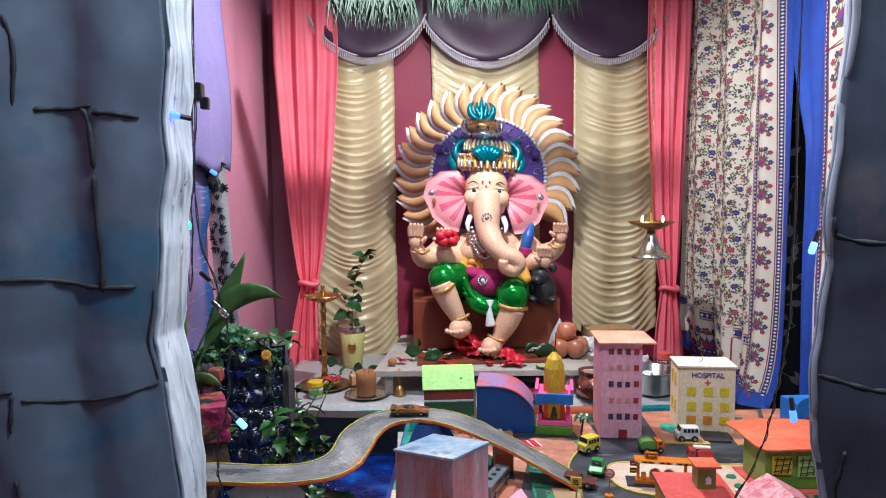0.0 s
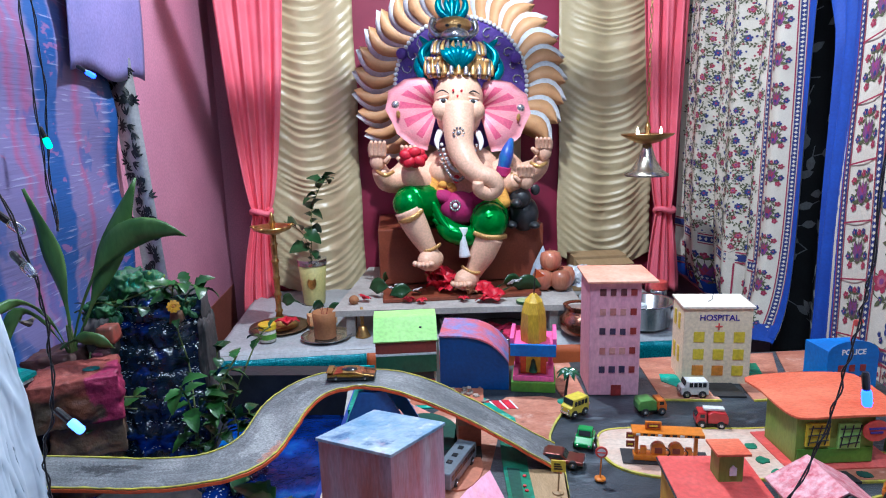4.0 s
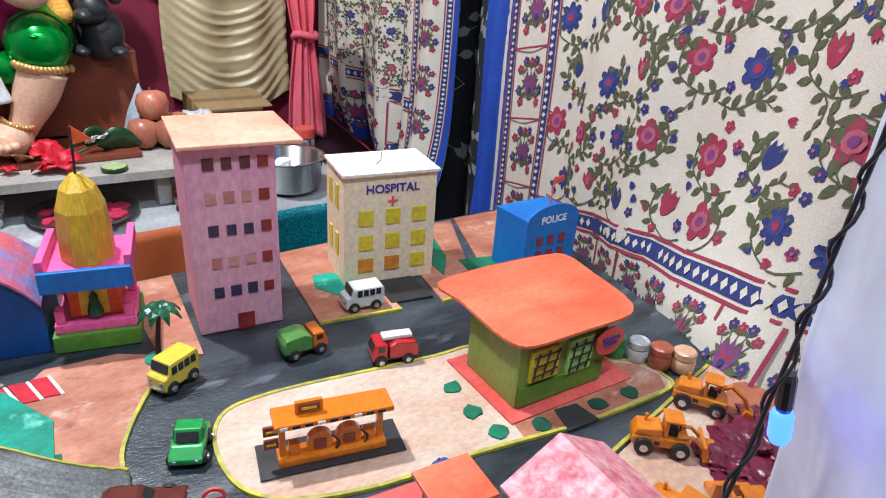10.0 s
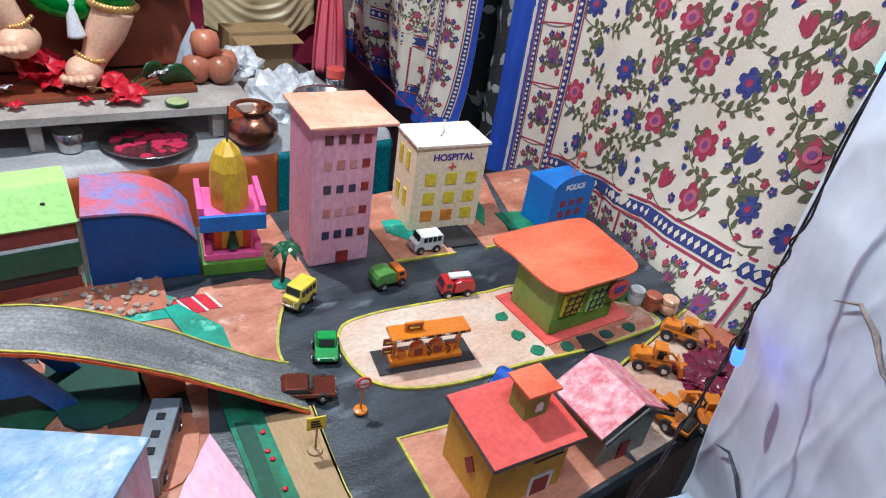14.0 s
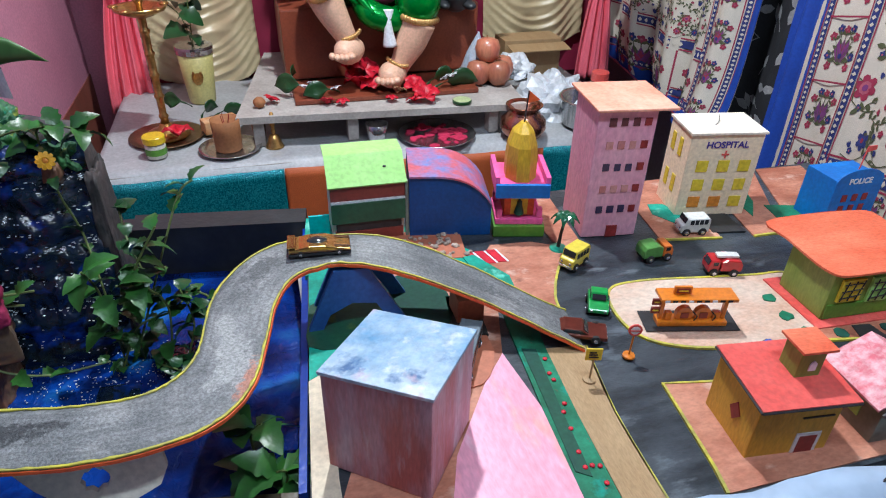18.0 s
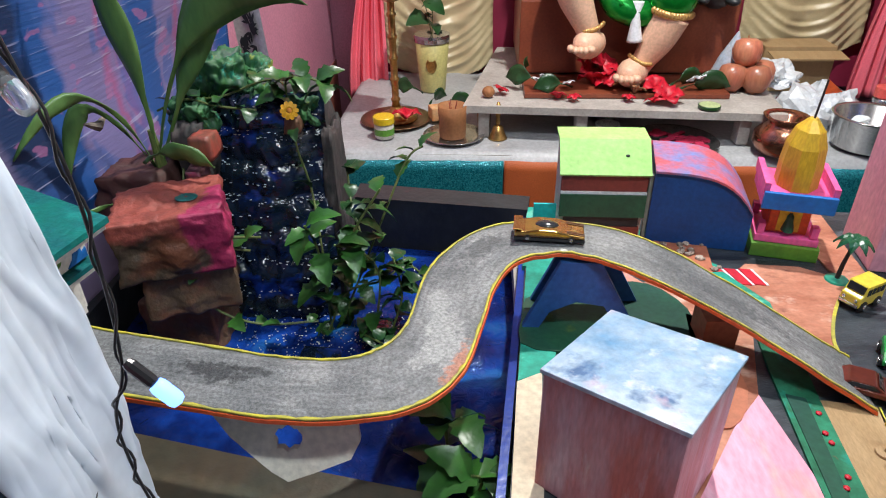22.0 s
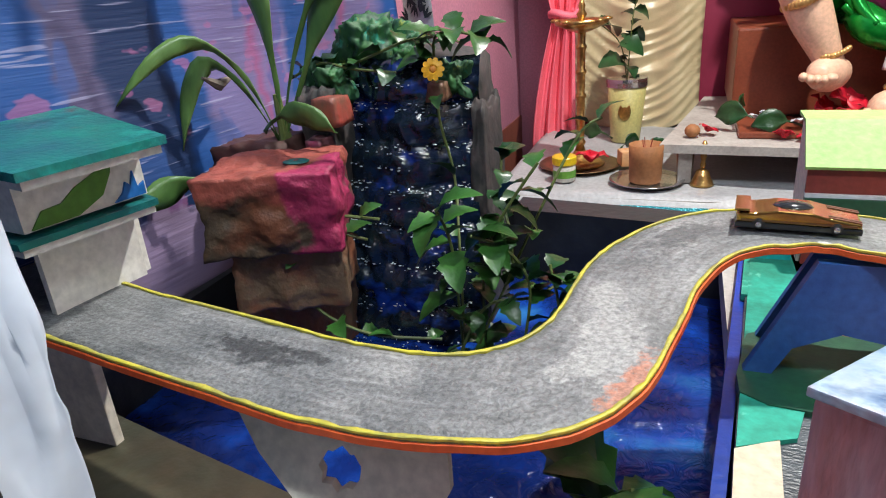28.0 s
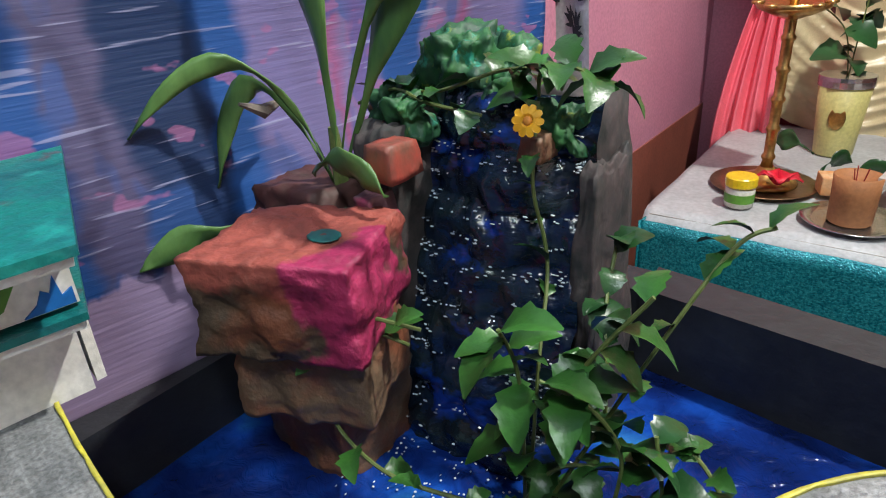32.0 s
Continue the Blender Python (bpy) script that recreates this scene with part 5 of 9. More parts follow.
for x, y in ((0.568, 1.25), (0.563, 1.21), (0.566, 1.175), (0.608, 1.162), (0.677, 1.156), (0.725, 1.19), (0.72, 1.153)):
    rnd = random.Random(int(x * 1000))
    pts = [(x + (0.008 + 0.004 * rnd.random()) * math.cos(a), y + (0.007 + 0.004 * rnd.random()) * math.sin(a)) for a in np.linspace(0, 2 * math.pi, 9, endpoint=False)]
    patch("painted_shrub", pts, GRASSP if x < 0.6 else DKGREEN, 3.6)
for i in range(3):
    patch("crosswalk_bar", [(0.186 + i * 0.018, 1.462), (0.2 + i * 0.018, 1.46), (0.21 + i * 0.017, 1.425), (0.197 + i * 0.017, 1.427)], REDS, 3)
    patch("crosswalk_gap", [(0.2005 + i * 0.018, 1.46), (0.2035 + i * 0.018, 1.46), (0.2135 + i * 0.017, 1.425), (0.2105 + i * 0.017, 1.425)], PALE, 3)

# ---- bridge ----
DECK = [((-0.66, 1.178), (-0.66, 1.25), 0.832), ((-0.54, 1.152), (-0.545, 1.23), 0.834), ((-0.43, 1.13), (-0.44, 1.206), 0.836), ((-0.33, 1.113), (-0.336, 1.186), 0.837), ((-0.26, 1.103), (-0.28, 1.176), 0.837),
        ((-0.2, 1.106), (-0.228, 1.174), 0.837), ((-0.15, 1.123), (-0.192, 1.19), 0.837), ((-0.118, 1.163), (-0.172, 1.225), 0.838), ((-0.102, 1.225), (-0.163, 1.293), 0.84), ((-0.09, 1.28), (-0.146, 1.34), 0.843),
        ((-0.068, 1.318), (-0.108, 1.382), 0.848), ((-0.034, 1.33), (-0.06, 1.398), 0.851), ((0.0, 1.33), (0.02, 1.395), 0.85), ((0.06, 1.31), (0.085, 1.375), 0.84), ((0.145, 1.272), (0.162, 1.338), 0.812),
        ((0.215, 1.236), (0.232, 1.297), 0.782), ((0.267, 1.212), (0.277, 1.29), 0.757)]
bridge = thing("toy_flyover", "grey cardboard flyover with yellow edges and an orange side", "bridge", pose(0, 0, 0))
L = smooth_line([(*n, *f, z) for n, f, z in DECK], 8)


def across(t, s, dz=0.0):
    q = L[int(t)] if t == int(t) else L[int(t)] * (1 - t % 1) + L[int(t) + 1] * (t % 1)
    wob = 0.0012 * nz(t * 0.35, s * 3)
    return Vector((q[0] * (1 - s) + q[2] * s, q[1] * (1 - s) + q[3] * s, q[4] + dz + wob))


N = len(L)


def deck_paint():
    """Grey brushed road paint, grainy, with streaks along the deck and a few stains and bare spots."""
    m, n, l, p = tree("weathered_grey_road_paint")
    tc = n.new("ShaderNodeTexCoord")
    u = n.new("ShaderNodeUVMap")
    u.uv_map = "along"

    def nse(scale, src, stretch, detail=5):
        mp = n.new("ShaderNodeMapping")
        mp.inputs["Scale"].default_value = stretch
        l.new(src, mp.inputs[0])
        t = n.new("ShaderNodeTexNoise")
        t.inputs["Scale"].default_value, t.inputs["Detail"].default_value, t.inputs["Roughness"].default_value = scale, detail, 0.65
        l.new(mp.outputs[0], t.inputs[0])
        return t.outputs[0]

    def mix(kind, fac, a, b):
        x = n.new("ShaderNodeMixRGB")
        x.blend_type = kind
        for sock, v in zip(x.inputs, (fac, a, b)):
            if isinstance(v, bpy.types.NodeSocket):
                l.new(v, sock)
            else:
                sock.default_value = v if isinstance(v, float) else (*v, 1)
        return x.outputs[0]
    base = ramp(n, [(0.34, (0.115, 0.122, 0.128)), (0.52, (0.19, 0.195, 0.2)), (0.66, (0.28, 0.28, 0.28))])
    l.new(nse(14, tc.outputs["Object"], (1, 1, 1)), base.inputs[0])
    streak = ramp(n, [(0.35, (0.62, 0.62, 0.62)), (0.6, (1.15, 1.15, 1.15))])
    l.new(nse(1.0, u.outputs[0], (0.12, 14, 1)), streak.inputs[0])
    c = mix("MULTIPLY", 0.7, base.outputs[0], streak.outputs[0])
    ragged = nse(130, tc.outputs["Object"], (1, 1, 1), 6)
    for t0, s0, rt, rs, tone in ((25, 0.58, 4.5, 0.2, (0.035, 0.037, 0.04)), (29, 0.7, 3, 0.1, (0.045, 0.047, 0.05)), (58, 0.42, 6, 0.34, (0.36, 0.36, 0.355)), (62, 0.65, 3.5, 0.22, (0.34, 0.34, 0.335)),
                                 (53, 0.5, 3.5, 0.18, (0.36, 0.36, 0.355)), (56, 0.08, 4.5, 0.12, (0.45, 0.17, 0.1)), (92, 0.05, 1.8, 0.09, (0.6, 0.6, 0.58)), (78, 0.62, 7, 0.28, (0.09, 0.095, 0.1)), (112, 0.5, 8, 0.2, (0.1, 0.105, 0.112))):
        mp = n.new("ShaderNodeMapping")
        mp.vector_type = "TEXTURE"
        mp.inputs["Location"].default_value, mp.inputs["Scale"].default_value = (t0, s0, 0), (rt, rs, 1)
        l.new(u.outputs[0], mp.inputs[0])
        far = n.new("ShaderNodeVectorMath")
        far.operation = "LENGTH"
        l.new(mp.outputs[0], far.inputs[0])
        add = n.new("ShaderNodeMath")
        add.operation = "MULTIPLY_ADD"
        l.new(ragged, add.inputs[0])
        add.inputs[1].default_value = 2.6
        l.new(far.outputs["Value"], add.inputs[2])
        r = ramp(n, [(0.66, (0.85, 0.85, 0.85)), (0.78, (0, 0, 0))])
        half = n.new("ShaderNodeMath")
        half.operation = "MULTIPLY"
        half.inputs[1].default_value = 0.36
        l.new(add.outputs[0], half.inputs[0])
        l.new(half.outputs[0], r.inputs[0])
        c = mix("MIX", r.outputs[0], c, tone)
    grain = nse(330, tc.outputs["Object"], (1, 1, 1), 3)
    speck = ramp(n, [(0.36, (0.6, 0.6, 0.6)), (0.64, (1.25, 1.25, 1.25))])
    l.new(grain, speck.inputs[0])
    l.new(mix("MULTIPLY", 0.9, c, speck.outputs[0]), p.inputs["Base Color"])
    p.inputs["Roughness"].default_value = 0.5
    bp = n.new("ShaderNodeBump")
    bp.inputs["Strength"].default_value, bp.inputs["Distance"].default_value = 0.6, 0.002
    l.new(grain, bp.inputs["Height"])
    l.new(bp.outputs[0], p.inputs["Normal"])
    return m


def deck_strip(s0, s1, z0, z1, n=8, off=0.0):
    bm = bmesh.new()
    uv = bm.loops.layers.uv.new("along")
    rows, at = [], {}
    for i in range(N):
        q0, q1 = (s0, s1) if n > 1 else (s0 - 0.02 * (s0 > 0.5) * nz(i * 0.9), s1 + 0.026 * (0 < s1 < 0.5) * nz(i * 0.9))
        top = [bm.verts.new(across(i, q0 + (q1 - q0) * j / n, z1 + (0.0006 * nz(i * 1.3) if n == 1 else 0))) for j in range(n + 1)]
        low = [bm.verts.new(across(i, q0, z0)), bm.verts.new(across(i, q1, z0))]
        rows.append((top, low))
        at[id(top)] = i
    for (a, al), (b, bl) in zip(rows, rows[1:]):
        for j in range(n):
            f = bm.faces.new((a[j], b[j], b[j + 1], a[j + 1]))
            f.smooth = True
            for loop, (du, dv) in zip(f.loops, ((0, 0), (1, 0), (1, 1), (0, 1))):
                loop[uv].uv = (at[id(a)] + du, (j + dv) / n)
        bm.faces.new((al[0], bl[0], b[0], a[0]))
        bm.faces.new((al[1], a[n], b[n], bl[1]))
        bm.faces.new((al[0], al[1], bl[1], bl[0]))
    for (t, lo), o in ((rows[0], 1), (rows[-1], -1)):
        bm.faces.new([lo[0], *t, lo[1]][::o])
    return bm


part("deck", deck_strip(0.0, 1.0, -0.0055, 0.0), deck_paint(), bridge, "weathered grey painted deck with stains")
part("edge_line", deck_strip(0.0, 0.034, -0.003, 0.0012, 1), YELLOWLINE, bridge)
part("edge_line", deck_strip(0.968, 1.0, -0.003, 0.0012, 1), YELLOWLINE, bridge)
part("side_edge", deck_strip(-0.02, -0.002, -0.0046, -0.0008, 1), ORANGEEDGE, bridge, "orange-red painted side")

def panel(pts, y, t, m, name, label="", parent=None, rz=0.0, at=(0, 0)):
    """An upright card with the outline (x, z)."""
    bm = prism(pts, 0, t)
    bmesh.ops.transform(bm, matrix=pose(0, y, 0, 90), verts=bm.verts)
    return part(name, bm, m, parent or bridge, label)


CREAMCARD = mat("cream_card_pier", (0.84, 0.79, 0.68), (0.74, 0.68, 0.56), 14, 0.6, bump=0.3)
BLUEPIER = mat("blue_painted_pier", (0.045, 0.16, 0.48), (0.02, 0.09, 0.34), 14, 0.45, bump=0.3)
# cream pier with a torn hole, hung under the front edge
b = bmesh.new()
outer = [(-0.334, 0.826), (-0.208, 0.826), (-0.2, 0.786), (-0.21, 0.778), (-0.232, 0.77), (-0.264, 0.759), (-0.281, 0.77), (-0.325, 0.803)]
hole = [(-0.262 + (0.012 + 0.002 * math.sin(i * 2.7)) * math.cos(a), 0.793 + (0.0095 + 0.0015 * math.cos(i * 3.1)) * math.sin(a)) for i, a in enumerate(np.linspace(0, 2 * math.pi, 16, endpoint=False))]
cnt = (-0.262, 0.793)
ring = []
for hx, hz in hole:
    a = math.atan2(hz - cnt[1], hx - cnt[0])
    best = None
    for (x0, z0), (x1, z1) in zip(outer, outer[1:] + outer[:1]):
        dx, dz, ca, sa = x1 - x0, z1 - z0, math.cos(a), math.sin(a)
        det = ca * -dz + sa * dx
        if abs(det) < 1e-9:
            continue
        r = ((x0 - cnt[0]) * -dz + (z0 - cnt[1]) * dx) / det
        k = (ca * (z0 - cnt[1]) - sa * (x0 - cnt[0])) / det
        if r > 0 and -0.001 <= k <= 1.001:
            best = r if best is None else min(best, r)
    ring.append((cnt[0] + best * math.cos(a), cnt[1] + best * math.sin(a)))


def tilt(x, z, d):
    return (x, 1.14 - (0.826 - z) * 0.5 + d, z)


F = [[b.verts.new(tilt(x, z, d)) for x, z in loop] for d in (0, 0.005) for loop in (hole, ring)]
for i in range(16):
    j = (i + 1) % 16
    b.faces.new((F[0][i], F[0][j], F[1][j], F[1][i]))
    b.faces.new((F[2][j], F[2][i], F[3][i], F[3][j]))
    b.faces.new((F[0][j], F[0][i], F[2][i], F[2][j]))
    b.faces.new((F[1][i], F[1][j], F[3][j], F[3][i]))
part("pier_panel", b, CREAMCARD, bridge, "cream card pier with a torn round hole")
part("pier", bx((-0.53, 1.172, 0.7), (-0.486, 1.18, 0.828), bevel=0.001), CREAMCARD, bridge, "cream card pier")
part("pier", bx((-0.49, 1.15, 0.812), (-0.445, 1.19, 0.828), bevel=0.001), CREAMCARD, bridge, "cream card pier")
A = [(-0.058, 0.751), (-0.04, 0.751), (-0.028, 0.776), (0.0, 0.79), (0.03, 0.785), (0.05, 0.751), (0.07, 0.751), (0.022, 0.84), (-0.02, 0.84)]
panel(A, 1.338, 0.008, BLUEPIER, "pier_panel", "blue painted A-shaped pier")
panel([(x + 0.012, z) for x, z in A], 1.388, 0.006, BLUEPIER, "pier_panel", "blue painted A-shaped pier")
part("pier", bx((0.13, 1.3, 0.751), (0.165, 1.34, 0.79)), RUST, bridge)

# ---- painted block house beside the flyover ----
BOXSIDE = mat("brushed_red_white_paint", (0.5, 0.36, 0.44), (0.46, 0.14, 0.13), 11, 0.5, bump=0.5, fine=150, stretch=(2.2, 2.2, 0.45), sharp=0.12, daubs=[((0.56, 0.5, 0.56), 12, 0.58), ((0.2, 0.06, 0.07), 9, 0.62)])
BOXTOP = mat("brushed_sky_blue_paint", (0.5, 0.58, 0.66), (0.11, 0.27, 0.46), 14, 0.4, bump=0.7, fine=120, sharp=0.16, daubs=[((0.03, 0.1, 0.25), 17, 0.56), ((0.55, 0.36, 0.44), 13, 0.58), ((0.62, 0.66, 0.72), 24, 0.6)])
block = thing("block_house", "plain cardboard block house, sky-blue top and rough red sides", "model house", pose(0.02, 1.1325, Z, 0, 0, 53.1))


def block_slice(half, z0, z1, bevel):
    """A slice of the block under its leaning top; heights z0 and z1 are at the middle, None is the ground."""
    bm = bmesh.new()
    bmesh.ops.create_cube(bm, size=2)
    for v in bm.verts:
        top = z1 if v.co.z > 0 else z0
        v.co.x, v.co.y = v.co.x * half, v.co.y * half
        v.co.z = 0.001 if top is None else top - 0.096 * v.co.x - 0.079 * v.co.y
    bmesh.ops.bevel(bm, geom=list(bm.edges), offset=bevel, segments=2, affect="EDGES", profile=0.6)
    return bm


part("wall_shell", block_slice(0.055, None, 0.1235, 0.002), BOXSIDE, block)
part("flat_roof", block_slice(0.057, 0.1237, 0.128, 0.001), BOXTOP, block)

# ---- city buildings ----
TOWERPINK = mat("pink_poster_paint", (0.76, 0.44, 0.52), (0.62, 0.26, 0.38), 16, 0.55, bump=0.4, stretch=(1, 1, 0.55), sharp=0.26)
TOWERROOF = mat("peach_poster_paint", (0.84, 0.5, 0.36), (0.78, 0.22, 0.13), 11, 0.5, sharp=0.22)
HOSP = mat("cream_poster_paint", (0.86, 0.74, 0.54), (0.82, 0.68, 0.46), 8, 0.55, bump=0.15)
HOSPROOF = mat("ivory_card", (0.82, 0.76, 0.64), (0.76, 0.68, 0.56), 8, 0.55)
WINYEL = mat("yellow_window_paint", (0.75, 0.6, 0.04), (0.65, 0.48, 0.03), 40, 0.5)
WINORG = mat("orange_window_paint", (0.75, 0.3, 0.04), (0.62, 0.22, 0.03), 40, 0.5)
WINDARK = mat("dark_blue_window_paint", (0.03, 0.025, 0.09), (0.05, 0.03, 0.06), 60, 0.4)
WINRED = mat("dark_red_window_paint", (0.3, 0.03, 0.03), (0.2, 0.02, 0.02), 60, 0.5)
WINBRN = mat("faded_red_window_paint", (0.5, 0.16, 0.14), (0.45, 0.2, 0.2), 60, 0.5)
INKBLUE = mat("blue_ink", (0.06, 0.04, 0.3), (0.05, 0.03, 0.24), 60, 0.5)
REDROOF = mat("red_orange_poster_paint", (0.76, 0.2, 0.1), (0.64, 0.09, 0.035), 10, 0.45, bump=0.35, stretch=(1, 2, 1))
ROOFRED = mat("scarlet_poster_paint", (0.76, 0.14, 0.12), (0.6, 0.05, 0.04), 12, 0.45, bump=0.35)
OLIVE = mat("olive_green_poster_paint", (0.24, 0.3, 0.06), (0.17, 0.26, 0.04), 16, 0.5, stretch=(2, 2, 0.6))
LEAFG = mat("leaf_green_poster_paint", (0.12, 0.3, 0.03), (0.07, 0.2, 0.03), 16, 0.5)
POLBLUE = mat("police_blue_poster_paint", (0.012, 0.19, 0.6), (0.01, 0.12, 0.44), 16, 0.5)
YELHOUSE = mat("mustard_poster_paint", (0.7, 0.42, 0.04), (0.58, 0.32, 0.03), 14, 0.5, stretch=(2, 2, 0.6))
LIME = mat("lime_poster_paint", (0.42, 0.72, 0.22), (0.34, 0.66, 0.16), 14, 0.5)
DOMEBLUE = mat("navy_blue_poster_paint", (0.003, 0.075, 0.3), (0.002, 0.04, 0.17), 12, 0.55, bump=0.35)
DOMETOP = mat("blue_red_sponged_paint", (0.14, 0.22, 0.5), (0.52, 0.1, 0.13), 18, 0.5, sharp=0.1, bump=0.4)
GREYWALL = mat("grey_poster_paint", (0.24, 0.26, 0.22), (0.16, 0.18, 0.15), 16, 0.55)
MOTTLE = mat("red_white_dabbed_paint", (0.76, 0.42, 0.45), (0.56, 0.07, 0.11), 95, 0.5, bump=0.8, fine=120, sharp=0.16)
SPIRE = mat("golden_yellow_poster_paint", (0.68, 0.45, 0.03), (0.52, 0.3, 0.02), 20, 0.4, stretch=(2, 2, 0.6))
BROWNBAND = mat("maroon_poster_paint", (0.26, 0.05, 0.035), (0.2, 0.035, 0.03), 16, 0.5)
AWNING = mat("bottle_green_poster_paint", (0.02, 0.11, 0.055), (0.015, 0.07, 0.04), 16, 0.45)
HOTPINK = mat("hot_pink_poster_paint", (0.82, 0.12, 0.36), (0.75, 0.1, 0.3), 16, 0.45)


def letters(text, size, m, parent, at, name="lettering", rx=90):
    cu = bpy.data.curves.new(name, "FONT")
    cu.body, cu.size, cu.align_x, cu.extrude, cu.offset = text, size, "CENTER", 0.0004, 0.0003
    tmp = bpy.data.objects.new(name, cu)
    scene.collection.objects.link(tmp)
    bpy.context.view_layer.update()
    me = bpy.data.meshes.new_from_object(tmp.evaluated_get(bpy.context.evaluated_depsgraph_get()))
    bpy.data.objects.remove(tmp)
    me.materials.clear()
    me.materials.append(m)
    o = new(name, me)
    o.parent = parent
    o.matrix_basis = pose(*at, rx)
    return o


def front_window(parent, x, z, w, h, m, y=0.0, frame_m=None, name="window"):
    """A shallow painted window, its pane set in the front face."""
    if frame_m:
        o = part(name, bx((x - w / 2, y - 0.0016, z), (x + w / 2, y + 0.0004, z + h)), frame_m, parent)
        part("pane", bx((x - w / 2 + 0.0012, y - 0.0022, z + 0.0012), (x + w / 2 - 0.0012, y - 0.0005, z + h - 0.0012)), m, o)
        return o
    return part(name, bx((x - w / 2, y - 0.0012, z), (x + w / 2, y + 0.0004, z + h)), m, parent)


def side_window(parent, y, z, w, h, m, x):
    return part("window", bx((x - 0.0012, y - w / 2, z), (x + 0.0004, y + w / 2, z + h)), m, parent)


# pink tower: five rows of four windows
WINBROWN = mat("brown_window_paint", (0.13, 0.035, 0.04), (0.08, 0.02, 0.03), 60, 0.5)
WINPALE = mat("pale_washed_window_paint", (0.6, 0.3, 0.28), (0.5, 0.22, 0.2), 60, 0.5)
TOWERWIN = [[WINDARK, WINDARK, WINDARK, WINRED], [WINBRN, WINPALE, WINPALE, WINRED], [WINDARK, WINDARK, WINDARK, WINRED], [WINPALE, WINBRN, WINPALE, WINRED], [WINBROWN, WINBROWN, WINBROWN, WINRED]]
tower = thing("pink_tower", "tall pink cardboard apartment tower with a peach roof slab", "model building", pose(0.383, 1.464, Z, 0, 0, -7.5))
part("wall_shell", bx((0, 0, 0.001), (0.0895, 0.096, 0.211), bevel=0.0015), TOWERPINK, tower)
part("roof_slab", bx((-0.005, -0.009, 0.2115), (0.117, 0.117, 0.2155), bevel=0.0012), TOWERROOF, tower, "peach painted roof slab")
for r in range(5):
    for c in range(4):
        front_window(tower, 0.023 + c * 0.0178 + 0.0012 * nz(r * 3.3, c * 2.1), 0.0445 + r * 0.0358 + 0.001 * nz(r * 1.7, c * 3.9), 0.0102 + 0.0018 * nz(r * 2.9, c * 1.3), 0.0118 + 0.0015 * nz(r * 4.1, c * 2.7), TOWERWIN[r][c])
part("door", bx((0.04, -0.0015, 0.001), (0.058, 0.0004, 0.021)), WINRED, tower, "dark red door")

# hospital
hosp = thing("hospital", "cream cardboard hospital with yellow windows and a red cross", "model building", pose(0.569, 1.491, Z, 0, 0, -10.5))
part("wall_shell", bx((0, 0, 0.001), (0.1215, 0.08, 0.147), bevel=0.0015), HOSP, hosp)
part("roof", prism([(-0.003, -0.004), (0.1245, -0.003), (0.1255, 0.086), (-0.002, 0.084)], 0.1475, 0.151), HOSPROOF, hosp)
part("roof_scrap", tube([(0.05, 0.03, 0.1512), (0.06, 0.04, 0.1535), (0.066, 0.055, 0.159)], 0.0006, 5), BLACKP, hosp)
for c in range(3):
    for r in range(2):
        front_window(hosp, 0.028 + c * 0.0355, 0.049 + r * 0.0335, 0.019, 0.02, WINYEL)
    front_window(hosp, 0.028 + c * 0.0355, 0.018, 0.02, 0.019, WINORG if c < 2 else WINYEL, name="door" if c == 1 else "window")
for y in (0.03, 0.058):
    side_window(hosp, y, 0.1, 0.012, 0.03, WINYEL, 0)
    side_window(hosp, y, 0.035, 0.012, 0.03, WINYEL, 0)
letters("HOSPITAL", 0.0155, INKBLUE, hosp, (0.0625, -0.0006, 0.1245))
b = bx((0.061, -0.0012, 0.1065), (0.0635, 0.0003, 0.1195))
bx((0.056, -0.0013, 0.1118), (0.0685, 0.0002, 0.1142), b)
part("red_cross", b, ROOFRED, hosp)

# police station
pol = thing("police_station", "blue cardboard police station with an arched front and flag", "model building", pose(0.786, 1.396, Z, 0, 0, -1))
part("wall_shell", bx((0, 0.003, 0.001), (0.09, 0.066, 0.086), bevel=0.001), POLBLUE, pol)
arch = [(-0.001, 0.001), (0.091, 0.001), (0.091, 0.082)] + [(0.045 + 0.046 * math.cos(a), 0.082 + 0.022 * math.sin(a)) for a in np.linspace(0.15, math.pi - 0.15, 9)] + [(-0.001, 0.082)]
bm = prism(arch, -0.003, 0.0)
bmesh.ops.transform(bm, matrix=pose(0, 0, 0, 90), verts=bm.verts)
part("front_panel", bm, POLBLUE, pol)
for c in range(3):
    for r in range(2):
        front_window(pol, 0.024 + c * 0.02, 0.028 + r * 0.02, 0.01, 0.012, WINRED, 0.0)
part("door", bx((0.037, -0.0014, 0.002), (0.051, 0.0004, 0.02)), WINBRN, pol)
letters("POLICE", 0.0135, PALE, pol, (0.045, -0.0006, 0.079))
part("flag_pole", tube([(0.045, 0.012, 0.08), (0.05, 0.014, 0.135)], 0.0013, 6), ROOFRED, pol)
part("flag", prism([(0.05, 0.126), (0.068, 0.13), (0.067, 0.137), (0.05, 0.137)], 0, 0.0012, m=pose(0, 0.015, 0, 90)), ROOFRED, pol)

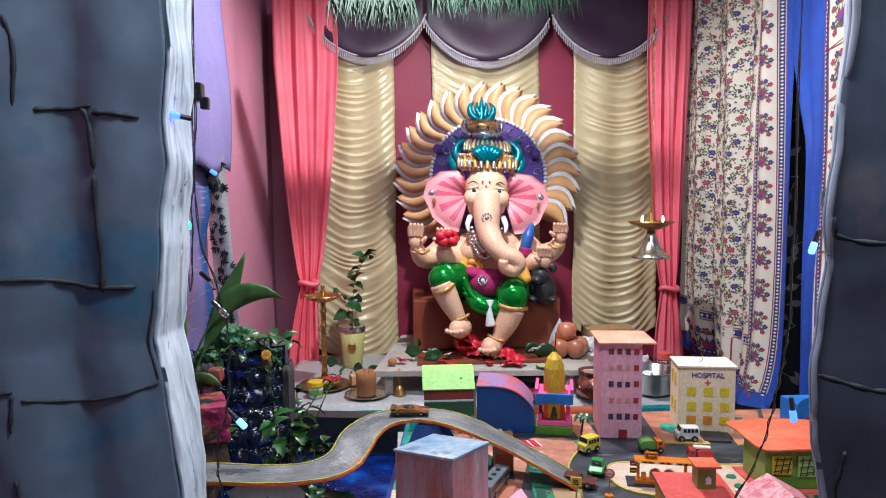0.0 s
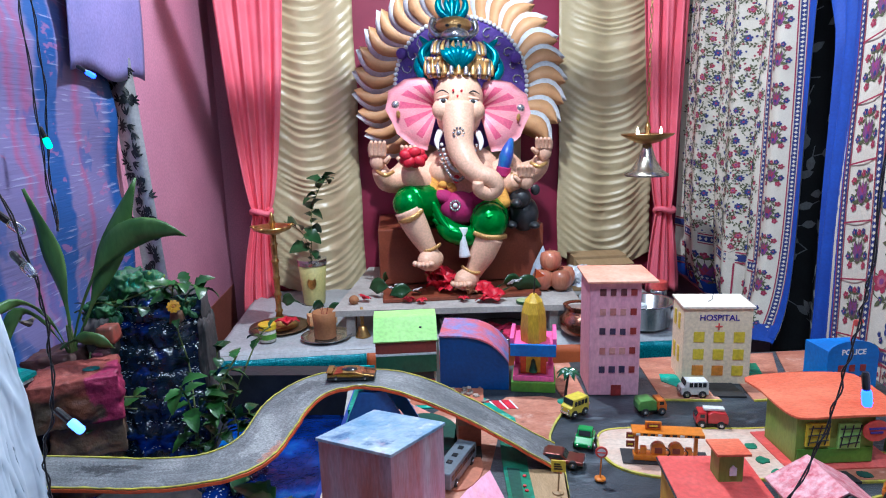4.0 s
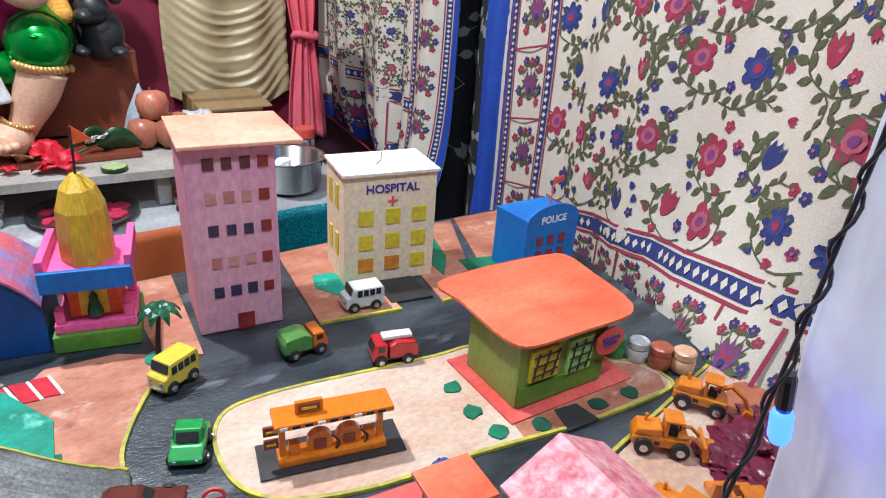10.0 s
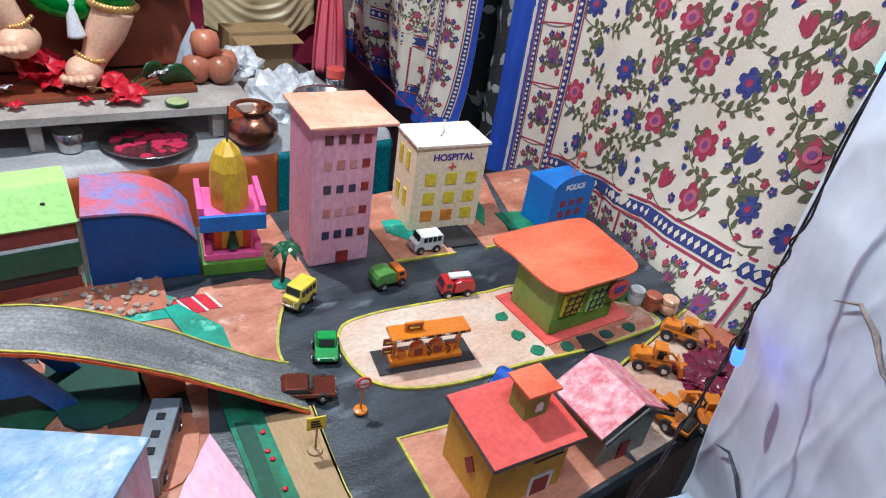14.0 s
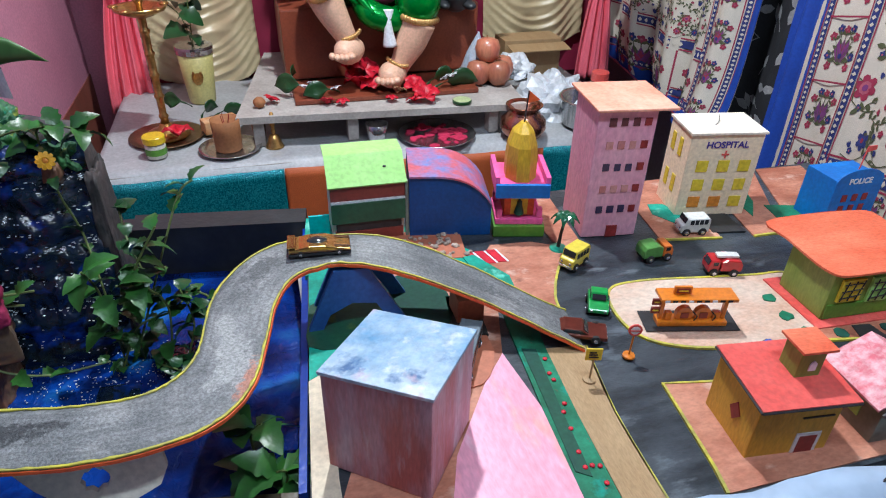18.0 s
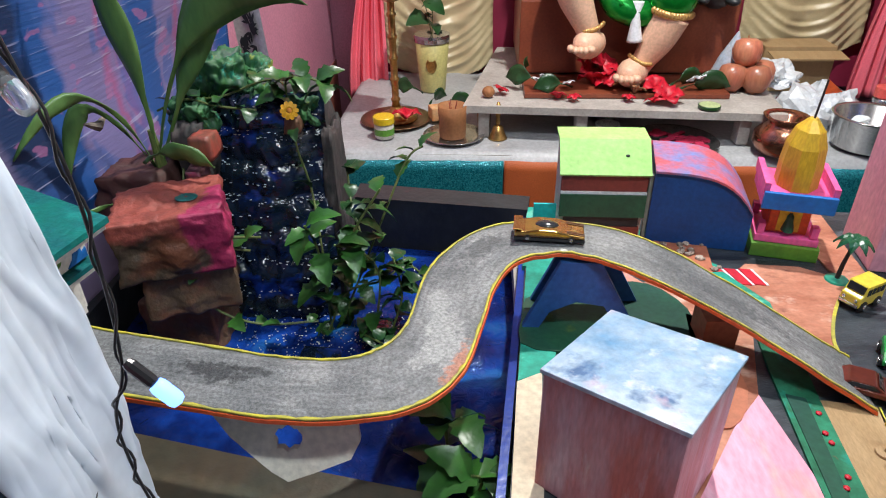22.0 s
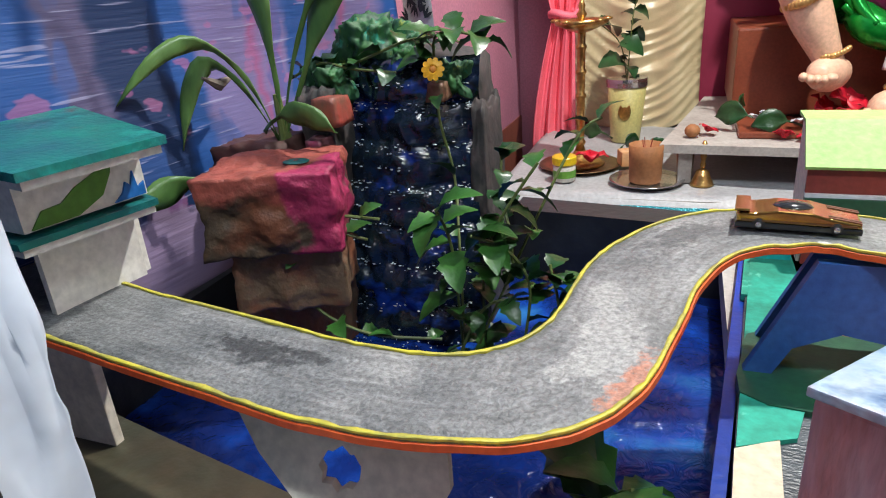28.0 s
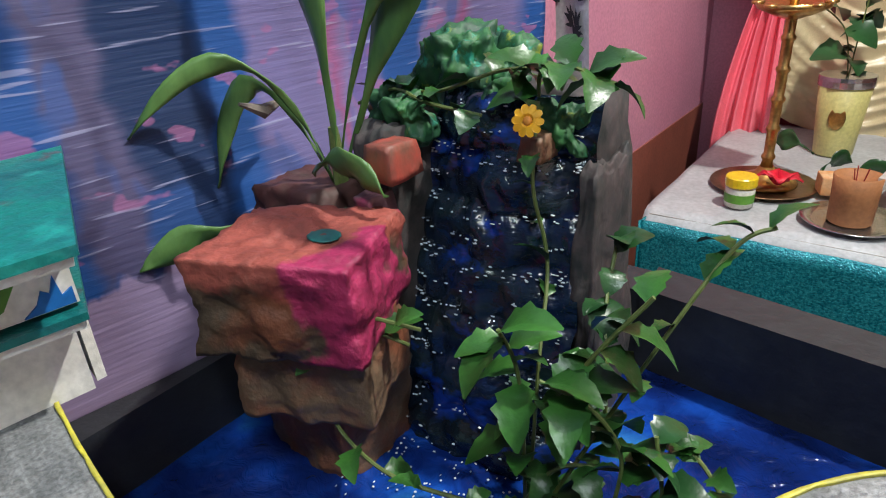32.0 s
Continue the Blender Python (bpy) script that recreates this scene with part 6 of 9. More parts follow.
# green house under a wide red-orange roof
gh = thing("green_house", "olive green card house under a wide red-orange roof", "model house", pose(0.592, 1.19, Z, 0, 0, -3))
part("plinth", bx((-0.008, -0.014, 0.001), (0.15, 0.1, 0.0045)), ROOFRED, gh, "red card plinth")
part("wall_shell", bx((0.006, 0.002, 0.0047), (0.118, 0.084, 0.075), bevel=0.0012), OLIVE, gh)
part("front_panel", bx((0.008, -0.0005, 0.006), (0.116, 0.0016, 0.028)), LEAFG, gh)
rf = [(-0.006, 0.132), (-0.004, 0.09), (-0.004, 0.04), (0.0, 0.008), (0.016, -0.006), (0.07, -0.01), (0.125, -0.008), (0.153, 0.004), (0.165, 0.03), (0.169, 0.08), (0.169, 0.128), (0.13, 0.132), (0.06, 0.132)]
bm = prism([tuple(p) for p in smooth_line(rf, 3, True)], 0.0, 0.003)
for v in bm.verts:
    v.co.z += 0.0752 + 0.006 * math.sin((v.co.x + 0.006) / 0.175 * math.pi) + 0.004 * (v.co.y - 0.03) / 0.1
part("roof", bm, REDROOF, gh, "wide curved red-orange roof")
for x0, z0, w, h in ((0.018, 0.033, 0.034, 0.034), (0.064, 0.028, 0.032, 0.038)):
    wd = part("window", bx((x0, -0.002, z0), (x0 + w, 0.0016, z0 + h)), LIME if x0 > 0.05 else WINYEL, gh)
    for i in range(3):
        part("window_bar", tube([(x0 + 0.003 + i * w * 0.34, -0.003, z0 + 0.002), (x0 + 0.008 + i * w * 0.36, -0.003, z0 + h - 0.002)], 0.0009, 5), BLACKP, wd)
        part("window_bar", tube([(x0 + 0.002, -0.0032, z0 + 0.006 + i * h * 0.32), (x0 + w - 0.002, -0.0032, z0 + 0.01 + i * h * 0.27)], 0.0009, 5), BLACKP, wd)
bm = prism([(0.019 * math.cos(a), 0.016 * math.sin(a)) for a in np.linspace(0, 2 * math.pi, 18, endpoint=False)], 0, 0.002, m=pose(0.114, -0.005, 0.056, 90))
sg = part("round_sign", bm, ROOFRED, gh, "oval red sign with unreadable writing")
for i in range(2):
    part("sign_bar", bx((0.103 + 0.002 * i, -0.0082, 0.058 - i * 0.006), (0.126 - 0.003 * i, -0.0068, 0.061 - i * 0.006)), INKBLUE, sg)

# mustard house with a turret
yh = thing("mustard_house", "mustard card house with scarlet roof and small green turret", "model house", pose(0.354, 1.021, Z, 0, 0, -6))
part("wall_shell", bx((0, 0.002, 0.001), (0.092, 0.08, 0.0735), bevel=0.0012), YELHOUSE, yh)
bm = bmesh.new()
prism([(-0.006, -0.006), (0.1, -0.008), (0.101, 0.084), (-0.004, 0.086)], 0.0742, 0.0782, bm)
for v in bm.verts:
    v.co.z += 0.004 * (v.co.y) / 0.08
part("roof", bm, ROOFRED, yh, "scarlet flat roof")
for a, c in (((-0.006, -0.006), (0.1, -0.008)), ((-0.006, -0.006), (-0.004, 0.086))):
    part("roof_edge", tube([(a[0], a[1], 0.0752), (c[0], c[1], 0.0752 + 0.05 * (c[1] + 0.006))], 0.0016, 6), BLACKP, yh, "black painted roof edge")
dm = [(0, 0.012), (0.009, 0), (0, -0.012), (-0.009, 0)]
w = part("window", prism(dm, 0, 0.0016, m=Matrix.Translation((0.0, 0.034, 0.038)) @ pose(0, 0, 0, 90, 0, -90)), WINRED, yh)
part("door", bx((0.055, 0.0005, 0.001), (0.075, 0.0025, 0.026)), WINRED, yh)
part("door_frame", bx((0.051, 0.0008, 0.001), (0.079, 0.0022, 0.03)), PALE, yh)
part("ledge_crack", bx((0.05, 0.0005, 0.052), (0.085, 0.0025, 0.0535)), BLACKP, yh)
tu = part("turret", bx((0.05, 0.031, 0.079), (0.078, 0.057, 0.114), bevel=0.001), OLIVE, yh)
part("turret_roof", bx((0.045, 0.025, 0.1143), (0.084, 0.062, 0.1175), bevel=0.0006), REDROOF, tu)
part("turret_window", prism([(-0.004, 0), (0.004, 0), (0.004, 0.009), (0, 0.013), (-0.004, 0.009)], 0, 0.0012, m=pose(0.066, 0.0308, 0.088, 90)), PALE, tu)

# grey house with a dabbed red gable roof
ph = thing("gable_house", "small grey card house under a dabbed red-white gable roof", "model house", pose(0.5345, 1.038, Z, 0, 0, -4))
part("wall_shell", bx((-0.036, -0.034, 0.001), (0.036, 0.036, 0.0575), bevel=0.001), GREYWALL, ph)
for s in (-1, 1):
    pts = [(0.0, 0.0855), (s * 0.05, 0.0565), (s * 0.05, 0.054), (0.0, 0.083)]
    bm = prism(pts if s < 0 else pts[::-1], -0.044, 0.038)
    bmesh.ops.transform(bm, matrix=pose(0, 0, 0, 90) @ pose(0, 0, 0), verts=bm.verts)
    bmesh.ops.recalc_face_normals(bm, faces=bm.faces)
    part("roof_slope", bm, MOTTLE, ph)
for y in (-0.031, 0.033):
    bm = prism([(-0.036, 0.0577), (0.036, 0.0577), (0.0, 0.0795)], 0, 0.003, m=pose(0, y, 0, 90))
    part("gable", bm, BLACKP, ph)
for s in (-1, 1):
    part("roof_edge", tube([(0.0, -0.0445, 0.0835), (s * 0.05, -0.0445, 0.0545)], 0.0022, 6), BLACKP, ph, "black painted gable edge")
part("door", bx((-0.008, -0.0355, 0.001), (0.006, -0.0335, 0.026)), WINRED, ph)
part("window", bx((-0.0374, -0.01, 0.018), (-0.0358, 0.006, 0.032)), LIME, ph)

# market stall with a lime roof
shop = thing("market_stall", "lime-roofed card market stall with maroon band and green awning", "model building", pose(0.001, 1.538, Z, 0, 0, -1))


def stall_prism(outline, x0, x1):
    """A bar along the stall with the side outline (y, z)."""
    bm = prism(outline, x0, x1, m=Matrix(((0, 0, 1, 0), (1, 0, 0, 0), (0, 1, 0, 0), (0, 0, 0, 1))))
    bmesh.ops.recalc_face_normals(bm, faces=bm.faces)
    return bm


part("wall_shell", stall_prism([(0.004, 0.001), (0.075, 0.001), (0.075, 0.127), (0.034, 0.127), (0.004, 0.0965)], 0.001, 0.112), CREAMCARD, shop)
part("roof", stall_prism([(-0.005, 0.0985), (-0.003, 0.0955), (0.034, 0.1305), (0.076, 0.1305), (0.076, 0.134), (0.032, 0.134)], -0.003, 0.1155), LIME, shop, "lime green sloping roof")
part("roof_hole", ball((0.085, 0.015, 0.1175), (0.003, 0.002, 0.002), seg=8), BLACKP, shop)
part("band", bx((0.0, 0.0, 0.073), (0.113, 0.0038, 0.0952)), BROWNBAND, shop, "maroon painted band")
part("trim_line", bx((0.0, -0.002, 0.069), (0.113, 0.0036, 0.0726)), PALE, shop)
part("awning", bx((0.0, -0.004, 0.036), (0.113, 0.0036, 0.0687)), AWNING, shop, "bottle green awning")
part("opening", bx((0.006, -0.0004, 0.0205), (0.107, 0.0036, 0.0355)), BLACKP, shop)
part("counter", bx((0.004, -0.002, 0.001), (0.109, 0.0035, 0.02)), BROWNBAND, shop)
part("corner_post", bx((0.1135, -0.003, 0.001), (0.118, 0.004, 0.098)), GREYWALL, shop)
part("side_card", bx((-0.034, 0.004, 0.001), (-0.0035, 0.008, 0.05)), mat("bright_cyan_poster_paint", (0.02, 0.5, 0.48), (0.02, 0.4, 0.4), 20, 0.45), shop, "teal card beside the stall")

# blue hall with a curved roof
hall = thing("blue_hall", "navy blue card hall with sponged blue-red curved roof", "model building", pose(0.1195, 1.53, Z, 0, 0, -10))
prof = [(0.0, 0.103)] + [(0.128 * t, 0.103 - 0.05 * t ** 4) for t in np.linspace(0.1, 1, 12)]
pts = [(0.0, 0.001), (0.128, 0.001)] + [tuple(p) for p in prof[::-1]]
bm = prism(pts, -0.1, 0.0, m=pose(0, 0, 0, 90))
part("wall_shell", bm, DOMEBLUE, hall)
bm = bmesh.new()
rows = [[bm.verts.new((x, y, z + dz)) for y, dz in ((-0.003, 0.001), (0.106, 0.001), (0.106, 0.004), (-0.003, 0.004))] for x, z in prof]
for a, c in zip(rows, rows[1:]):
    for k in range(4):
        bm.faces.new((a[k], a[(k + 1) % 4], c[(k + 1) % 4], c[k]))
bm.faces.new(rows[0]), bm.faces.new(rows[-1][::-1])
bmesh.ops.recalc_face_normals(bm, faces=bm.faces)
part("curved_roof", bm, DOMETOP, hall, "sponged blue and red curved roof")

# little temple
temple = thing("toy_temple", "small card temple, pink and blue with a yellow spire and flag", "model building", pose(0.297, 1.53, Z, 0, 0, -13.6) @ Matrix.Diagonal((0.88, 1.15, 1, 1)))
part("base", bx((-0.046, -0.036, 0.001), (0.046, 0.036, 0.02), bevel=0.001), LEAFG, temple, "green painted base")
part("plinth", bx((-0.043, -0.031, 0.0203), (0.043, 0.033, 0.03), bevel=0.001), HOTPINK, temple)
for x in (-0.036, 0.036):
    for y in (-0.024, 0.026):
        part("pillar", bx((x - 0.005, y - 0.005, 0.0303), (x + 0.005, y + 0.005, 0.046), bevel=0.001), HOTPINK, temple)
part("shrine_body", bx((-0.027, -0.02, 0.0303), (0.027, 0.028, 0.072), bevel=0.001), ORANGEEDGE, temple)
part("niche", bx((-0.015, -0.0212, 0.0335), (0.015, -0.0195, 0.066)), WINYEL, temple)
part("niche_bell", lathe([(0.009, 0), (0.008, 0.005), (0.005, 0.014), (0.0045, 0.02), (0.0015, 0.024)], 12, m=pose(0, -0.022, 0.036)), AWNING, temple)
part("cornice", bx((-0.046, -0.036, 0.0723), (0.046, 0.036, 0.088), bevel=0.001), HOTPINK, temple)
part("front_fascia", bx((-0.047, -0.042, 0.073), (0.047, -0.0365, 0.0955), bevel=0.001), POLBLUE, temple, "blue front fascia")
part("cornice_top", bx((-0.048, -0.038, 0.0883), (0.048, 0.038, 0.0915), bevel=0.001), HOTPINK, temple)
for x0, x1 in ((-0.048, -0.04), (0.04, 0.048)):
    part("parapet", bx((x0, -0.036, 0.0917), (x1, 0.038, 0.105)), HOTPINK, temple)
bm = lathe([(0.029, 0.0917), (0.029, 0.12), (0.0265, 0.145), (0.019, 0.165), (0.006, 0.178)], 8, m=pose(0, 0, 0, 0, 0, 22.5))
part("spire", bm, SPIRE, temple, "yellow eight-sided spire")
part("flag_pole", tube([(0, 0, 0.17), (0.004, 0, 0.225)], 0.0015, 6), WIRE, temple)
part("flag", prism([(0.004, 0.226), (0.004, 0.208), (0.024, 0.212)][::-1], 0, 0.001, m=pose(0, 0, 0, 90)), ORANGEEDGE, temple)

# ---- toy vehicles ----
TYRE = mat("black_toy_tyre", (0.012, 0.012, 0.013), (0.02, 0.02, 0.02), 60, 0.6)
CHROME = mat("silver_toy_rim", (0.7, 0.7, 0.72), (0.5, 0.5, 0.52), 60, 0.25, metal=0.8)
GLASSD = mat("dark_toy_window", (0.02, 0.022, 0.026), (0.03, 0.032, 0.036), 40, 0.12)
plastic = {}


def toy_paint(name, c, metal=0.0, rough=0.28):
    if name not in plastic:
        plastic[name] = mat(name, c, tuple(x * 0.82 for x in c), 30, rough, metal=metal, bump=0.05, coat=0.4)
    return plastic[name]


def wheels(t, xs, w, r, z=None, width=0.006):
    for x in xs:
        for s in (-1, 1):
            y = s * w
            wh = part("wheel", lathe([(r * 0.6, -width / 2), (r, -width / 2 + 0.001), (r, width / 2 - 0.001), (r * 0.6, width / 2)], 14), TYRE, t, m=pose(x, y, r, 90))
            part("hub", lathe([(r * 0.5, -0.001), (r * 0.45, 0.001), (r * 0.15, 0.0015)], 10), CHROME, wh, m=pose(0, 0, -s * width / 2, 180 if s > 0 else 0))


def profile_body(pts, half, bevel=0.002):
    """A car body: side outline (x, z), swept across."""
    bm = prism(pts, -half, half, m=pose(0, 0, 0, 90))
    bmesh.ops.recalc_face_normals(bm, faces=bm.faces)
    bmesh.ops.bevel(bm, geom=list(bm.edges), offset=bevel, segments=2, affect="EDGES", profile=0.6, clamp_overlap=True)
    return bm


def place(name, label, x, y, yaw, z=Z + 0.001, group="toy vehicles"):
    return thing(name, label, "toy vehicle", pose(x, y, z, 0, 0, yaw), group)


def toy_bus(t, body, length=0.046, half=0.0125, high=0.034):
    part("body", profile_body([(-length / 2, 0.006), (length / 2, 0.006), (length / 2, 0.019), (length / 2 - 0.006, 0.022), (length / 2 - 0.009, high), (-length / 2 + 0.002, high), (-length / 2, high - 0.004)], half), body, t)
    for s in (-1, 1):
        for i in range(4):
            x = -length / 2 + 0.005 + i * 0.0078
            part("side_window", bx((x, s * half - 0.0006, 0.021), (x + 0.006, s * half + 0.0006, 0.029)), GLASSD, t)
    part("windscreen", bx((-0.0006, -half + 0.002, -0.0045), (0.0006, half - 0.002, 0.0045), m=pose(length / 2 - 0.0068, 0, 0.0275, 0, -14)), GLASSD, t)
    part("bumper", bx((length / 2 - 0.001, -half + 0.001, 0.007), (length / 2 + 0.0018, half - 0.001, 0.0105), bevel=0.0005), CHROME, t)
    for s in (-1, 1):
        part("headlight", ball((length / 2 + 0.0004, s * half * 0.6, 0.0145), (0.0012, 0.0022, 0.0022), seg=8), CHROME, t)
    wheels(t, (-length * 0.27, length * 0.3), half - 0.001, 0.007)


toy_bus(place("toy_bus", "small yellow plastic school bus on the road", 0.338, 1.394, -150), toy_paint("yellow_plastic", (0.75, 0.6, 0.06)), 0.044, 0.012, 0.033)
toy_bus(place("toy_van", "small white plastic van beside the hospital", 0.566, 1.437, 172), toy_paint("white_plastic", (0.75, 0.75, 0.72)), 0.048, 0.0125, 0.031)


def toy_car(t, body, length=0.05, half=0.0125, high=0.023, roof=None):
    a = length / 2
    part("body", profile_body([(-a, 0.005), (a, 0.005), (a, 0.0105), (a * 0.45, high * 0.62), (-a * 0.75, high * 0.64), (-a, high * 0.55)], half), body, t)
    part("cabin", profile_body([(a * 0.38, high * 0.6), (a * 0.1, high), (-a * 0.5, high), (-a * 0.78, high * 0.62)], half * 0.82, 0.0015), roof or body, t)
    for s in (-1, 1):
        part("side_window", prism([(a * 0.24, high * 0.68), (a * 0.06, high * 0.94), (-a * 0.44, high * 0.94), (-a * 0.6, high * 0.68)], -0.0006, 0.0006, m=pose(0, s * half * 0.82, 0, 90)), GLASSD, t)
    part("windscreen", bx((-0.0005, -half * 0.66, -0.0038), (0.0005, half * 0.66, 0.0038), m=pose(a * 0.26, 0, high * 0.81, 0, -42)), GLASSD, t)
    for s in (-1, 1):
        part("headlight", ball((a - 0.0003, s * half * 0.65, 0.0085), (0.0012, 0.0022, 0.0016), seg=8), CHROME, t)
    wheels(t, (-a * 0.58, a * 0.6), half - 0.0005, 0.006)


toy_car(place("toy_car", "small green plastic car on the road", 0.325, 1.292, -115), toy_paint("green_plastic", (0.02, 0.32, 0.06)), 0.044, 0.0135, 0.026)
toy_car(place("toy_car", "small blue plastic car by the houses", 0.487, 1.15, 25), toy_paint("blue_plastic", (0.02, 0.1, 0.5)), 0.04, 0.012, 0.021)
toy_car(place("toy_car", "brown-red metal sports car at the flyover's foot", 0.272, 1.243, -24, Z + 0.004), toy_paint("brown_red_metal", (0.17, 0.036, 0.022), 0.5), 0.072, 0.0155, 0.0175)


def toy_truck(t, cab, body, deck=None):
    part("chassis", bx((-0.024, -0.01, 0.005), (0.024, 0.01, 0.009), bevel=0.001), TYRE, t)
    part("cab", profile_body([(0.008, 0.007), (0.024, 0.007), (0.024, 0.017), (0.02, 0.026), (0.008, 0.026)], 0.0125, 0.0015), cab, t)
    part("load_body", profile_body([(-0.025, 0.009), (0.006, 0.009), (0.006, 0.024), (-0.002, 0.028), (-0.022, 0.026), (-0.025, 0.02)], 0.0135, 0.0015), body, t)
    part("windscreen", bx((-0.0005, -0.009, -0.004), (0.0005, 0.009, 0.004), m=pose(0.0224, 0, 0.0213, 0, -24)), GLASSD, t)
    if deck:
        part("ladder", bx((-0.02, -0.006, 0.0275), (0.012, 0.006, 0.0315), bevel=0.0008), deck, t)
    for s in (-1, 1):
        part("side_window", bx((0.011, s * 0.0125 - 0.0005, 0.018), (0.018, s * 0.0125 + 0.0005, 0.0235)), GLASSD, t)
    wheels(t, (-0.014, 0.015), 0.0125, 0.0066)


toy_truck(place("toy_truck", "small orange plastic truck with a green load body", 0.466, 1.384, 0), toy_paint("orange_plastic", (0.65, 0.16, 0.02)), toy_paint("grass_plastic", (0.1, 0.28, 0.06)))
toy_truck(place("toy_fire_engine", "small red plastic fire engine with a white top", 0.542, 1.326, 165), toy_paint("red_plastic", (0.5, 0.015, 0.02)), toy_paint("red_plastic", (0.5, 0.015, 0.02)), toy_paint("white_plastic", (0.75, 0.75, 0.72)))

# golden racing car on the flyover
rc = place("toy_race_car", "golden metal racing car with brown stripe on the flyover", -0.031, 1.366, -5, 0.8525)
GOLD = toy_paint("gold_metal", (0.55, 0.34, 0.1), 1.0, 0.2)
part("base", bx((-0.0375, -0.0165, 0.0012), (0.0375, 0.0165, 0.0052), bevel=0.001), GLASSD, rc, "black plastic base")
part("body", profile_body([(-0.037, 0.005), (0.037, 0.005), (0.037, 0.008), (0.02, 0.0105), (0.008, 0.0135), (-0.012, 0.014), (-0.026, 0.0115), (-0.037, 0.0115)], 0.0158, 0.0015), GOLD, rc)
part("canopy", ball((-0.003, 0, 0.0125), (0.013, 0.0085, 0.0042), seg=14), GLASSD, rc)
part("spoiler", bx((-0.0385, -0.0155, 0.0128), (-0.029, 0.0155, 0.0142), bevel=0.0005), GOLD, rc)
BROWNST = toy_paint("brown_stripe_paint", (0.12, 0.05, 0.02))
for y in (-0.0125, -0.0092, 0.0092, 0.0125):
    part("stripe", bx((-0.0005, y - 0.0009, -0.0002), (0.0185, y + 0.0009, 0.0006), m=pose(0.0185, 0, 0.01075, 0, 8.4)), BROWNST, rc)
for s in (-1, 1):
    part("stripe", bx((-0.034, s * 0.0158 - 0.0005, 0.0062), (0.034, s * 0.0158 + 0.0005, 0.0074)), BROWNST, rc)
wheels(rc, (-0.023, 0.023), 0.0138, 0.0042)

# grey coach under the flyover
co = place("toy_coach", "long grey plastic coach parked under the flyover", 0.118, 1.232, 62)
GREYPL = toy_paint("grey_plastic", (0.16, 0.19, 0.22))
part("body", profile_body([(-0.05, 0.006), (0.05, 0.006), (0.05, 0.026), (0.046, 0.03), (-0.049, 0.03), (-0.05, 0.028)], 0.0135), GREYPL, co)
for i in range(9):
    for s in (-1, 1):
        part("side_window", bx((-0.045 + i * 0.01, s * 0.0135 - 0.0005, 0.017), (-0.037 + i * 0.01, s * 0.0135 + 0.0005, 0.0245)), GLASSD, co)
for x in (-0.02, 0.0, 0.022):
    part("roof_hatch", bx((x - 0.004, -0.004, 0.0298), (x + 0.004, 0.004, 0.0315), bevel=0.0005), GLASSD, co)
part("windscreen", bx((0.0495, -0.011, 0.016), (0.0507, 0.011, 0.026)), GLASSD, co)
wheels(co, (-0.03, 0.032), 0.012, 0.0065)

ORANGEPL = toy_paint("digger_orange_plastic", (0.72, 0.21, 0.012))


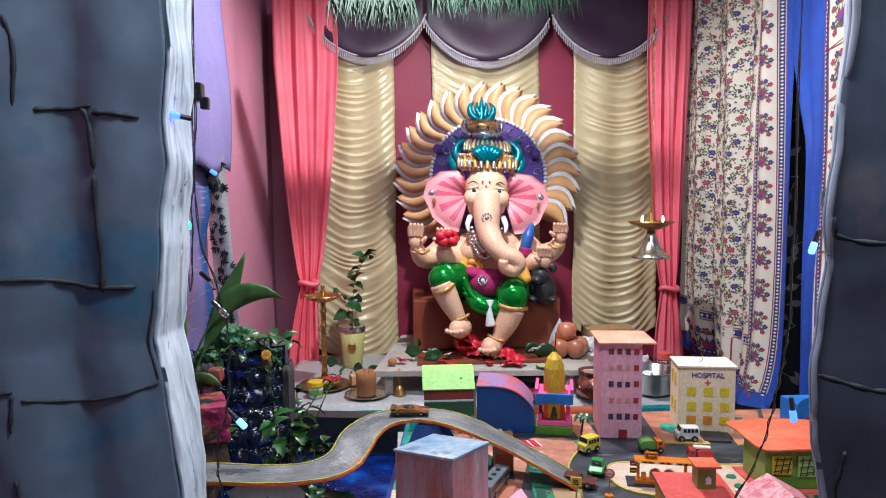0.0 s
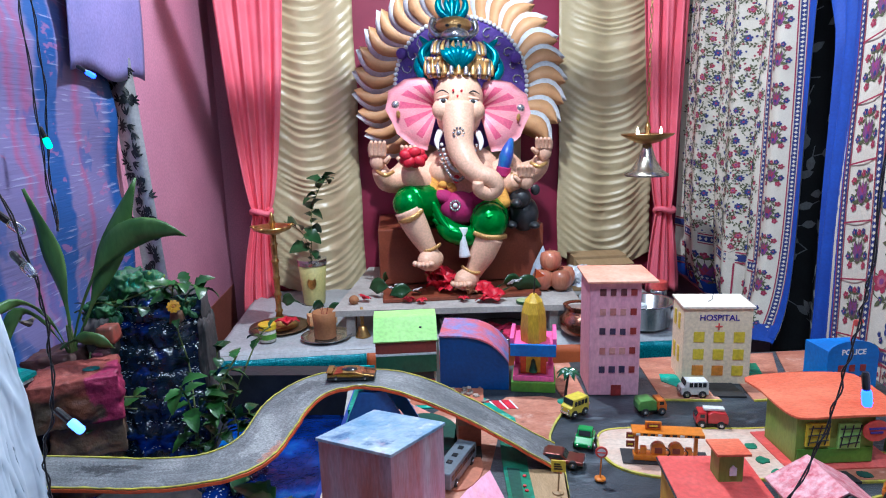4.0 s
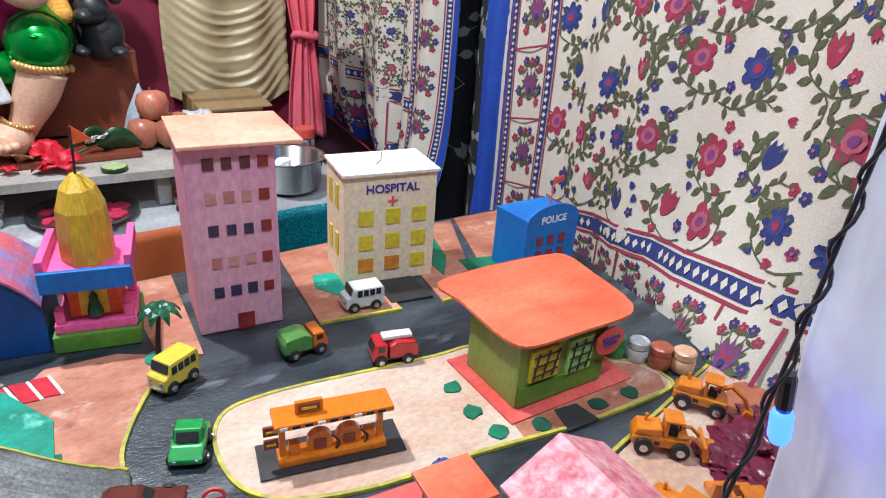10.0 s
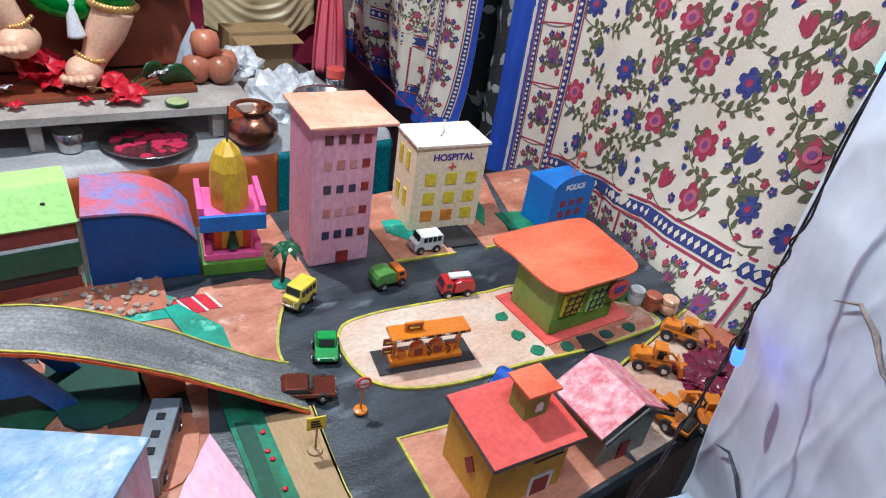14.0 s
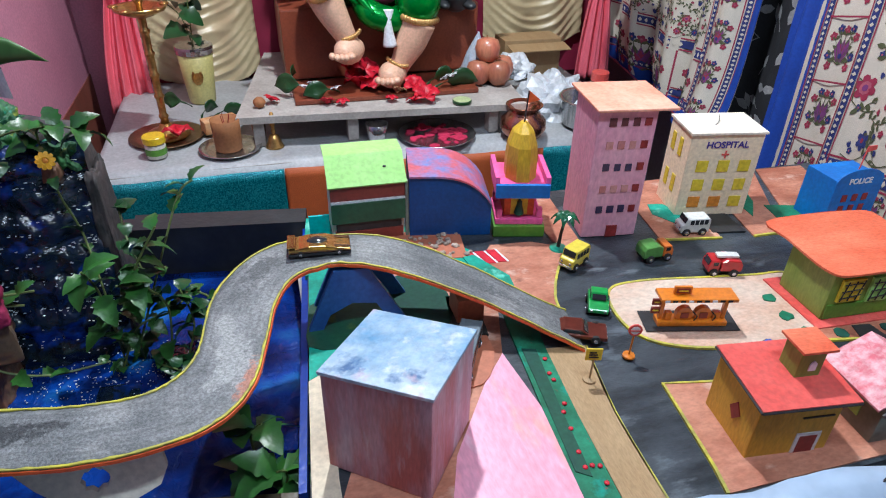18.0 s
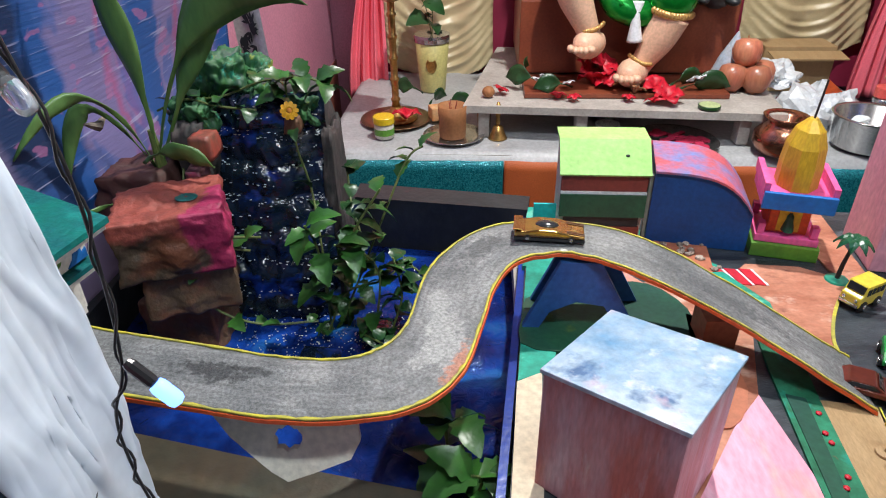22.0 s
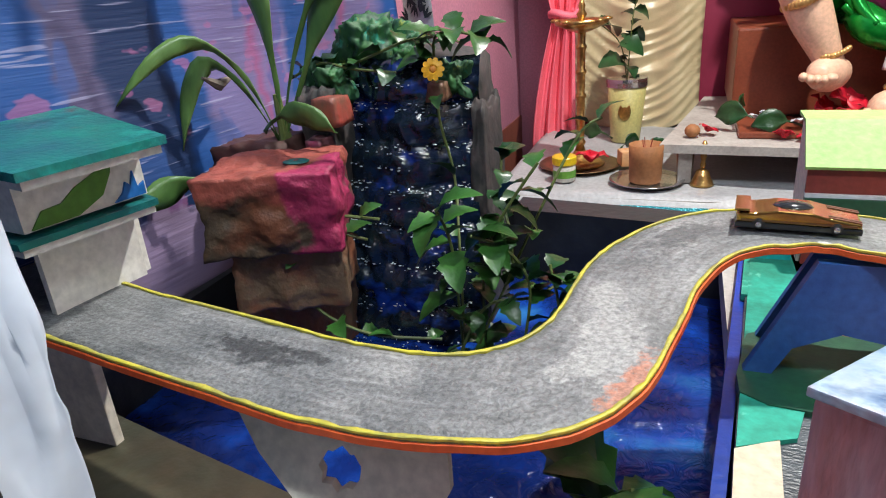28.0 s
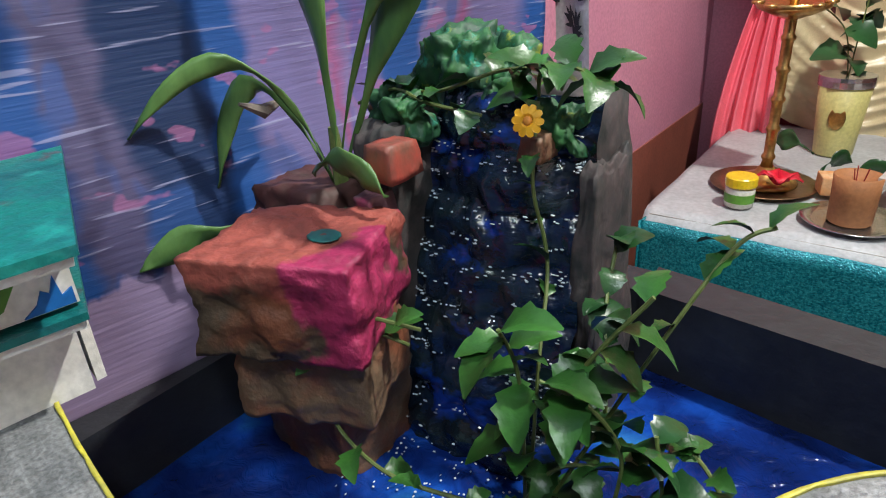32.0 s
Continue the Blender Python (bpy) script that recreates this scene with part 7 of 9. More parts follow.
def digger(x, y, yaw, label, kind, z=Z + 0.003):
    t = place("toy_digger", label, x, y, yaw, z, "toy diggers")
    part("chassis", bx((-0.03, -0.0115, 0.008), (0.022, 0.0115, 0.018), bevel=0.0025), ORANGEPL, t)
    part("engine_cover", profile_body([(-0.03, 0.017), (-0.004, 0.017), (-0.004, 0.027), (-0.026, 0.025)], 0.01, 0.0018), ORANGEPL, t)
    part("cab_post", bx((-0.002, -0.009, 0.017), (0.001, 0.009, 0.035), bevel=0.0006), ORANGEPL, t)
    part("seat", bx((0.003, -0.005, 0.018), (0.011, 0.005, 0.025), bevel=0.001), TYRE, t)
    part("cab_roof", bx((-0.004, -0.01, 0.0352), (0.014, 0.01, 0.0375), bevel=0.0008), ORANGEPL, t)
    part("exhaust", tube([(-0.018, 0.004, 0.025), (-0.018, 0.004, 0.033)], 0.0016, 8), ORANGEPL, t)
    part("steering_wheel", tube([(0.013 + 0.001 * math.cos(a), 0.004 * math.cos(a), 0.026 + 0.003 * math.sin(a)) for a in np.linspace(0, 6.28, 10)], 0.0007, 5), TYRE, t)
    if kind == "loader":
        for s in (-1, 1):
            part("arm", tube([(0.01, s * 0.008, 0.02), (0.024, s * 0.008, 0.022), (0.035, s * 0.008, 0.012)], 0.002, 6), ORANGEPL, t)
        bk = prism([(0.034, 0.002), (0.048, 0.002), (0.05, 0.006), (0.04, 0.007), (0.036, 0.018), (0.033, 0.018)], -0.015, 0.015, m=pose(0, 0, 0, 90))
        part("bucket", bk, ORANGEPL, t)
    elif kind == "roller":
        part("drum", lathe([(0.002, -0.013), (0.01, -0.013), (0.01, 0.013), (0.002, 0.013)], 18, m=pose(0.032, 0, 0.01, 90)), TYRE, t)
        part("drum_frame", bx((0.018, -0.015, 0.012), (0.04, 0.015, 0.017), bevel=0.0015), ORANGEPL, t)
    else:
        part("boom", tube([(0.008, 0, 0.024), (0.022, 0, 0.034), (0.036, 0, 0.024), (0.042, 0, 0.012)], [0.0032, 0.0028, 0.0025, 0.002], 6), ORANGEPL, t)
        part("claw", prism([(0.036, 0.004), (0.048, 0.002), (0.047, 0.011), (0.04, 0.014)], -0.006, 0.006, m=pose(0, 0, 0, 90)), ORANGEPL, t)
    for i in range(3):
        part("side_stripe", bx((-0.026 + i * 0.008, -0.0122, 0.011), (-0.021 + i * 0.008, -0.0113, 0.015)), TYRE, t)
    wheels(t, (-0.019, 0.014), 0.0125, 0.0085, width=0.007)
    t.scale = (0.97, 0.97, 0.97)
    return t


digger(0.682, 1.084, -44, "orange plastic toy loader on the road edge", "loader")
digger(0.766, 1.1, -60, "orange plastic toy excavator near the curtain", "digger")
digger(0.617, 1.018, -80, "orange plastic toy roller by the gable house", "roller")
digger(0.662, 0.985, 60, "orange plastic toy loader near the paper wall", "loader")
digger(0.69, 0.972, 40, "orange plastic toy excavator on the rubble", "digger")

# crumpled maroon wrappers on the rubble
for i, (x, y, r) in enumerate(((0.755, 1.035, 0.036), (0.722, 1.04, 0.028), (0.78, 1.005, 0.036), (0.79, 1.052, 0.026), (0.725, 1.0, 0.03))):
    bm = bmesh.new()
    bmesh.ops.create_icosphere(bm, subdivisions=4, radius=1)
    for v in bm.verts:
        k = 1 - 0.45 * abs(nz(v.co.x * 3.1 + i * 9, v.co.y * 3.1, v.co.z * 3.1)) - 0.12 * abs(nz(v.co.x * 8 + i * 7, v.co.y * 8, v.co.z * 8)) + 0.55 * nz(v.co.x * 2.3 + i * 5, v.co.y * 2.3, v.co.z * 2.3) + 0.25 * abs(nz(v.co.x * 6 + i * 3, v.co.y * 6, v.co.z * 6))
        v.co = Vector((v.co.x * r * k, v.co.y * r * k, max(0, v.co.z + 0.25) * r * 0.3 * k))
    solo("crumpled_wrapper", bm, mat("maroon_foil", (0.22, 0.012, 0.05), (0.1, 0.008, 0.03), 20, 0.3, bump=0.5, coat=0.3) if i == 0 else bpy.data.materials["maroon_foil"], "crumpled shiny maroon wrapper on the board", "wrapper", "wrappers", m=pose(x, y, Z + 0.002))

# traffic cone
cn = thing("toy_cone", "red and white plastic traffic cone", "traffic cone", pose(0.62, 1.071, Z + 0.002))
part("base", bx((-0.006, -0.006, 0), (0.006, 0.006, 0.0015), bevel=0.0004), ROOFRED, cn)
part("cone", lathe([(0.0045, 0.0015), (0.0038, 0.005)], 12), ROOFRED, cn)
part("band", lathe([(0.0038, 0.005), (0.003, 0.0085)], 12), PALE, cn)
part("tip", lathe([(0.003, 0.0085), (0.0022, 0.012), (0.0012, 0.016)], 12), ROOFRED, cn)

# paint jars by the curtain
for x, y, c, n, r in ((0.76, 1.209, (0.03, 0.28, 0.07), "green", 0.011), (0.776, 1.191, (0.6, 0.62, 0.62), "white", 0.012), (0.788, 1.17, (0.4, 0.1, 0.05), "rust", 0.013), (0.804, 1.152, (0.72, 0.42, 0.26), "peach", 0.013)):
    j = thing("paint_jar", n + " poster paint in a small plastic jar", "paint jar", pose(x, y, Z + 0.002), "paint jars")
    part("jar", lathe([(r * 0.9, 0), (r, 0.002), (r, 0.014), (r * 0.8, 0.017)], 16), toy_paint(n + "_jar_plastic", c), j, smooth=True)
    part("lid", lathe([(r * 0.95, 0.0172), (r * 0.95, 0.024), (r * 0.8, 0.0255)], 16), toy_paint(n + "_jar_plastic", c), j)

# road signs
for x, y, lab, red in ((0.316, 1.191, "small round red no-entry sign on an orange foot", True), (0.25, 1.165, "small square yellow warning sign on a foot", False)):
    s = thing("road_sign", lab, "road sign", pose(x, y, Z + 0.0035, 0, 0, -15), "road signs")
    part("foot", lathe([(0.008, 0), (0.0075, 0.002), (0.003, 0.003)], 14), ORANGEPL if red else TANP, s)
    part("post", tube([(0, 0, 0.002), (0.001, 0, 0.034)], 0.0012, 6), ORANGEPL if red else TANP, s)
    if red:
        part("disc", lathe([(0.0085, -0.0008), (0.0085, 0.0008), (0.008, 0.001)], 20, m=pose(0.001, -0.0006, 0.041, 90)), ROOFRED, s)
        part("disc_face", lathe([(0.0058, 0.001), (0.0056, 0.0014)], 18, m=pose(0.001, -0.0006, 0.041, 90)), PALE, s)
        part("bar", bx((-0.005, -0.0027, 0.0402), (0.007, -0.0019, 0.0418), m=pose(0, 0, 0)), ROOFRED, s)
    else:
        part("plate", bx((-0.0095, -0.001, 0.031), (0.0095, 0.001, 0.048), bevel=0.0008), WINYEL, s)
        for a in (0.035, 0.0385, 0.042):
            part("plate_bar", bx((-0.0055, -0.0016, a), (0.0055 - (a - 0.035) * 0.4, -0.0009, a + 0.0018)), TYRE, s)

# toy palm
pt = thing("toy_palm", "green plastic toy palm tree on a round foot", "toy tree", pose(0.334, 1.441, Z + 0.002) @ Matrix.Diagonal((1.0, 1.0, 1.2, 1)))
PALMG = toy_paint("palm_green_plastic", (0.01, 0.1, 0.04))
part("foot", lathe([(0.014, 0), (0.013, 0.002), (0.003, 0.003)], 16), toy_paint("palm_foot_plastic", (0.03, 0.3, 0.2)), pt)
part("trunk", tube([(0, 0, 0.002), (0.002, 0.001, 0.02), (0.006, 0, 0.046)], [0.003, 0.0025, 0.002], 8), TYRE, pt)
for i in range(8):
    a = i * 0.785 + 0.2
    bm = bmesh.new()
    prev = None
    for j in range(6):
        t = j / 5
        c = Vector((0.006 + 0.022 * t * math.cos(a), 0.022 * t * math.sin(a), 0.047 + 0.008 * math.sin(t * 2.2) - 0.012 * t * t))
        d = Vector((-math.sin(a), math.cos(a), 0)) * 0.006 * math.sin(math.pi * (0.12 + 0.86 * t))
        row = [bm.verts.new(c + d + Vector((0, 0, -0.002))), bm.verts.new(c), bm.verts.new(c - d + Vector((0, 0, -0.002)))]
        if prev:
            for k in range(2):
                bm.faces.new((prev[k], prev[k + 1], row[k + 1], row[k]))
        prev = row
    thicken(part("frond", bm, PALMG, pt), 0.0009)

# fuel station
fs = thing("toy_fuel_station", "orange plastic toy fuel station with canopy and pumps", "toy station", pose(0.426, 1.231, Z + 0.0035, 0, 0, -13.5) @ Matrix.Diagonal((0.88, 0.95, 0.95, 1)))
part("forecourt", bx((-0.07, -0.02, 0), (0.07, 0.024, 0.0012)), BLACKP, fs, "black forecourt base")
part("pump_island", bx((-0.052, -0.012, 0.0013), (0.052, 0.008, 0.009), bevel=0.0015), ORANGEPL, fs)
for x in (-0.047, 0.047):
    part("post", bx((x - 0.003, -0.005, 0.009), (x + 0.003, 0.001, 0.043), bevel=0.0006), ORANGEPL, fs)
part("canopy", bx((-0.055, -0.014, 0.043), (0.058, 0.014, 0.0485), bevel=0.0012), ORANGEPL, fs)
for i in range(9):
    part("canopy_bar", bx((-0.05 + i * 0.0115, -0.0148, 0.0443), (-0.043 + i * 0.0115, -0.0138, 0.0473)), GLASSD if i % 3 else PALE, fs)
sg = part("roof_sign", bx((-0.034, -0.002, 0.049), (-0.008, 0.002, 0.061), bevel=0.0008), ORANGEPL, fs)
part("sign_panel", bx((-0.031, -0.003, 0.0515), (-0.011, -0.0016, 0.0585)), BROWNBAND, sg)
part("sign_bar", bx((-0.028, -0.0038, 0.054), (-0.014, -0.0028, 0.0562)), WINYEL, sg)
for x in (-0.012, 0.016):
    pm = part("pump", lathe([(0.001, -0.004), (0.0125, -0.004), (0.0125, 0.004), (0.001, 0.004)], 20, m=pose(x, -0.002, 0.0165, 90)), ORANGEPL, fs)
    part("dial", bx((x - 0.006, -0.0075, 0.012), (x + 0.006, -0.0058, 0.021), bevel=0.0006), BROWNBAND, pm)
    part("hose", tube([(x + 0.011, -0.005, 0.022), (x + 0.018, -0.008, 0.016), (x + 0.014, -0.009, 0.0095)], 0.001, 5, steps=3), TYRE, pm)
    part("pump_body", bx((x - 0.012, -0.005, 0.009), (x + 0.012, 0.002, 0.014), bevel=0.001), ORANGEPL, fs)
for x in (-0.036, 0.036):
    part("counter_box", bx((x - 0.005, -0.007, 0.009), (x + 0.005, 0.001, 0.021), bevel=0.001), ORANGEPL, fs)
for z in (0.02, 0.034):
    sg = part("side_sign", bx((-0.064, -0.006, z), (-0.0505, -0.0035, z + 0.01), bevel=0.0006), BROWNBAND, fs)
    part("sign_bar", bx((-0.0615, -0.0068, z + 0.004), (-0.053, -0.0058, z + 0.006)), WINYEL, sg)

# rubble of pale pebbles before the blue hall
rnd = random.Random(21)
peb = thing("pebble_heap", "pale and brown pebbles strewn on the brick step", "pebbles", pose(0, 0, 0))
PEB = mat("pale_pebble", (0.55, 0.47, 0.4), (0.25, 0.16, 0.11), 30, 0.6, bump=0.5, vary=0.4)
pm = []
for k in range(4):
    bm = bmesh.new()
    bmesh.ops.create_icosphere(bm, subdivisions=2, radius=1)
    for v in bm.verts:
        v.co *= 1 + 0.3 * nz(v.co.x * 1.7 + k * 7, v.co.y * 1.7, v.co.z * 1.7)
        v.co.z *= 0.6
    me = bpy.data.meshes.new("pebble")
    bm.to_mesh(me)
    bm.free()
    me.materials.append(PEB)
    pm.append(me)
for i in range(90):
    o = new("pebble", pm[i % 4])
    o.parent = peb
    r = rnd.uniform(0.002, 0.0055)
    o.matrix_basis = pose(rnd.uniform(0.02, 0.2), rnd.uniform(1.455, 1.525), Z + 0.0035 + r * 0.3, 0, 0, rnd.uniform(0, 360)) @ Matrix.Diagonal((r, r, r, 1))

# ---- pond corner ----
def painted_cloth():
    """Streaky blue, lilac and pink paint brushed on cloth."""
    m, n, l, p = tree("brushed_blue_lilac_cloth")
    tc = n.new("ShaderNodeTexCoord")
    def nse(scale, mapping, detail=5):
        mp = n.new("ShaderNodeMapping")
        mp.inputs["Scale"].default_value = mapping
        l.new(tc.outputs["Object"], mp.inputs[0])
        t = n.new("ShaderNodeTexNoise")
        t.inputs["Scale"].default_value, t.inputs["Detail"].default_value = scale, detail
        l.new(mp.outputs[0], t.inputs[0])
        return t.outputs[0]
    def join(kind, a, b, f=1.0):
        x = n.new("ShaderNodeMixRGB")
        x.blend_type = kind
        for sock, v in zip(x.inputs, (f, a, b)):
            if isinstance(v, bpy.types.NodeSocket):
                l.new(v, sock)
            else:
                sock.default_value = v if isinstance(v, float) else (*v, 1)
        return x.outputs[0]
    # upright brushed bands along the cloth, their edges ragged
    sep = n.new("ShaderNodeSeparateXYZ")
    l.new(tc.outputs["Object"], sep.inputs[0])
    wob = n.new("ShaderNodeMath")
    wob.operation = "MULTIPLY_ADD"
    l.new(nse(9, (1, 1, 3), 4), wob.inputs[0])
    wob.inputs[1].default_value = 0.05
    l.new(sep.outputs[1], wob.inputs[2])
    pos = n.new("ShaderNodeMapRange")
    pos.inputs[1].default_value, pos.inputs[2].default_value = 0.9, 2.1
    l.new(wob.outputs[0], pos.inputs[0])
    blue, navy, mauve, lilac, pink = (0.013, 0.07, 0.26), (0.006, 0.023, 0.085), (0.08, 0.07, 0.15), (0.165, 0.14, 0.31), (0.28, 0.085, 0.21)
    bands = ramp(n, [(0.0, blue), (0.2, navy), (0.3, blue), (0.35, blue), (0.36, mauve), (0.39, mauve), (0.4, navy), (0.45, navy), (0.46, blue), (0.485, blue), (0.495, lilac), (0.56, lilac), (0.57, pink), (0.585, lilac), (0.6, pink), (0.625, lilac), (0.635, blue), (0.69, blue), (0.7, lilac), (0.75, lilac), (0.77, pink), (0.79, lilac), (0.87, lilac), (0.9, blue)])
    l.new(pos.outputs[0], bands.inputs[0])
    dab = ramp(n, [(0.6, (0, 0, 0)), (0.63, (0.6, 0.6, 0.6))])
    l.new(nse(11, (1, 1, 0.7), 3), dab.inputs[0])
    c1 = join("MIX", bands.outputs[0], (0.03, 0.09, 0.3), dab.outputs[0])
    dab2 = ramp(n, [(0.62, (0, 0, 0)), (0.65, (0.6, 0.6, 0.6))])
    l.new(nse(17, (1, 1, 2.2), 3), dab2.inputs[0])
    c2 = join("MIX", c1, (0.33, 0.12, 0.27), dab2.outputs[0])
    # thin pale streaks, from noise stretched like that of the bump
    pale_streak = ramp(n, [(0.63, (0, 0, 0)), (0.67, (0.55, 0.55, 0.55))])
    l.new(nse(30, (1, 0.3, 6), 2), pale_streak.inputs[0])
    c3 = join("MIX", c2, (0.36, 0.36, 0.55), pale_streak.outputs[0])
    # the paint ends in a ragged line above plain lilac cloth
    low = n.new("ShaderNodeMath")
    low.operation = "MULTIPLY_ADD"
    l.new(nse(26, (1, 1, 0.4), 4), low.inputs[0])
    low.inputs[1].default_value = 0.09
    l.new(sep.outputs[2], low.inputs[2])
    bare = n.new("ShaderNodeMapRange")
    bare.inputs[1].default_value, bare.inputs[2].default_value, bare.inputs[3].default_value, bare.inputs[4].default_value = 0.872, 0.88, 1, 0
    l.new(low.outputs[0], bare.inputs[0])
    c4 = n.new("ShaderNodeMixRGB")
    l.new(bare.outputs[0], c4.inputs[0]), l.new(c3, c4.inputs[1])
    c4.inputs[2].default_value = (0.3, 0.22, 0.36, 1)
    l.new(c4.outputs[0], p.inputs["Base Color"])
    p.inputs["Roughness"].default_value = 0.6
    bp = n.new("ShaderNodeBump")
    bp.inputs["Strength"].default_value, bp.inputs["Distance"].default_value = 0.35, 0.003
    l.new(nse(30, (1, 0.3, 6), 3), bp.inputs["Height"])
    l.new(bp.outputs[0], p.inputs["Normal"])
    return m


CLOTHBLUE = painted_cloth()


def left_cloth(u, v):
    y, z = 0.82 + 1.18 * u, 0.73 + 1.35 * v
    x = -0.592 + 0.012 * math.sin(y * 9 + math.sin(z * 3)) + 0.006 * math.sin(z * 21 + y * 6) + 0.01 * nz(y * 6, z * 6)
    return (x, y, z)


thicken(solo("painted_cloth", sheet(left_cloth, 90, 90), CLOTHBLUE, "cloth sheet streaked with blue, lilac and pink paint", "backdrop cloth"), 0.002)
LILAC = mat("lilac_paper", (0.24, 0.2, 0.44), (0.18, 0.165, 0.38), 8, 0.6)


def flap(u, v):
    return (-0.555 - 0.015 * u + 0.01 * math.sin(v * 7), 1.72 + 0.42 * u, 1.36 + 0.8 * v + 0.01 * math.sin(u * 9))


thicken(solo("lilac_paper", sheet(flap, 20, 30), LILAC, "lilac paper sheet hung over the painted cloth", "paper sheet"), 0.002)
ZEBRA_W = mat("white_strip_cotton", (0.66, 0.63, 0.58), (0.56, 0.53, 0.5), 14, 0.7)
zs = thing("zebra_strip", "white cotton strip printed with black curls on the wall", "cloth strip", pose(0, 0, 0))


def zebra_surface(s, h):
    return (-0.604 + 0.85 * s - 0.06 * (h - 0.2), 2.04 - 0.3 * s + 0.006 * math.sin(s * 60 + h * 5), 0.86 + h)


part("cloth", sheet(lambda u, v: zebra_surface(u * 0.08, v * 0.55), 14, 24), ZEBRA_W, zs)
pz = Print(lambda s, h: (zebra_surface(s, h)[0], zebra_surface(s, h)[1], zebra_surface(s, h)[2]))
rnd = random.Random(11)
for i in range(70):
    s, h, a = rnd.uniform(0.008, 0.07), rnd.uniform(0.02, 0.53), rnd.uniform(0, 6.28)
    for k in range(3):
        pz.leaf(P_DARK, s, h, a + (k - 1) * 0.5, 0.024, 0.26)
for ink in pz.ink:
    vs, fs = pz.ink[ink]
    pz.ink[ink] = ([Vector((v.x, v.y - 0.0035, v.z)) for v in vs], fs)
pz.finish(zs)

# tank
tank = thing("water_tank", "low dark cement tank painted blue inside", "water tank", pose(0, 0, 0))
part("rim_wall", prism([(-0.3, 1.64), (-0.036, 1.605), (-0.03, 1.65), (-0.3, 1.69)], 0.55, 0.758), TANKWALL, tank, "dark cement rim wall")
part("rim_wall", prism([(-0.6, 1.66), (-0.3, 1.645), (-0.3, 1.69), (-0.6, 1.7)], 0.55, 0.752), TANKWALL, tank)
part("rim_wall", prism([(-0.62, 1.225), (-0.454, 1.19), (-0.28, 1.155), (-0.09, 1.12), (-0.09, 1.03), (-0.62, 1.05)][::-1], 0.55, 0.722), TANKEARTH, tank, "muddy green front wall")
part("rim_wall", prism([(-0.625, 1.05), (-0.575, 1.05), (-0.575, 1.69), (-0.625, 1.69)], 0.55, 0.74), TANKWALL, tank)
part("tank_floor", bx((-0.6, 1.06, 0.56), (-0.06, 1.68, 0.6)), TANKBLUE, tank)
part("tank_side", prism([(-0.09, 1.1), (-0.082, 1.1), (-0.03, 1.62), (-0.04, 1.62)], 0.56, 0.745), TANKBLUE, tank, "blue painted side")


def water_material():
    m, n, l, p = tree("rippled_blue_water")
    tc = n.new("ShaderNodeTexCoord")
    big = n.new("ShaderNodeTexNoise")
    big.inputs["Scale"].default_value, big.inputs["Detail"].default_value = 11, 4
    l.new(tc.outputs["Object"], big.inputs[0])
    r = ramp(n, [(0.36, (0.003, 0.009, 0.06)), (0.5, (0.005, 0.02, 0.14)), (0.6, (0.008, 0.05, 0.3)), (0.72, (0.025, 0.15, 0.42))])
    l.new(big.outputs[0], r.inputs[0])
    l.new(r.outputs[0], p.inputs["Base Color"])
    p.inputs["Roughness"].default_value = 0.06
    p.inputs["IOR"].default_value = 1.33
    w = n.new("ShaderNodeTexNoise")
    w.inputs["Scale"].default_value, w.inputs["Detail"].default_value, w.inputs["Distortion"].default_value = 55, 3, 1.2
    l.new(tc.outputs["Object"], w.inputs[0])
    bp = n.new("ShaderNodeBump")
    bp.inputs["Strength"].default_value, bp.inputs["Distance"].default_value = 0.7, 0.006
    l.new(w.outputs[0], bp.inputs["Height"])
    l.new(bp.outputs[0], p.inputs["Normal"])
    return m


def water_fn(u, v):
    x, y = -0.6 + 0.55 * u, 1.06 + 0.6 * v
    d = math.hypot(x + 0.3, y - 1.42)
    return (x, y, 0.672 + 0.0016 * math.sin(d * 120) * math.exp(-d * 9) + 0.0012 * nz(x * 30, y * 30))


solo("pond_water", sheet(water_fn, 140, 140), water_material(), "dark blue rippled water in the tank", "water", kind="structure")

# waterfall block: tapered, stepped and wet
WET = mat("wet_navy_painted_rock", (0.004, 0.012, 0.05), (0.01, 0.02, 0.022), 16, 0.12, bump=1.0, fine=70, coat=0.3, stretch=(1, 1, 2.5), daubs=[((0.008, 0.045, 0.34), 9, 0.56)])
MAUVE = mat("mauve_painted_rock", (0.075, 0.055, 0.055), (0.015, 0.02, 0.02), 40, 0.8, bump=0.9, fine=70)
MOSS = mat("green_painted_foam_rock", (0.035, 0.15, 0.04), (0.008, 0.045, 0.03), 40, 0.6, bump=1.0, fine=60, daubs=[((0.22, 0.26, 0.03), 60, 0.62), ((0.03, 0.3, 0.22), 45, 0.6), ((0.004, 0.02, 0.02), 40, 0.6)])
REDROCK = mat("red_painted_brick_rock", (0.4, 0.055, 0.04), (0.16, 0.075, 0.05), 30, 0.5, bump=0.9, fine=60)
PINKROCK = mat("magenta_painted_rock", (0.5, 0.03, 0.13), (0.16, 0.07, 0.08), 20, 0.45, bump=0.9, fine=60, sharp=0.08)
BROWNROCK = mat("brown_brick_rock", (0.14, 0.09, 0.055), (0.2, 0.07, 0.035), 16, 0.55, bump=1.0, fine=130, sharp=0.08)


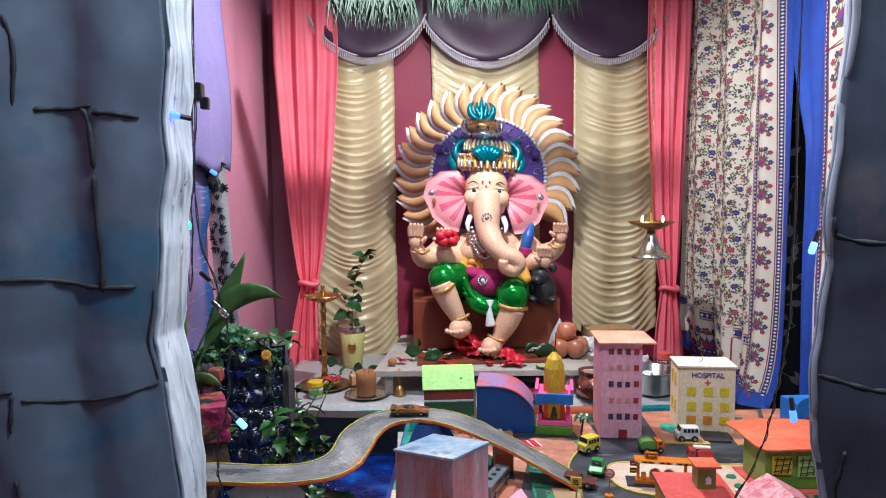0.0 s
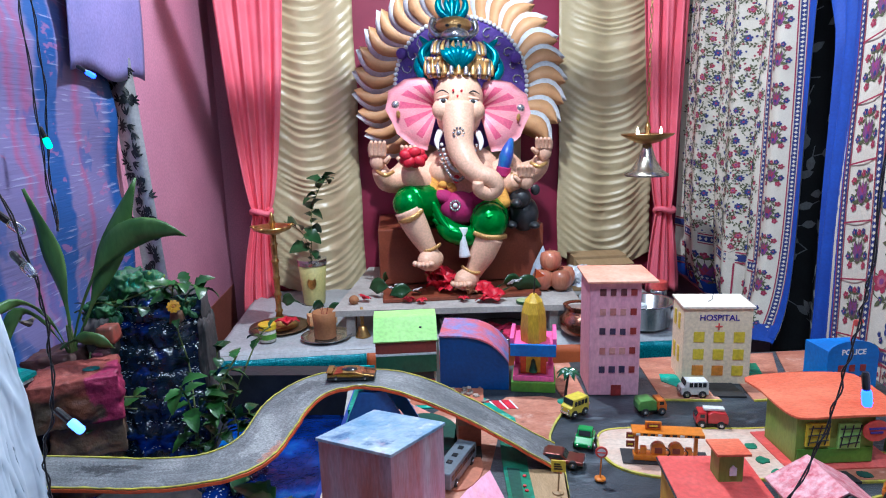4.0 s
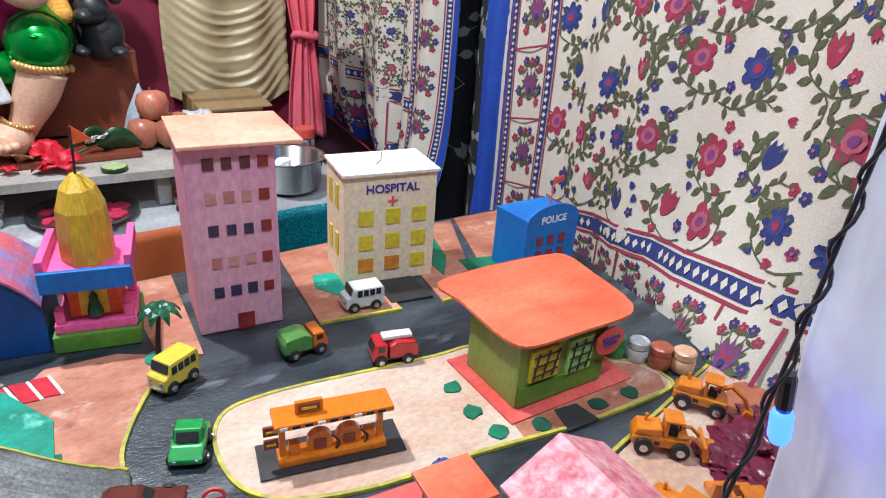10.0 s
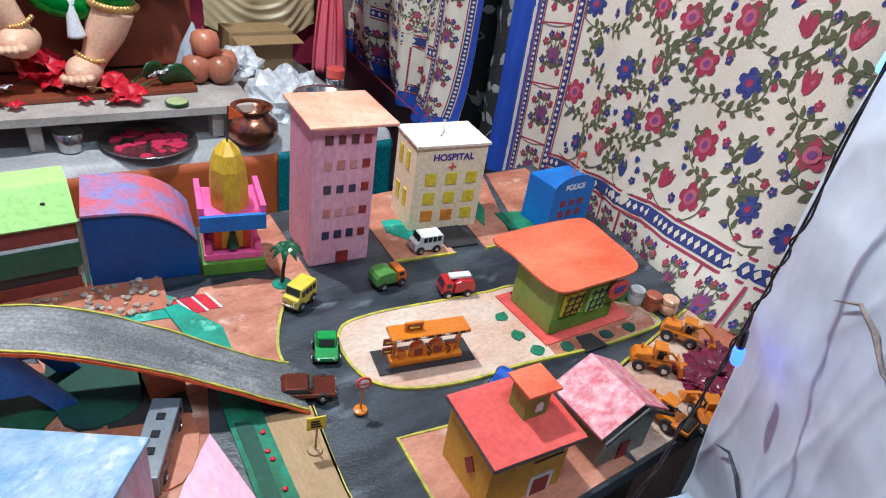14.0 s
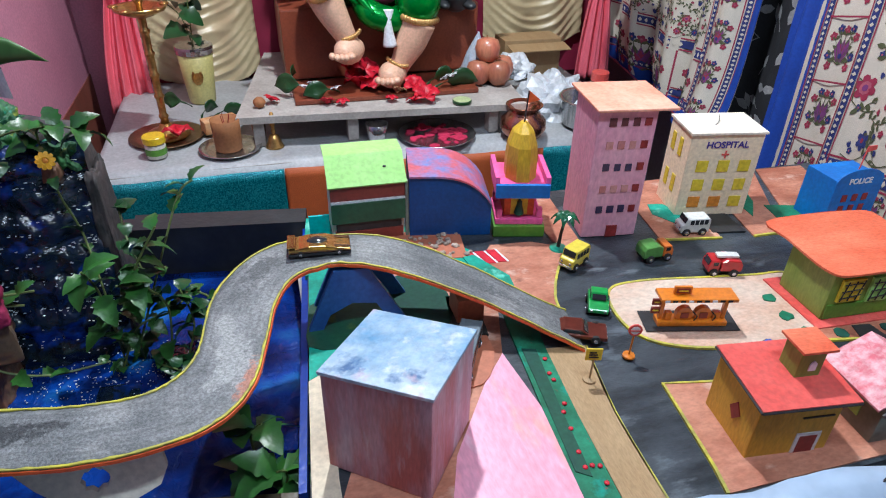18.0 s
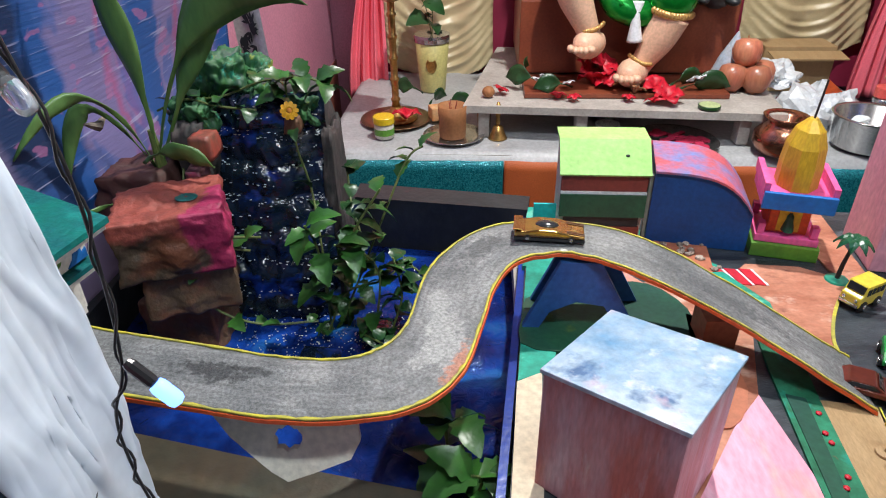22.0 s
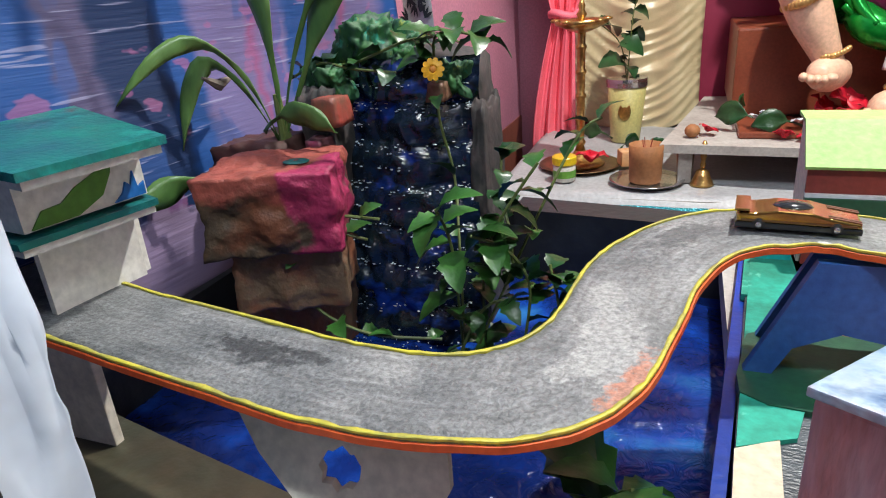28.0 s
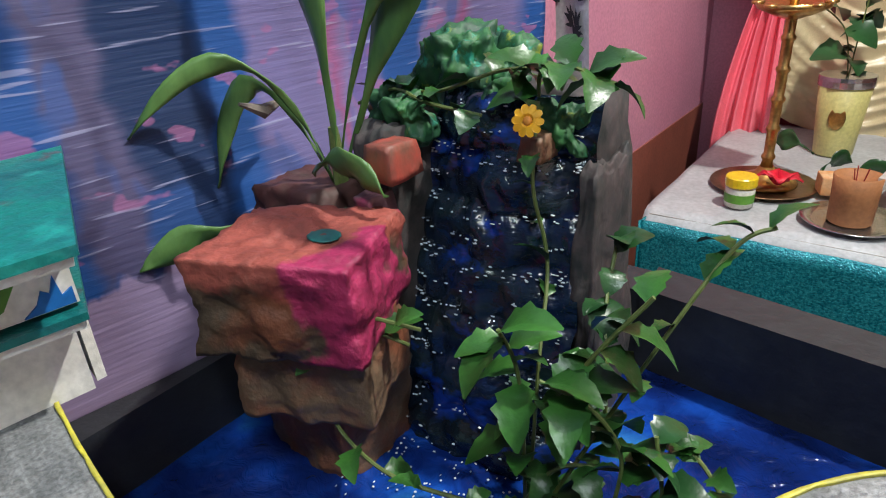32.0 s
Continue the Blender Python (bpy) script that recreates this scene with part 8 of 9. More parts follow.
def rock_mesh(lo, hi, rough, seed, taper=0.0, cuts=7, bm=None, grain=14, soft=0.16):
    bm = bm or bmesh.new()
    c = Vector([(a + b) / 2 for a, b in zip(lo, hi)])
    s = Vector([(b - a) / 2 for a, b in zip(lo, hi)])
    r = bmesh.ops.create_cube(bm, size=2)
    bmesh.ops.subdivide_edges(bm, edges=list({e for v in r["verts"] for e in v.link_edges}), cuts=cuts, use_grid_fill=True)
    for v in bm.verts:
        q = v.co.copy()
        ball_ = q.normalized() * 1.25
        q = q.lerp(ball_, soft)
        k = 1 - taper * (q.z + 1) / 2
        p = Vector((q.x * s.x * k, q.y * s.y * k, q.z * s.z))
        f = noise.fractal((c + p) * grain + Vector((seed, 0, 0)), 1.0, 2.0, 4)
        v.co = c + p + p.normalized() * rough * f
    for f in bm.faces:
        f.smooth = True
    return bm


fall = thing("waterfall_rock", "wet navy painted rock waterfall with a mossy top", "model waterfall", Matrix.Translation((-0.0714, -0.07, 0)) @ Matrix.Diagonal((0.725, 1, 1, 1)))


def fall_front(u, v):
    # stepped ledges from the top down to the water
    x0, x1 = -0.515 + 0.02 * v - 0.03, -0.305 - 0.02 * v
    x = x0 + (x1 - x0) * u
    z = 0.665 + 0.29 * v
    k = v * 7
    ledge = (k % 1)
    y = 1.53 + 0.09 * (int(k) / 7) + 0.014 * ledge ** 3 - 0.008 * nz(x * 24, int(k) * 3.1) - 0.02 * math.sin(math.pi * u)
    return (x, y + 0.006 * nz(x * 60, z * 60), z)


part("falling_face", sheet(fall_front, 60, 140), WET, fall, "wet navy ledges with running water")
part("rock_core", rock_mesh((-0.555, 1.615, 0.64), (-0.315, 1.7, 0.955), 0.012, 3, 0.16, 10), MAUVE, fall, "rough mauve painted rock")
part("side_rock", rock_mesh((-0.33, 1.57, 0.64), (-0.305, 1.66, 0.905), 0.016, 5, 0.3, 18, grain=44, soft=0.12), MAUVE, fall, "rough mauve painted rock")
part("side_rock", rock_mesh((-0.565, 1.53, 0.64), (-0.515, 1.66, 0.935), 0.018, 8, 0.12, 14, grain=30, soft=0.08), MAUVE, fall, "rough mauve painted rock")
for i, (x, y, z, r) in enumerate(((-0.515, 1.645, 0.962, 0.046), (-0.465, 1.66, 0.958, 0.036), (-0.56, 1.6, 0.935, 0.028), (-0.53, 1.58, 0.935, 0.022), (-0.44, 1.62, 0.945, 0.022), (-0.4, 1.62, 0.938, 0.02), (-0.36, 1.61, 0.932, 0.022))):
    part("moss_lump", rock_mesh((x - r, y - r * 0.8, z - r * 0.7), (x + r, y + r * 0.8, z + r * 0.6), 0.016, i + 20, 0.1, 22, grain=46, soft=0.6), MOSS, fall)
for x, y, z, r, m in ((-0.505, 1.535, 0.915, 0.02, REDROCK), (-0.37, 1.58, 0.925, 0.013, BROWNROCK), (-0.52, 1.52, 0.88, 0.016, PINKROCK)):
    part("painted_stone", rock_mesh((x - r, y - r, z - r * 0.7), (x + r, y + r, z + r * 0.7), 0.006, 31, 0.1, 4), m, fall)
# small pale lumps standing in for glints on the wet ledges and pond
GLINT = mat("painted_glints", (0.7, 0.75, 0.8), (0.5, 0.55, 0.62), 50, 0.05, coat=1.0)
bm = bmesh.new()
rnd = random.Random(2)
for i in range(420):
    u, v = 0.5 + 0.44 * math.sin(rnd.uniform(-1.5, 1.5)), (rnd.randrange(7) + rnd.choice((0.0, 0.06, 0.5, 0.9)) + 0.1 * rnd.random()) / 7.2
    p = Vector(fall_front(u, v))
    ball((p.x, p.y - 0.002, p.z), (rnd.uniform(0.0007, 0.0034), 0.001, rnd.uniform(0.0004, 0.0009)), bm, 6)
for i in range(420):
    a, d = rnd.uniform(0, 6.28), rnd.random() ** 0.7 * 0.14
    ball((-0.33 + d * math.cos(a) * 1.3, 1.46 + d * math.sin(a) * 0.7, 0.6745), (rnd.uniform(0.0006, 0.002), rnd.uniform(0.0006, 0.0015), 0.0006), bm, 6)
tagged(part("glint_specks", bm, GLINT, fall), kind="stuff")

# painted brick rock
def daubed_rock():
    """Brown brick with red paint brushed over its top and pink down one side."""
    m, n, l, p = tree("daubed_brick_rock")
    tc = n.new("ShaderNodeTexCoord")
    sep = n.new("ShaderNodeSeparateXYZ")
    l.new(tc.outputs["Object"], sep.inputs[0])

    def nse(scale, detail=5):
        t = n.new("ShaderNodeTexNoise")
        t.inputs["Scale"].default_value, t.inputs["Detail"].default_value = scale, detail
        l.new(tc.outputs["Object"], t.inputs[0])
        return t.outputs[0]

    def over(base, colour, axis, lo, hi, scale, swing):
        add = n.new("ShaderNodeMath")
        add.operation = "MULTIPLY_ADD"
        l.new(nse(scale), add.inputs[0])
        add.inputs[1].default_value = swing
        l.new(sep.outputs[axis], add.inputs[2])
        r = n.new("ShaderNodeMapRange")
        r.inputs[1].default_value, r.inputs[2].default_value = lo, hi
        l.new(add.outputs[0], r.inputs[0])
        mx = n.new("ShaderNodeMixRGB")
        l.new(r.outputs[0], mx.inputs[0])
        l.new(base, mx.inputs[1])
        mx.inputs[2].default_value = (*colour, 1)
        return mx.outputs[0]
    brown = ramp(n, [(0.36, (0.04, 0.027, 0.017)), (0.5, (0.095, 0.06, 0.036)), (0.62, (0.17, 0.055, 0.025))])
    l.new(nse(22), brown.inputs[0])
    c = over(brown.outputs[0], (0.33, 0.075, 0.055), 2, 0.889, 0.899, 30, 0.06)
    c = over(c, (0.34, 0.02, 0.085), 0, -0.376, -0.368, 30, 0.08)
    fine = ramp(n, [(0.35, (0.55, 0.55, 0.55)), (0.6, (1, 1, 1))])
    l.new(nse(90, 3), fine.inputs[0])
    mul = n.new("ShaderNodeMixRGB")
    mul.blend_type = "MULTIPLY"
    mul.inputs[0].default_value = 0.8
    l.new(c, mul.inputs[1]), l.new(fine.outputs[0], mul.inputs[2])
    l.new(mul.outputs[0], p.inputs["Base Color"])
    p.inputs["Roughness"].default_value = 0.62
    bp = n.new("ShaderNodeBump")
    bp.inputs["Strength"].default_value, bp.inputs["Distance"].default_value = 0.9, 0.003
    l.new(nse(120, 4), bp.inputs["Height"])
    l.new(bp.outputs[0], p.inputs["Normal"])
    return m


DAUBED = daubed_rock()
rk = thing("painted_rock", "brown brick lumps daubed red and pink at the pond", "rock", pose(0, 0, 0))
for name, mid, half, rough, seed, m, lab in (("upper_block", (-0.455, 1.378, 0.848), (0.06, 0.052, 0.036), 0.009, 41, DAUBED, "brown block daubed red and pink"), ("lower_block", (-0.45, 1.385, 0.786), (0.05, 0.045, 0.032), 0.006, 43, BROWNROCK, "")):
    bm = rock_mesh([c - h for c, h in zip(mid, half)], [c + h for c, h in zip(mid, half)], rough, seed, 0.03, 24, grain=30, soft=0.04)
    bmesh.ops.rotate(bm, cent=mid, matrix=Matrix.Rotation(math.radians(22), 3, "Z"), verts=bm.verts)
    part(name, bm, m, rk, lab)
part("foot_block", rock_mesh((-0.52, 1.37, 0.6), (-0.43, 1.45, 0.745), 0.008, 45, 0.0, 22, grain=34, soft=0.03), BROWNROCK, rk)
part("teal_daub", ball((-0.435, 1.385, 0.8835), (0.013, 0.011, 0.0014), seg=12), mat("dark_teal_daub", (0.01, 0.09, 0.1), (0.02, 0.14, 0.12), 60, 0.5), rk)
part("back_block", rock_mesh((-0.575, 1.42, 0.83), (-0.485, 1.51, 0.885), 0.016, 51, 0.2, 12, grain=24), mat("dark_maroon_rock", (0.09, 0.02, 0.02), (0.05, 0.03, 0.025), 20, 0.6, bump=0.8, fine=60), rk)

# stones in the water
for i, (x, y, r) in enumerate(((-0.3, 1.36, 0.035), (-0.36, 1.33, 0.028), (-0.24, 1.43, 0.03))):
    solo("pond_stone", rock_mesh((x - r, y - r * 0.8, 0.66), (x + r, y + r * 0.8, 0.676), 0.006, 60 + i, 0.3, 5), WET, "dark wet stone just under the water", "stone", "pond stones")

# ---- plants ----
LEAF = mat("green_leaf", (0.04, 0.14, 0.022), (0.015, 0.06, 0.012), 26, 0.36, bump=0.3, vary=0.3)
LEAF_DARK = mat("dark_green_leaf", (0.02, 0.07, 0.02), (0.012, 0.045, 0.014), 26, 0.32, bump=0.3, vary=0.25)
STRAP = mat("broad_plant_leaf", (0.12, 0.22, 0.06), (0.06, 0.14, 0.035), 14, 0.34, bump=0.15, fine=70, stretch=(2, 1, 0.7))
STEM = mat("green_stem", (0.13, 0.17, 0.05), (0.09, 0.12, 0.03), 40, 0.5)


def strap_leaf(base, ctrl, tip, w, bend=0.0, n=16, fold=0.25):
    bm = bmesh.new()
    B, C, T = Vector(base), Vector(ctrl), Vector(tip)
    rows = []
    for i in range(n + 1):
        t = i / n
        p = B * (1 - t) ** 2 + C * 2 * t * (1 - t) + T * t * t
        d = ((C - B) * 2 * (1 - t) + (T - C) * 2 * t).normalized()
        side = d.cross(Vector((bend, 1, 0.25))).normalized()
        up = side.cross(d)
        half = w * 0.95 * math.sin(math.pi * max(0.0, (t - 0.34) / 0.66) ** 0.9) ** 1.15 * (1 if t < 0.98 else 0.1) + 0.002 - 0.001 * t
        wave = 0.0025 * math.sin(t * 17)
        rows.append([bm.verts.new(p + side * half * s + up * (abs(s) * half * fold + wave * s)) for s in (-1, -0.5, 0, 0.5, 1)])
    for a, b in zip(rows, rows[1:]):
        for j in range(4):
            bm.faces.new((a[j], a[j + 1], b[j + 1], b[j])).smooth = True
    return bm


lily = thing("broad_leaf_plant", "broad-leaved green plant rooted in the pond rock", "plant", pose(0, 0, 0))
bs = (-0.505, 1.47, 0.875)
for base, ctrl, tip, w in ((bs, (-0.43, 1.46, 1.14), (-0.29, 1.455, 1.075), 0.024), (bs, (-0.44, 1.47, 1.0), (-0.37, 1.48, 1.17), 0.02), (bs, (-0.485, 1.465, 1.0), (-0.535, 1.46, 1.16), 0.014),
                          (bs, (-0.53, 1.43, 1.06), (-0.592, 1.35, 0.94), 0.007), (bs, (-0.565, 1.44, 1.05), (-0.582, 1.41, 0.885), 0.01), ((-0.51, 1.45, 0.895), (-0.47, 1.43, 0.935), (-0.415, 1.43, 0.9), 0.013),
                          ((-0.53, 1.42, 0.86), (-0.56, 1.37, 0.87), (-0.59, 1.33, 0.84), 0.013)):
    thicken(part("leaf", strap_leaf(base, ctrl, tip, w), STRAP, lily), 0.0012)
for i in range(4):
    part("stalk", tube([(-0.5 + 0.008 * math.sin(i * 2), 1.465 + 0.006 * i, 0.85), (-0.503, 1.47, 0.93)], 0.004, 8), STEM, lily)


def leaf_mesh(name, lobes, L, w):
    """One leaf in its own plane, along +x, with a folded blade and a toothed rim."""
    vs, fs = [], []
    n = 8
    for i in range(n + 1):
        t = i / n
        half = w * (math.sin(math.pi * (0.03 + 0.94 * t)) ** 0.8 * (1 - lobes) + lobes * (0.05, 0.5, 1.1, 0.6, 1.15, 0.5, 0.55, 0.3, 0.0)[i])
        z = 0.25 * w * math.sin(t * 3) - 0.3 * L * t * t
        vs += [(L * t, half, z + half * 0.3), (L * t, 0, z), (L * t, -half, z + half * 0.3)]
    for i in range(n):
        a = i * 3
        fs += [(a, a + 3, a + 4, a + 1), (a + 1, a + 4, a + 5, a + 2)]
    me = bpy.data.meshes.new(name)
    me.from_pydata(vs, [], fs)
    for p in me.polygons:
        p.use_smooth = True
    return me


VINE_LEAF = leaf_mesh("leaf", 0.5, 0.034, 0.0115)
VINE_LEAF.materials.append(LEAF)
ROUND_LEAF = leaf_mesh("leaf", 0.3, 0.026, 0.0125)
ROUND_LEAF.materials.append(LEAF_DARK)


def vine(label, pts, count, size, seed, mesh, spread=0.3, name="pond_vine"):
    rnd = random.Random(seed)
    t = thing(name, label, "plant", pose(0, 0, 0), "pond vines")
    q = [Vector(p) for p in smooth_line(pts, 8)]
    part("stem", tube([tuple(p) for p in q], 0.0015, 6), STEM, t)
    for i in range(count):
        k = int((i + 0.5) / count * (len(q) - 1))
        d = (q[min(k + 1, len(q) - 1)] - q[k - 1 if k else 0])
        o = new("leaf", mesh)
        o.parent = t
        yaw = math.degrees(math.atan2(d.y, d.x)) + rnd.uniform(-180, 180)
        s = size * rnd.uniform(0.65, 1.25)
        o.matrix_basis = Matrix.Translation(q[k]) @ pose(0, 0, 0, rnd.uniform(-35, 35), rnd.uniform(-50, 25), yaw) @ Matrix.Diagonal((s, s, s, 1))
    return t


V = "creeping green vine with toothed leaves over the waterfall"
vine(V, [(-0.34, 1.51, 0.95), (-0.335, 1.495, 0.9), (-0.325, 1.5, 0.84), (-0.31, 1.46, 0.78), (-0.3, 1.43, 0.69)], 9, 0.7, 1, VINE_LEAF)
vine(V, [(-0.278, 1.43, 0.67), (-0.273, 1.42, 0.77), (-0.258, 1.42, 0.82), (-0.223, 1.43, 0.875)], 16, 1.0, 2, VINE_LEAF)
vine(V, [(-0.298, 1.42, 0.67), (-0.303, 1.42, 0.79), (-0.313, 1.41, 0.835)], 14, 1.1, 3, VINE_LEAF)
vine(V, [(-0.3, 1.4, 0.68), (-0.27, 1.41, 0.74), (-0.23, 1.43, 0.745), (-0.2, 1.46, 0.75), (-0.17, 1.44, 0.74)], 15, 0.85, 4, VINE_LEAF)
vine(V, [(-0.258, 1.4, 0.685), (-0.228, 1.37, 0.695), (-0.203, 1.36, 0.69)], 12, 0.95, 5, ROUND_LEAF)
vine(V, [(-0.48, 1.5, 0.9), (-0.47, 1.45, 0.86), (-0.455, 1.4, 0.8), (-0.43, 1.36, 0.76), (-0.37, 1.35, 0.735), (-0.3, 1.37, 0.725)], 13, 0.76, 6, VINE_LEAF)
vine(V, [(-0.455, 1.4, 0.8), (-0.42, 1.39, 0.815), (-0.38, 1.4, 0.805)], 6, 0.72, 7, VINE_LEAF)
vine(V, [(-0.35, 1.53, 0.955), (-0.345, 1.525, 0.975), (-0.325, 1.52, 0.98), (-0.3, 1.515, 0.975), (-0.285, 1.51, 0.97)], 15, 0.95, 8, VINE_LEAF)
vine(V, [(-0.47, 1.53, 0.95), (-0.43, 1.52, 0.955), (-0.38, 1.525, 0.972), (-0.35, 1.53, 0.975)], 7, 0.75, 25, VINE_LEAF)
vine(V, [(-0.51, 1.51, 0.94), (-0.47, 1.51, 0.955), (-0.43, 1.5, 0.95), (-0.38, 1.5, 0.945)], 9, 0.7, 9, ROUND_LEAF)
vine(V, [(-0.238, 1.42, 0.69), (-0.23, 1.42, 0.76), (-0.248, 1.41, 0.8), (-0.278, 1.4, 0.815)], 14, 1.05, 21, VINE_LEAF)
vine(V, [(-0.218, 1.41, 0.68), (-0.203, 1.42, 0.73), (-0.213, 1.43, 0.78)], 14, 0.95, 22, ROUND_LEAF)
vine(V, [(-0.278, 1.41, 0.7), (-0.228, 1.45, 0.82), (-0.198, 1.49, 0.885), (-0.178, 1.5, 0.9)], 8, 0.8, 23, VINE_LEAF)
vine(V, [(-0.44, 1.37, 0.78), (-0.43, 1.36, 0.8), (-0.41, 1.37, 0.835), (-0.36, 1.39, 0.83)], 4, 0.6, 24, VINE_LEAF)
vine(V, [(-0.28, 1.52, 0.86), (-0.27, 1.48, 0.83), (-0.255, 1.45, 0.8), (-0.25, 1.44, 0.76)], 13, 0.95, 10, ROUND_LEAF)
vine("lobed green leaves standing in the water under the flyover", [(-0.13, 1.2, 0.66), (-0.135, 1.2, 0.73), (-0.12, 1.19, 0.755)], 11, 1.55, 12, VINE_LEAF)
vine("lobed green leaves standing in the water under the flyover", [(-0.115, 1.15, 0.66), (-0.1, 1.15, 0.715), (-0.11, 1.14, 0.735)], 9, 1.5, 13, VINE_LEAF)

fl = thing("yellow_flower", "yellow daisy-like flower on the waterfall top", "flower", pose(-0.3364, 1.49, 0.948, 70, 0, 12) @ Matrix.Diagonal((0.6, 0.6, 0.6, 1)))
YEL = mat("yellow_petal", (0.8, 0.42, 0.02), (0.7, 0.33, 0.01), 60, 0.5)
for i in range(10):
    a = i * math.pi / 5
    bm = bmesh.new()
    r0 = [bm.verts.new((0.004 * math.cos(a), 0.004 * math.sin(a), 0))]
    pts = [(0.4, 0.12), (0.75, 0.17), (0.95, 0.1), (1.0, 0), (0.95, -0.1), (0.75, -0.17), (0.4, -0.12)]
    ring = [bm.verts.new((0.019 * (x * math.cos(a) - y * 1.5 * math.sin(a)), 0.019 * (x * math.sin(a) + y * 1.5 * math.cos(a)), 0.003 * math.sin(x * 3))) for x, y in pts]
    bm.faces.new(r0 + ring)
    thicken(part("petal", bm, YEL, fl), 0.0008)
part("flower_eye", ball((0, 0, 0.002), (0.0055, 0.0055, 0.003), seg=10), WINORG, fl)
solo("dried_flower", tube([(-0.55, 1.42, 0.955), (-0.548, 1.44, 0.945), (-0.552, 1.47, 0.95)], [0.0015, 0.006, 0.001], 6), mat("dry_flower", (0.2, 0.16, 0.13), (0.12, 0.1, 0.09), 60, 0.8), "dry brown flower head hanging by the cloth", "dried flower")

# ---- card cottage at the flyover's end ----
cot = thing("pier_cottage", "white card hut with teal-green painted roof and shelf", "model house", pose(0, 0, 0))
TEALROOF = mat("teal_green_gloss_paint", (0.005, 0.2, 0.15), (0.01, 0.11, 0.13), 16, 0.35, bump=0.6, daubs=[((0.02, 0.3, 0.26), 20, 0.58), ((0.12, 0.03, 0.04), 24, 0.66)])
WCARD = mat("white_card", (0.84, 0.82, 0.76), (0.76, 0.74, 0.67), 14, 0.6)


def slab(pts, z0, z1, m, name, label="", rise=0.0):
    bm = prism(pts[::-1], z0, z1)
    for v in bm.verts:
        v.co.z += rise * (-0.43 - v.co.x)
    part(name, bm, m, cot, label)


slab([(-0.428, 1.23), (-0.443, 1.132), (-0.585, 1.152), (-0.585, 1.3)], 0.937, 0.9425, TEALROOF, "roof_slab", "teal-green painted roof", 0.05)
slab([(-0.432, 1.228), (-0.446, 1.136), (-0.585, 1.156), (-0.585, 1.296)], 0.931, 0.9365, WCARD, "roof_edge", "", 0.05)
slab([(-0.462, 1.236), (-0.476, 1.15), (-0.585, 1.166), (-0.585, 1.28)], 0.899, 0.931, WCARD, "wall_band")
slab([(-0.452, 1.234), (-0.47, 1.14), (-0.585, 1.158), (-0.585, 1.29)], 0.892, 0.8965, TEALROOF, "shelf_slab")
slab([(-0.455, 1.233), (-0.472, 1.143), (-0.585, 1.161), (-0.585, 1.287)], 0.8865, 0.8915, WCARD, "shelf_edge")
slab([(-0.482, 1.236), (-0.492, 1.165), (-0.498, 1.166), (-0.488, 1.237)], 0.834, 0.886, WCARD, "side_wall")
slab([(-0.488, 1.246), (-0.488, 1.24), (-0.585, 1.262), (-0.585, 1.268)], 0.834, 0.886, WCARD, "back_wall")
for outline, m, lab in (([(0.05, 0.9), (0.4, 0.9), (0.62, 0.908), (0.72, 0.921), (0.74, 0.928), (0.6, 0.924), (0.42, 0.918), (0.3, 0.911), (0.15, 0.91)], LEAFG, "green painted leaf"),
                        ([(0.7, 0.9), (0.98, 0.9), (0.98, 0.909), (0.92, 0.906), (0.9, 0.918), (0.86, 0.909), (0.82, 0.912), (0.78, 0.905)], POLBLUE, "blue painted waves")):
    bm = prism(outline, 0, 1)
    for v in bm.verts:
        k, o = v.co.x, 0.0015 - 0.0025 * v.co.z
        v.co = (-0.476 + 0.014 * k + o, 1.15 + 0.086 * k - 0.16 * o, v.co.y)
    bmesh.ops.recalc_face_normals(bm, faces=bm.faces)
    part("painted_stroke", bm, m, cot, lab)

# ---- things on the altar ----
BRASS = mat("brass", (0.62, 0.38, 0.13), (0.42, 0.24, 0.08), 40, 0.28, metal=0.9, bump=0.1)
BRONZE = mat("tarnished_bronze", (0.3, 0.2, 0.11), (0.18, 0.12, 0.07), 30, 0.35, metal=0.85)
COPPER = mat("copper", (0.5, 0.22, 0.14), (0.35, 0.14, 0.09), 20, 0.22, metal=0.95, bump=0.05)
STEEL = mat("stainless_steel", (0.6, 0.6, 0.6), (0.45, 0.45, 0.46), 30, 0.2, metal=0.95, bump=0.05)
CLAY = mat("brown_clay", (0.36, 0.15, 0.055), (0.28, 0.11, 0.04), 24, 0.7, bump=0.3)
APPLE = mat("red_apple_skin", (0.42, 0.09, 0.06), (0.5, 0.22, 0.12), 14, 0.3, bump=0.05, stretch=(1, 1, 0.3), vary=0.2)
VASEP = mat("pale_yellow_vase", (0.55, 0.5, 0.2), (0.45, 0.4, 0.14), 14, 0.45)
AT = 0.6045


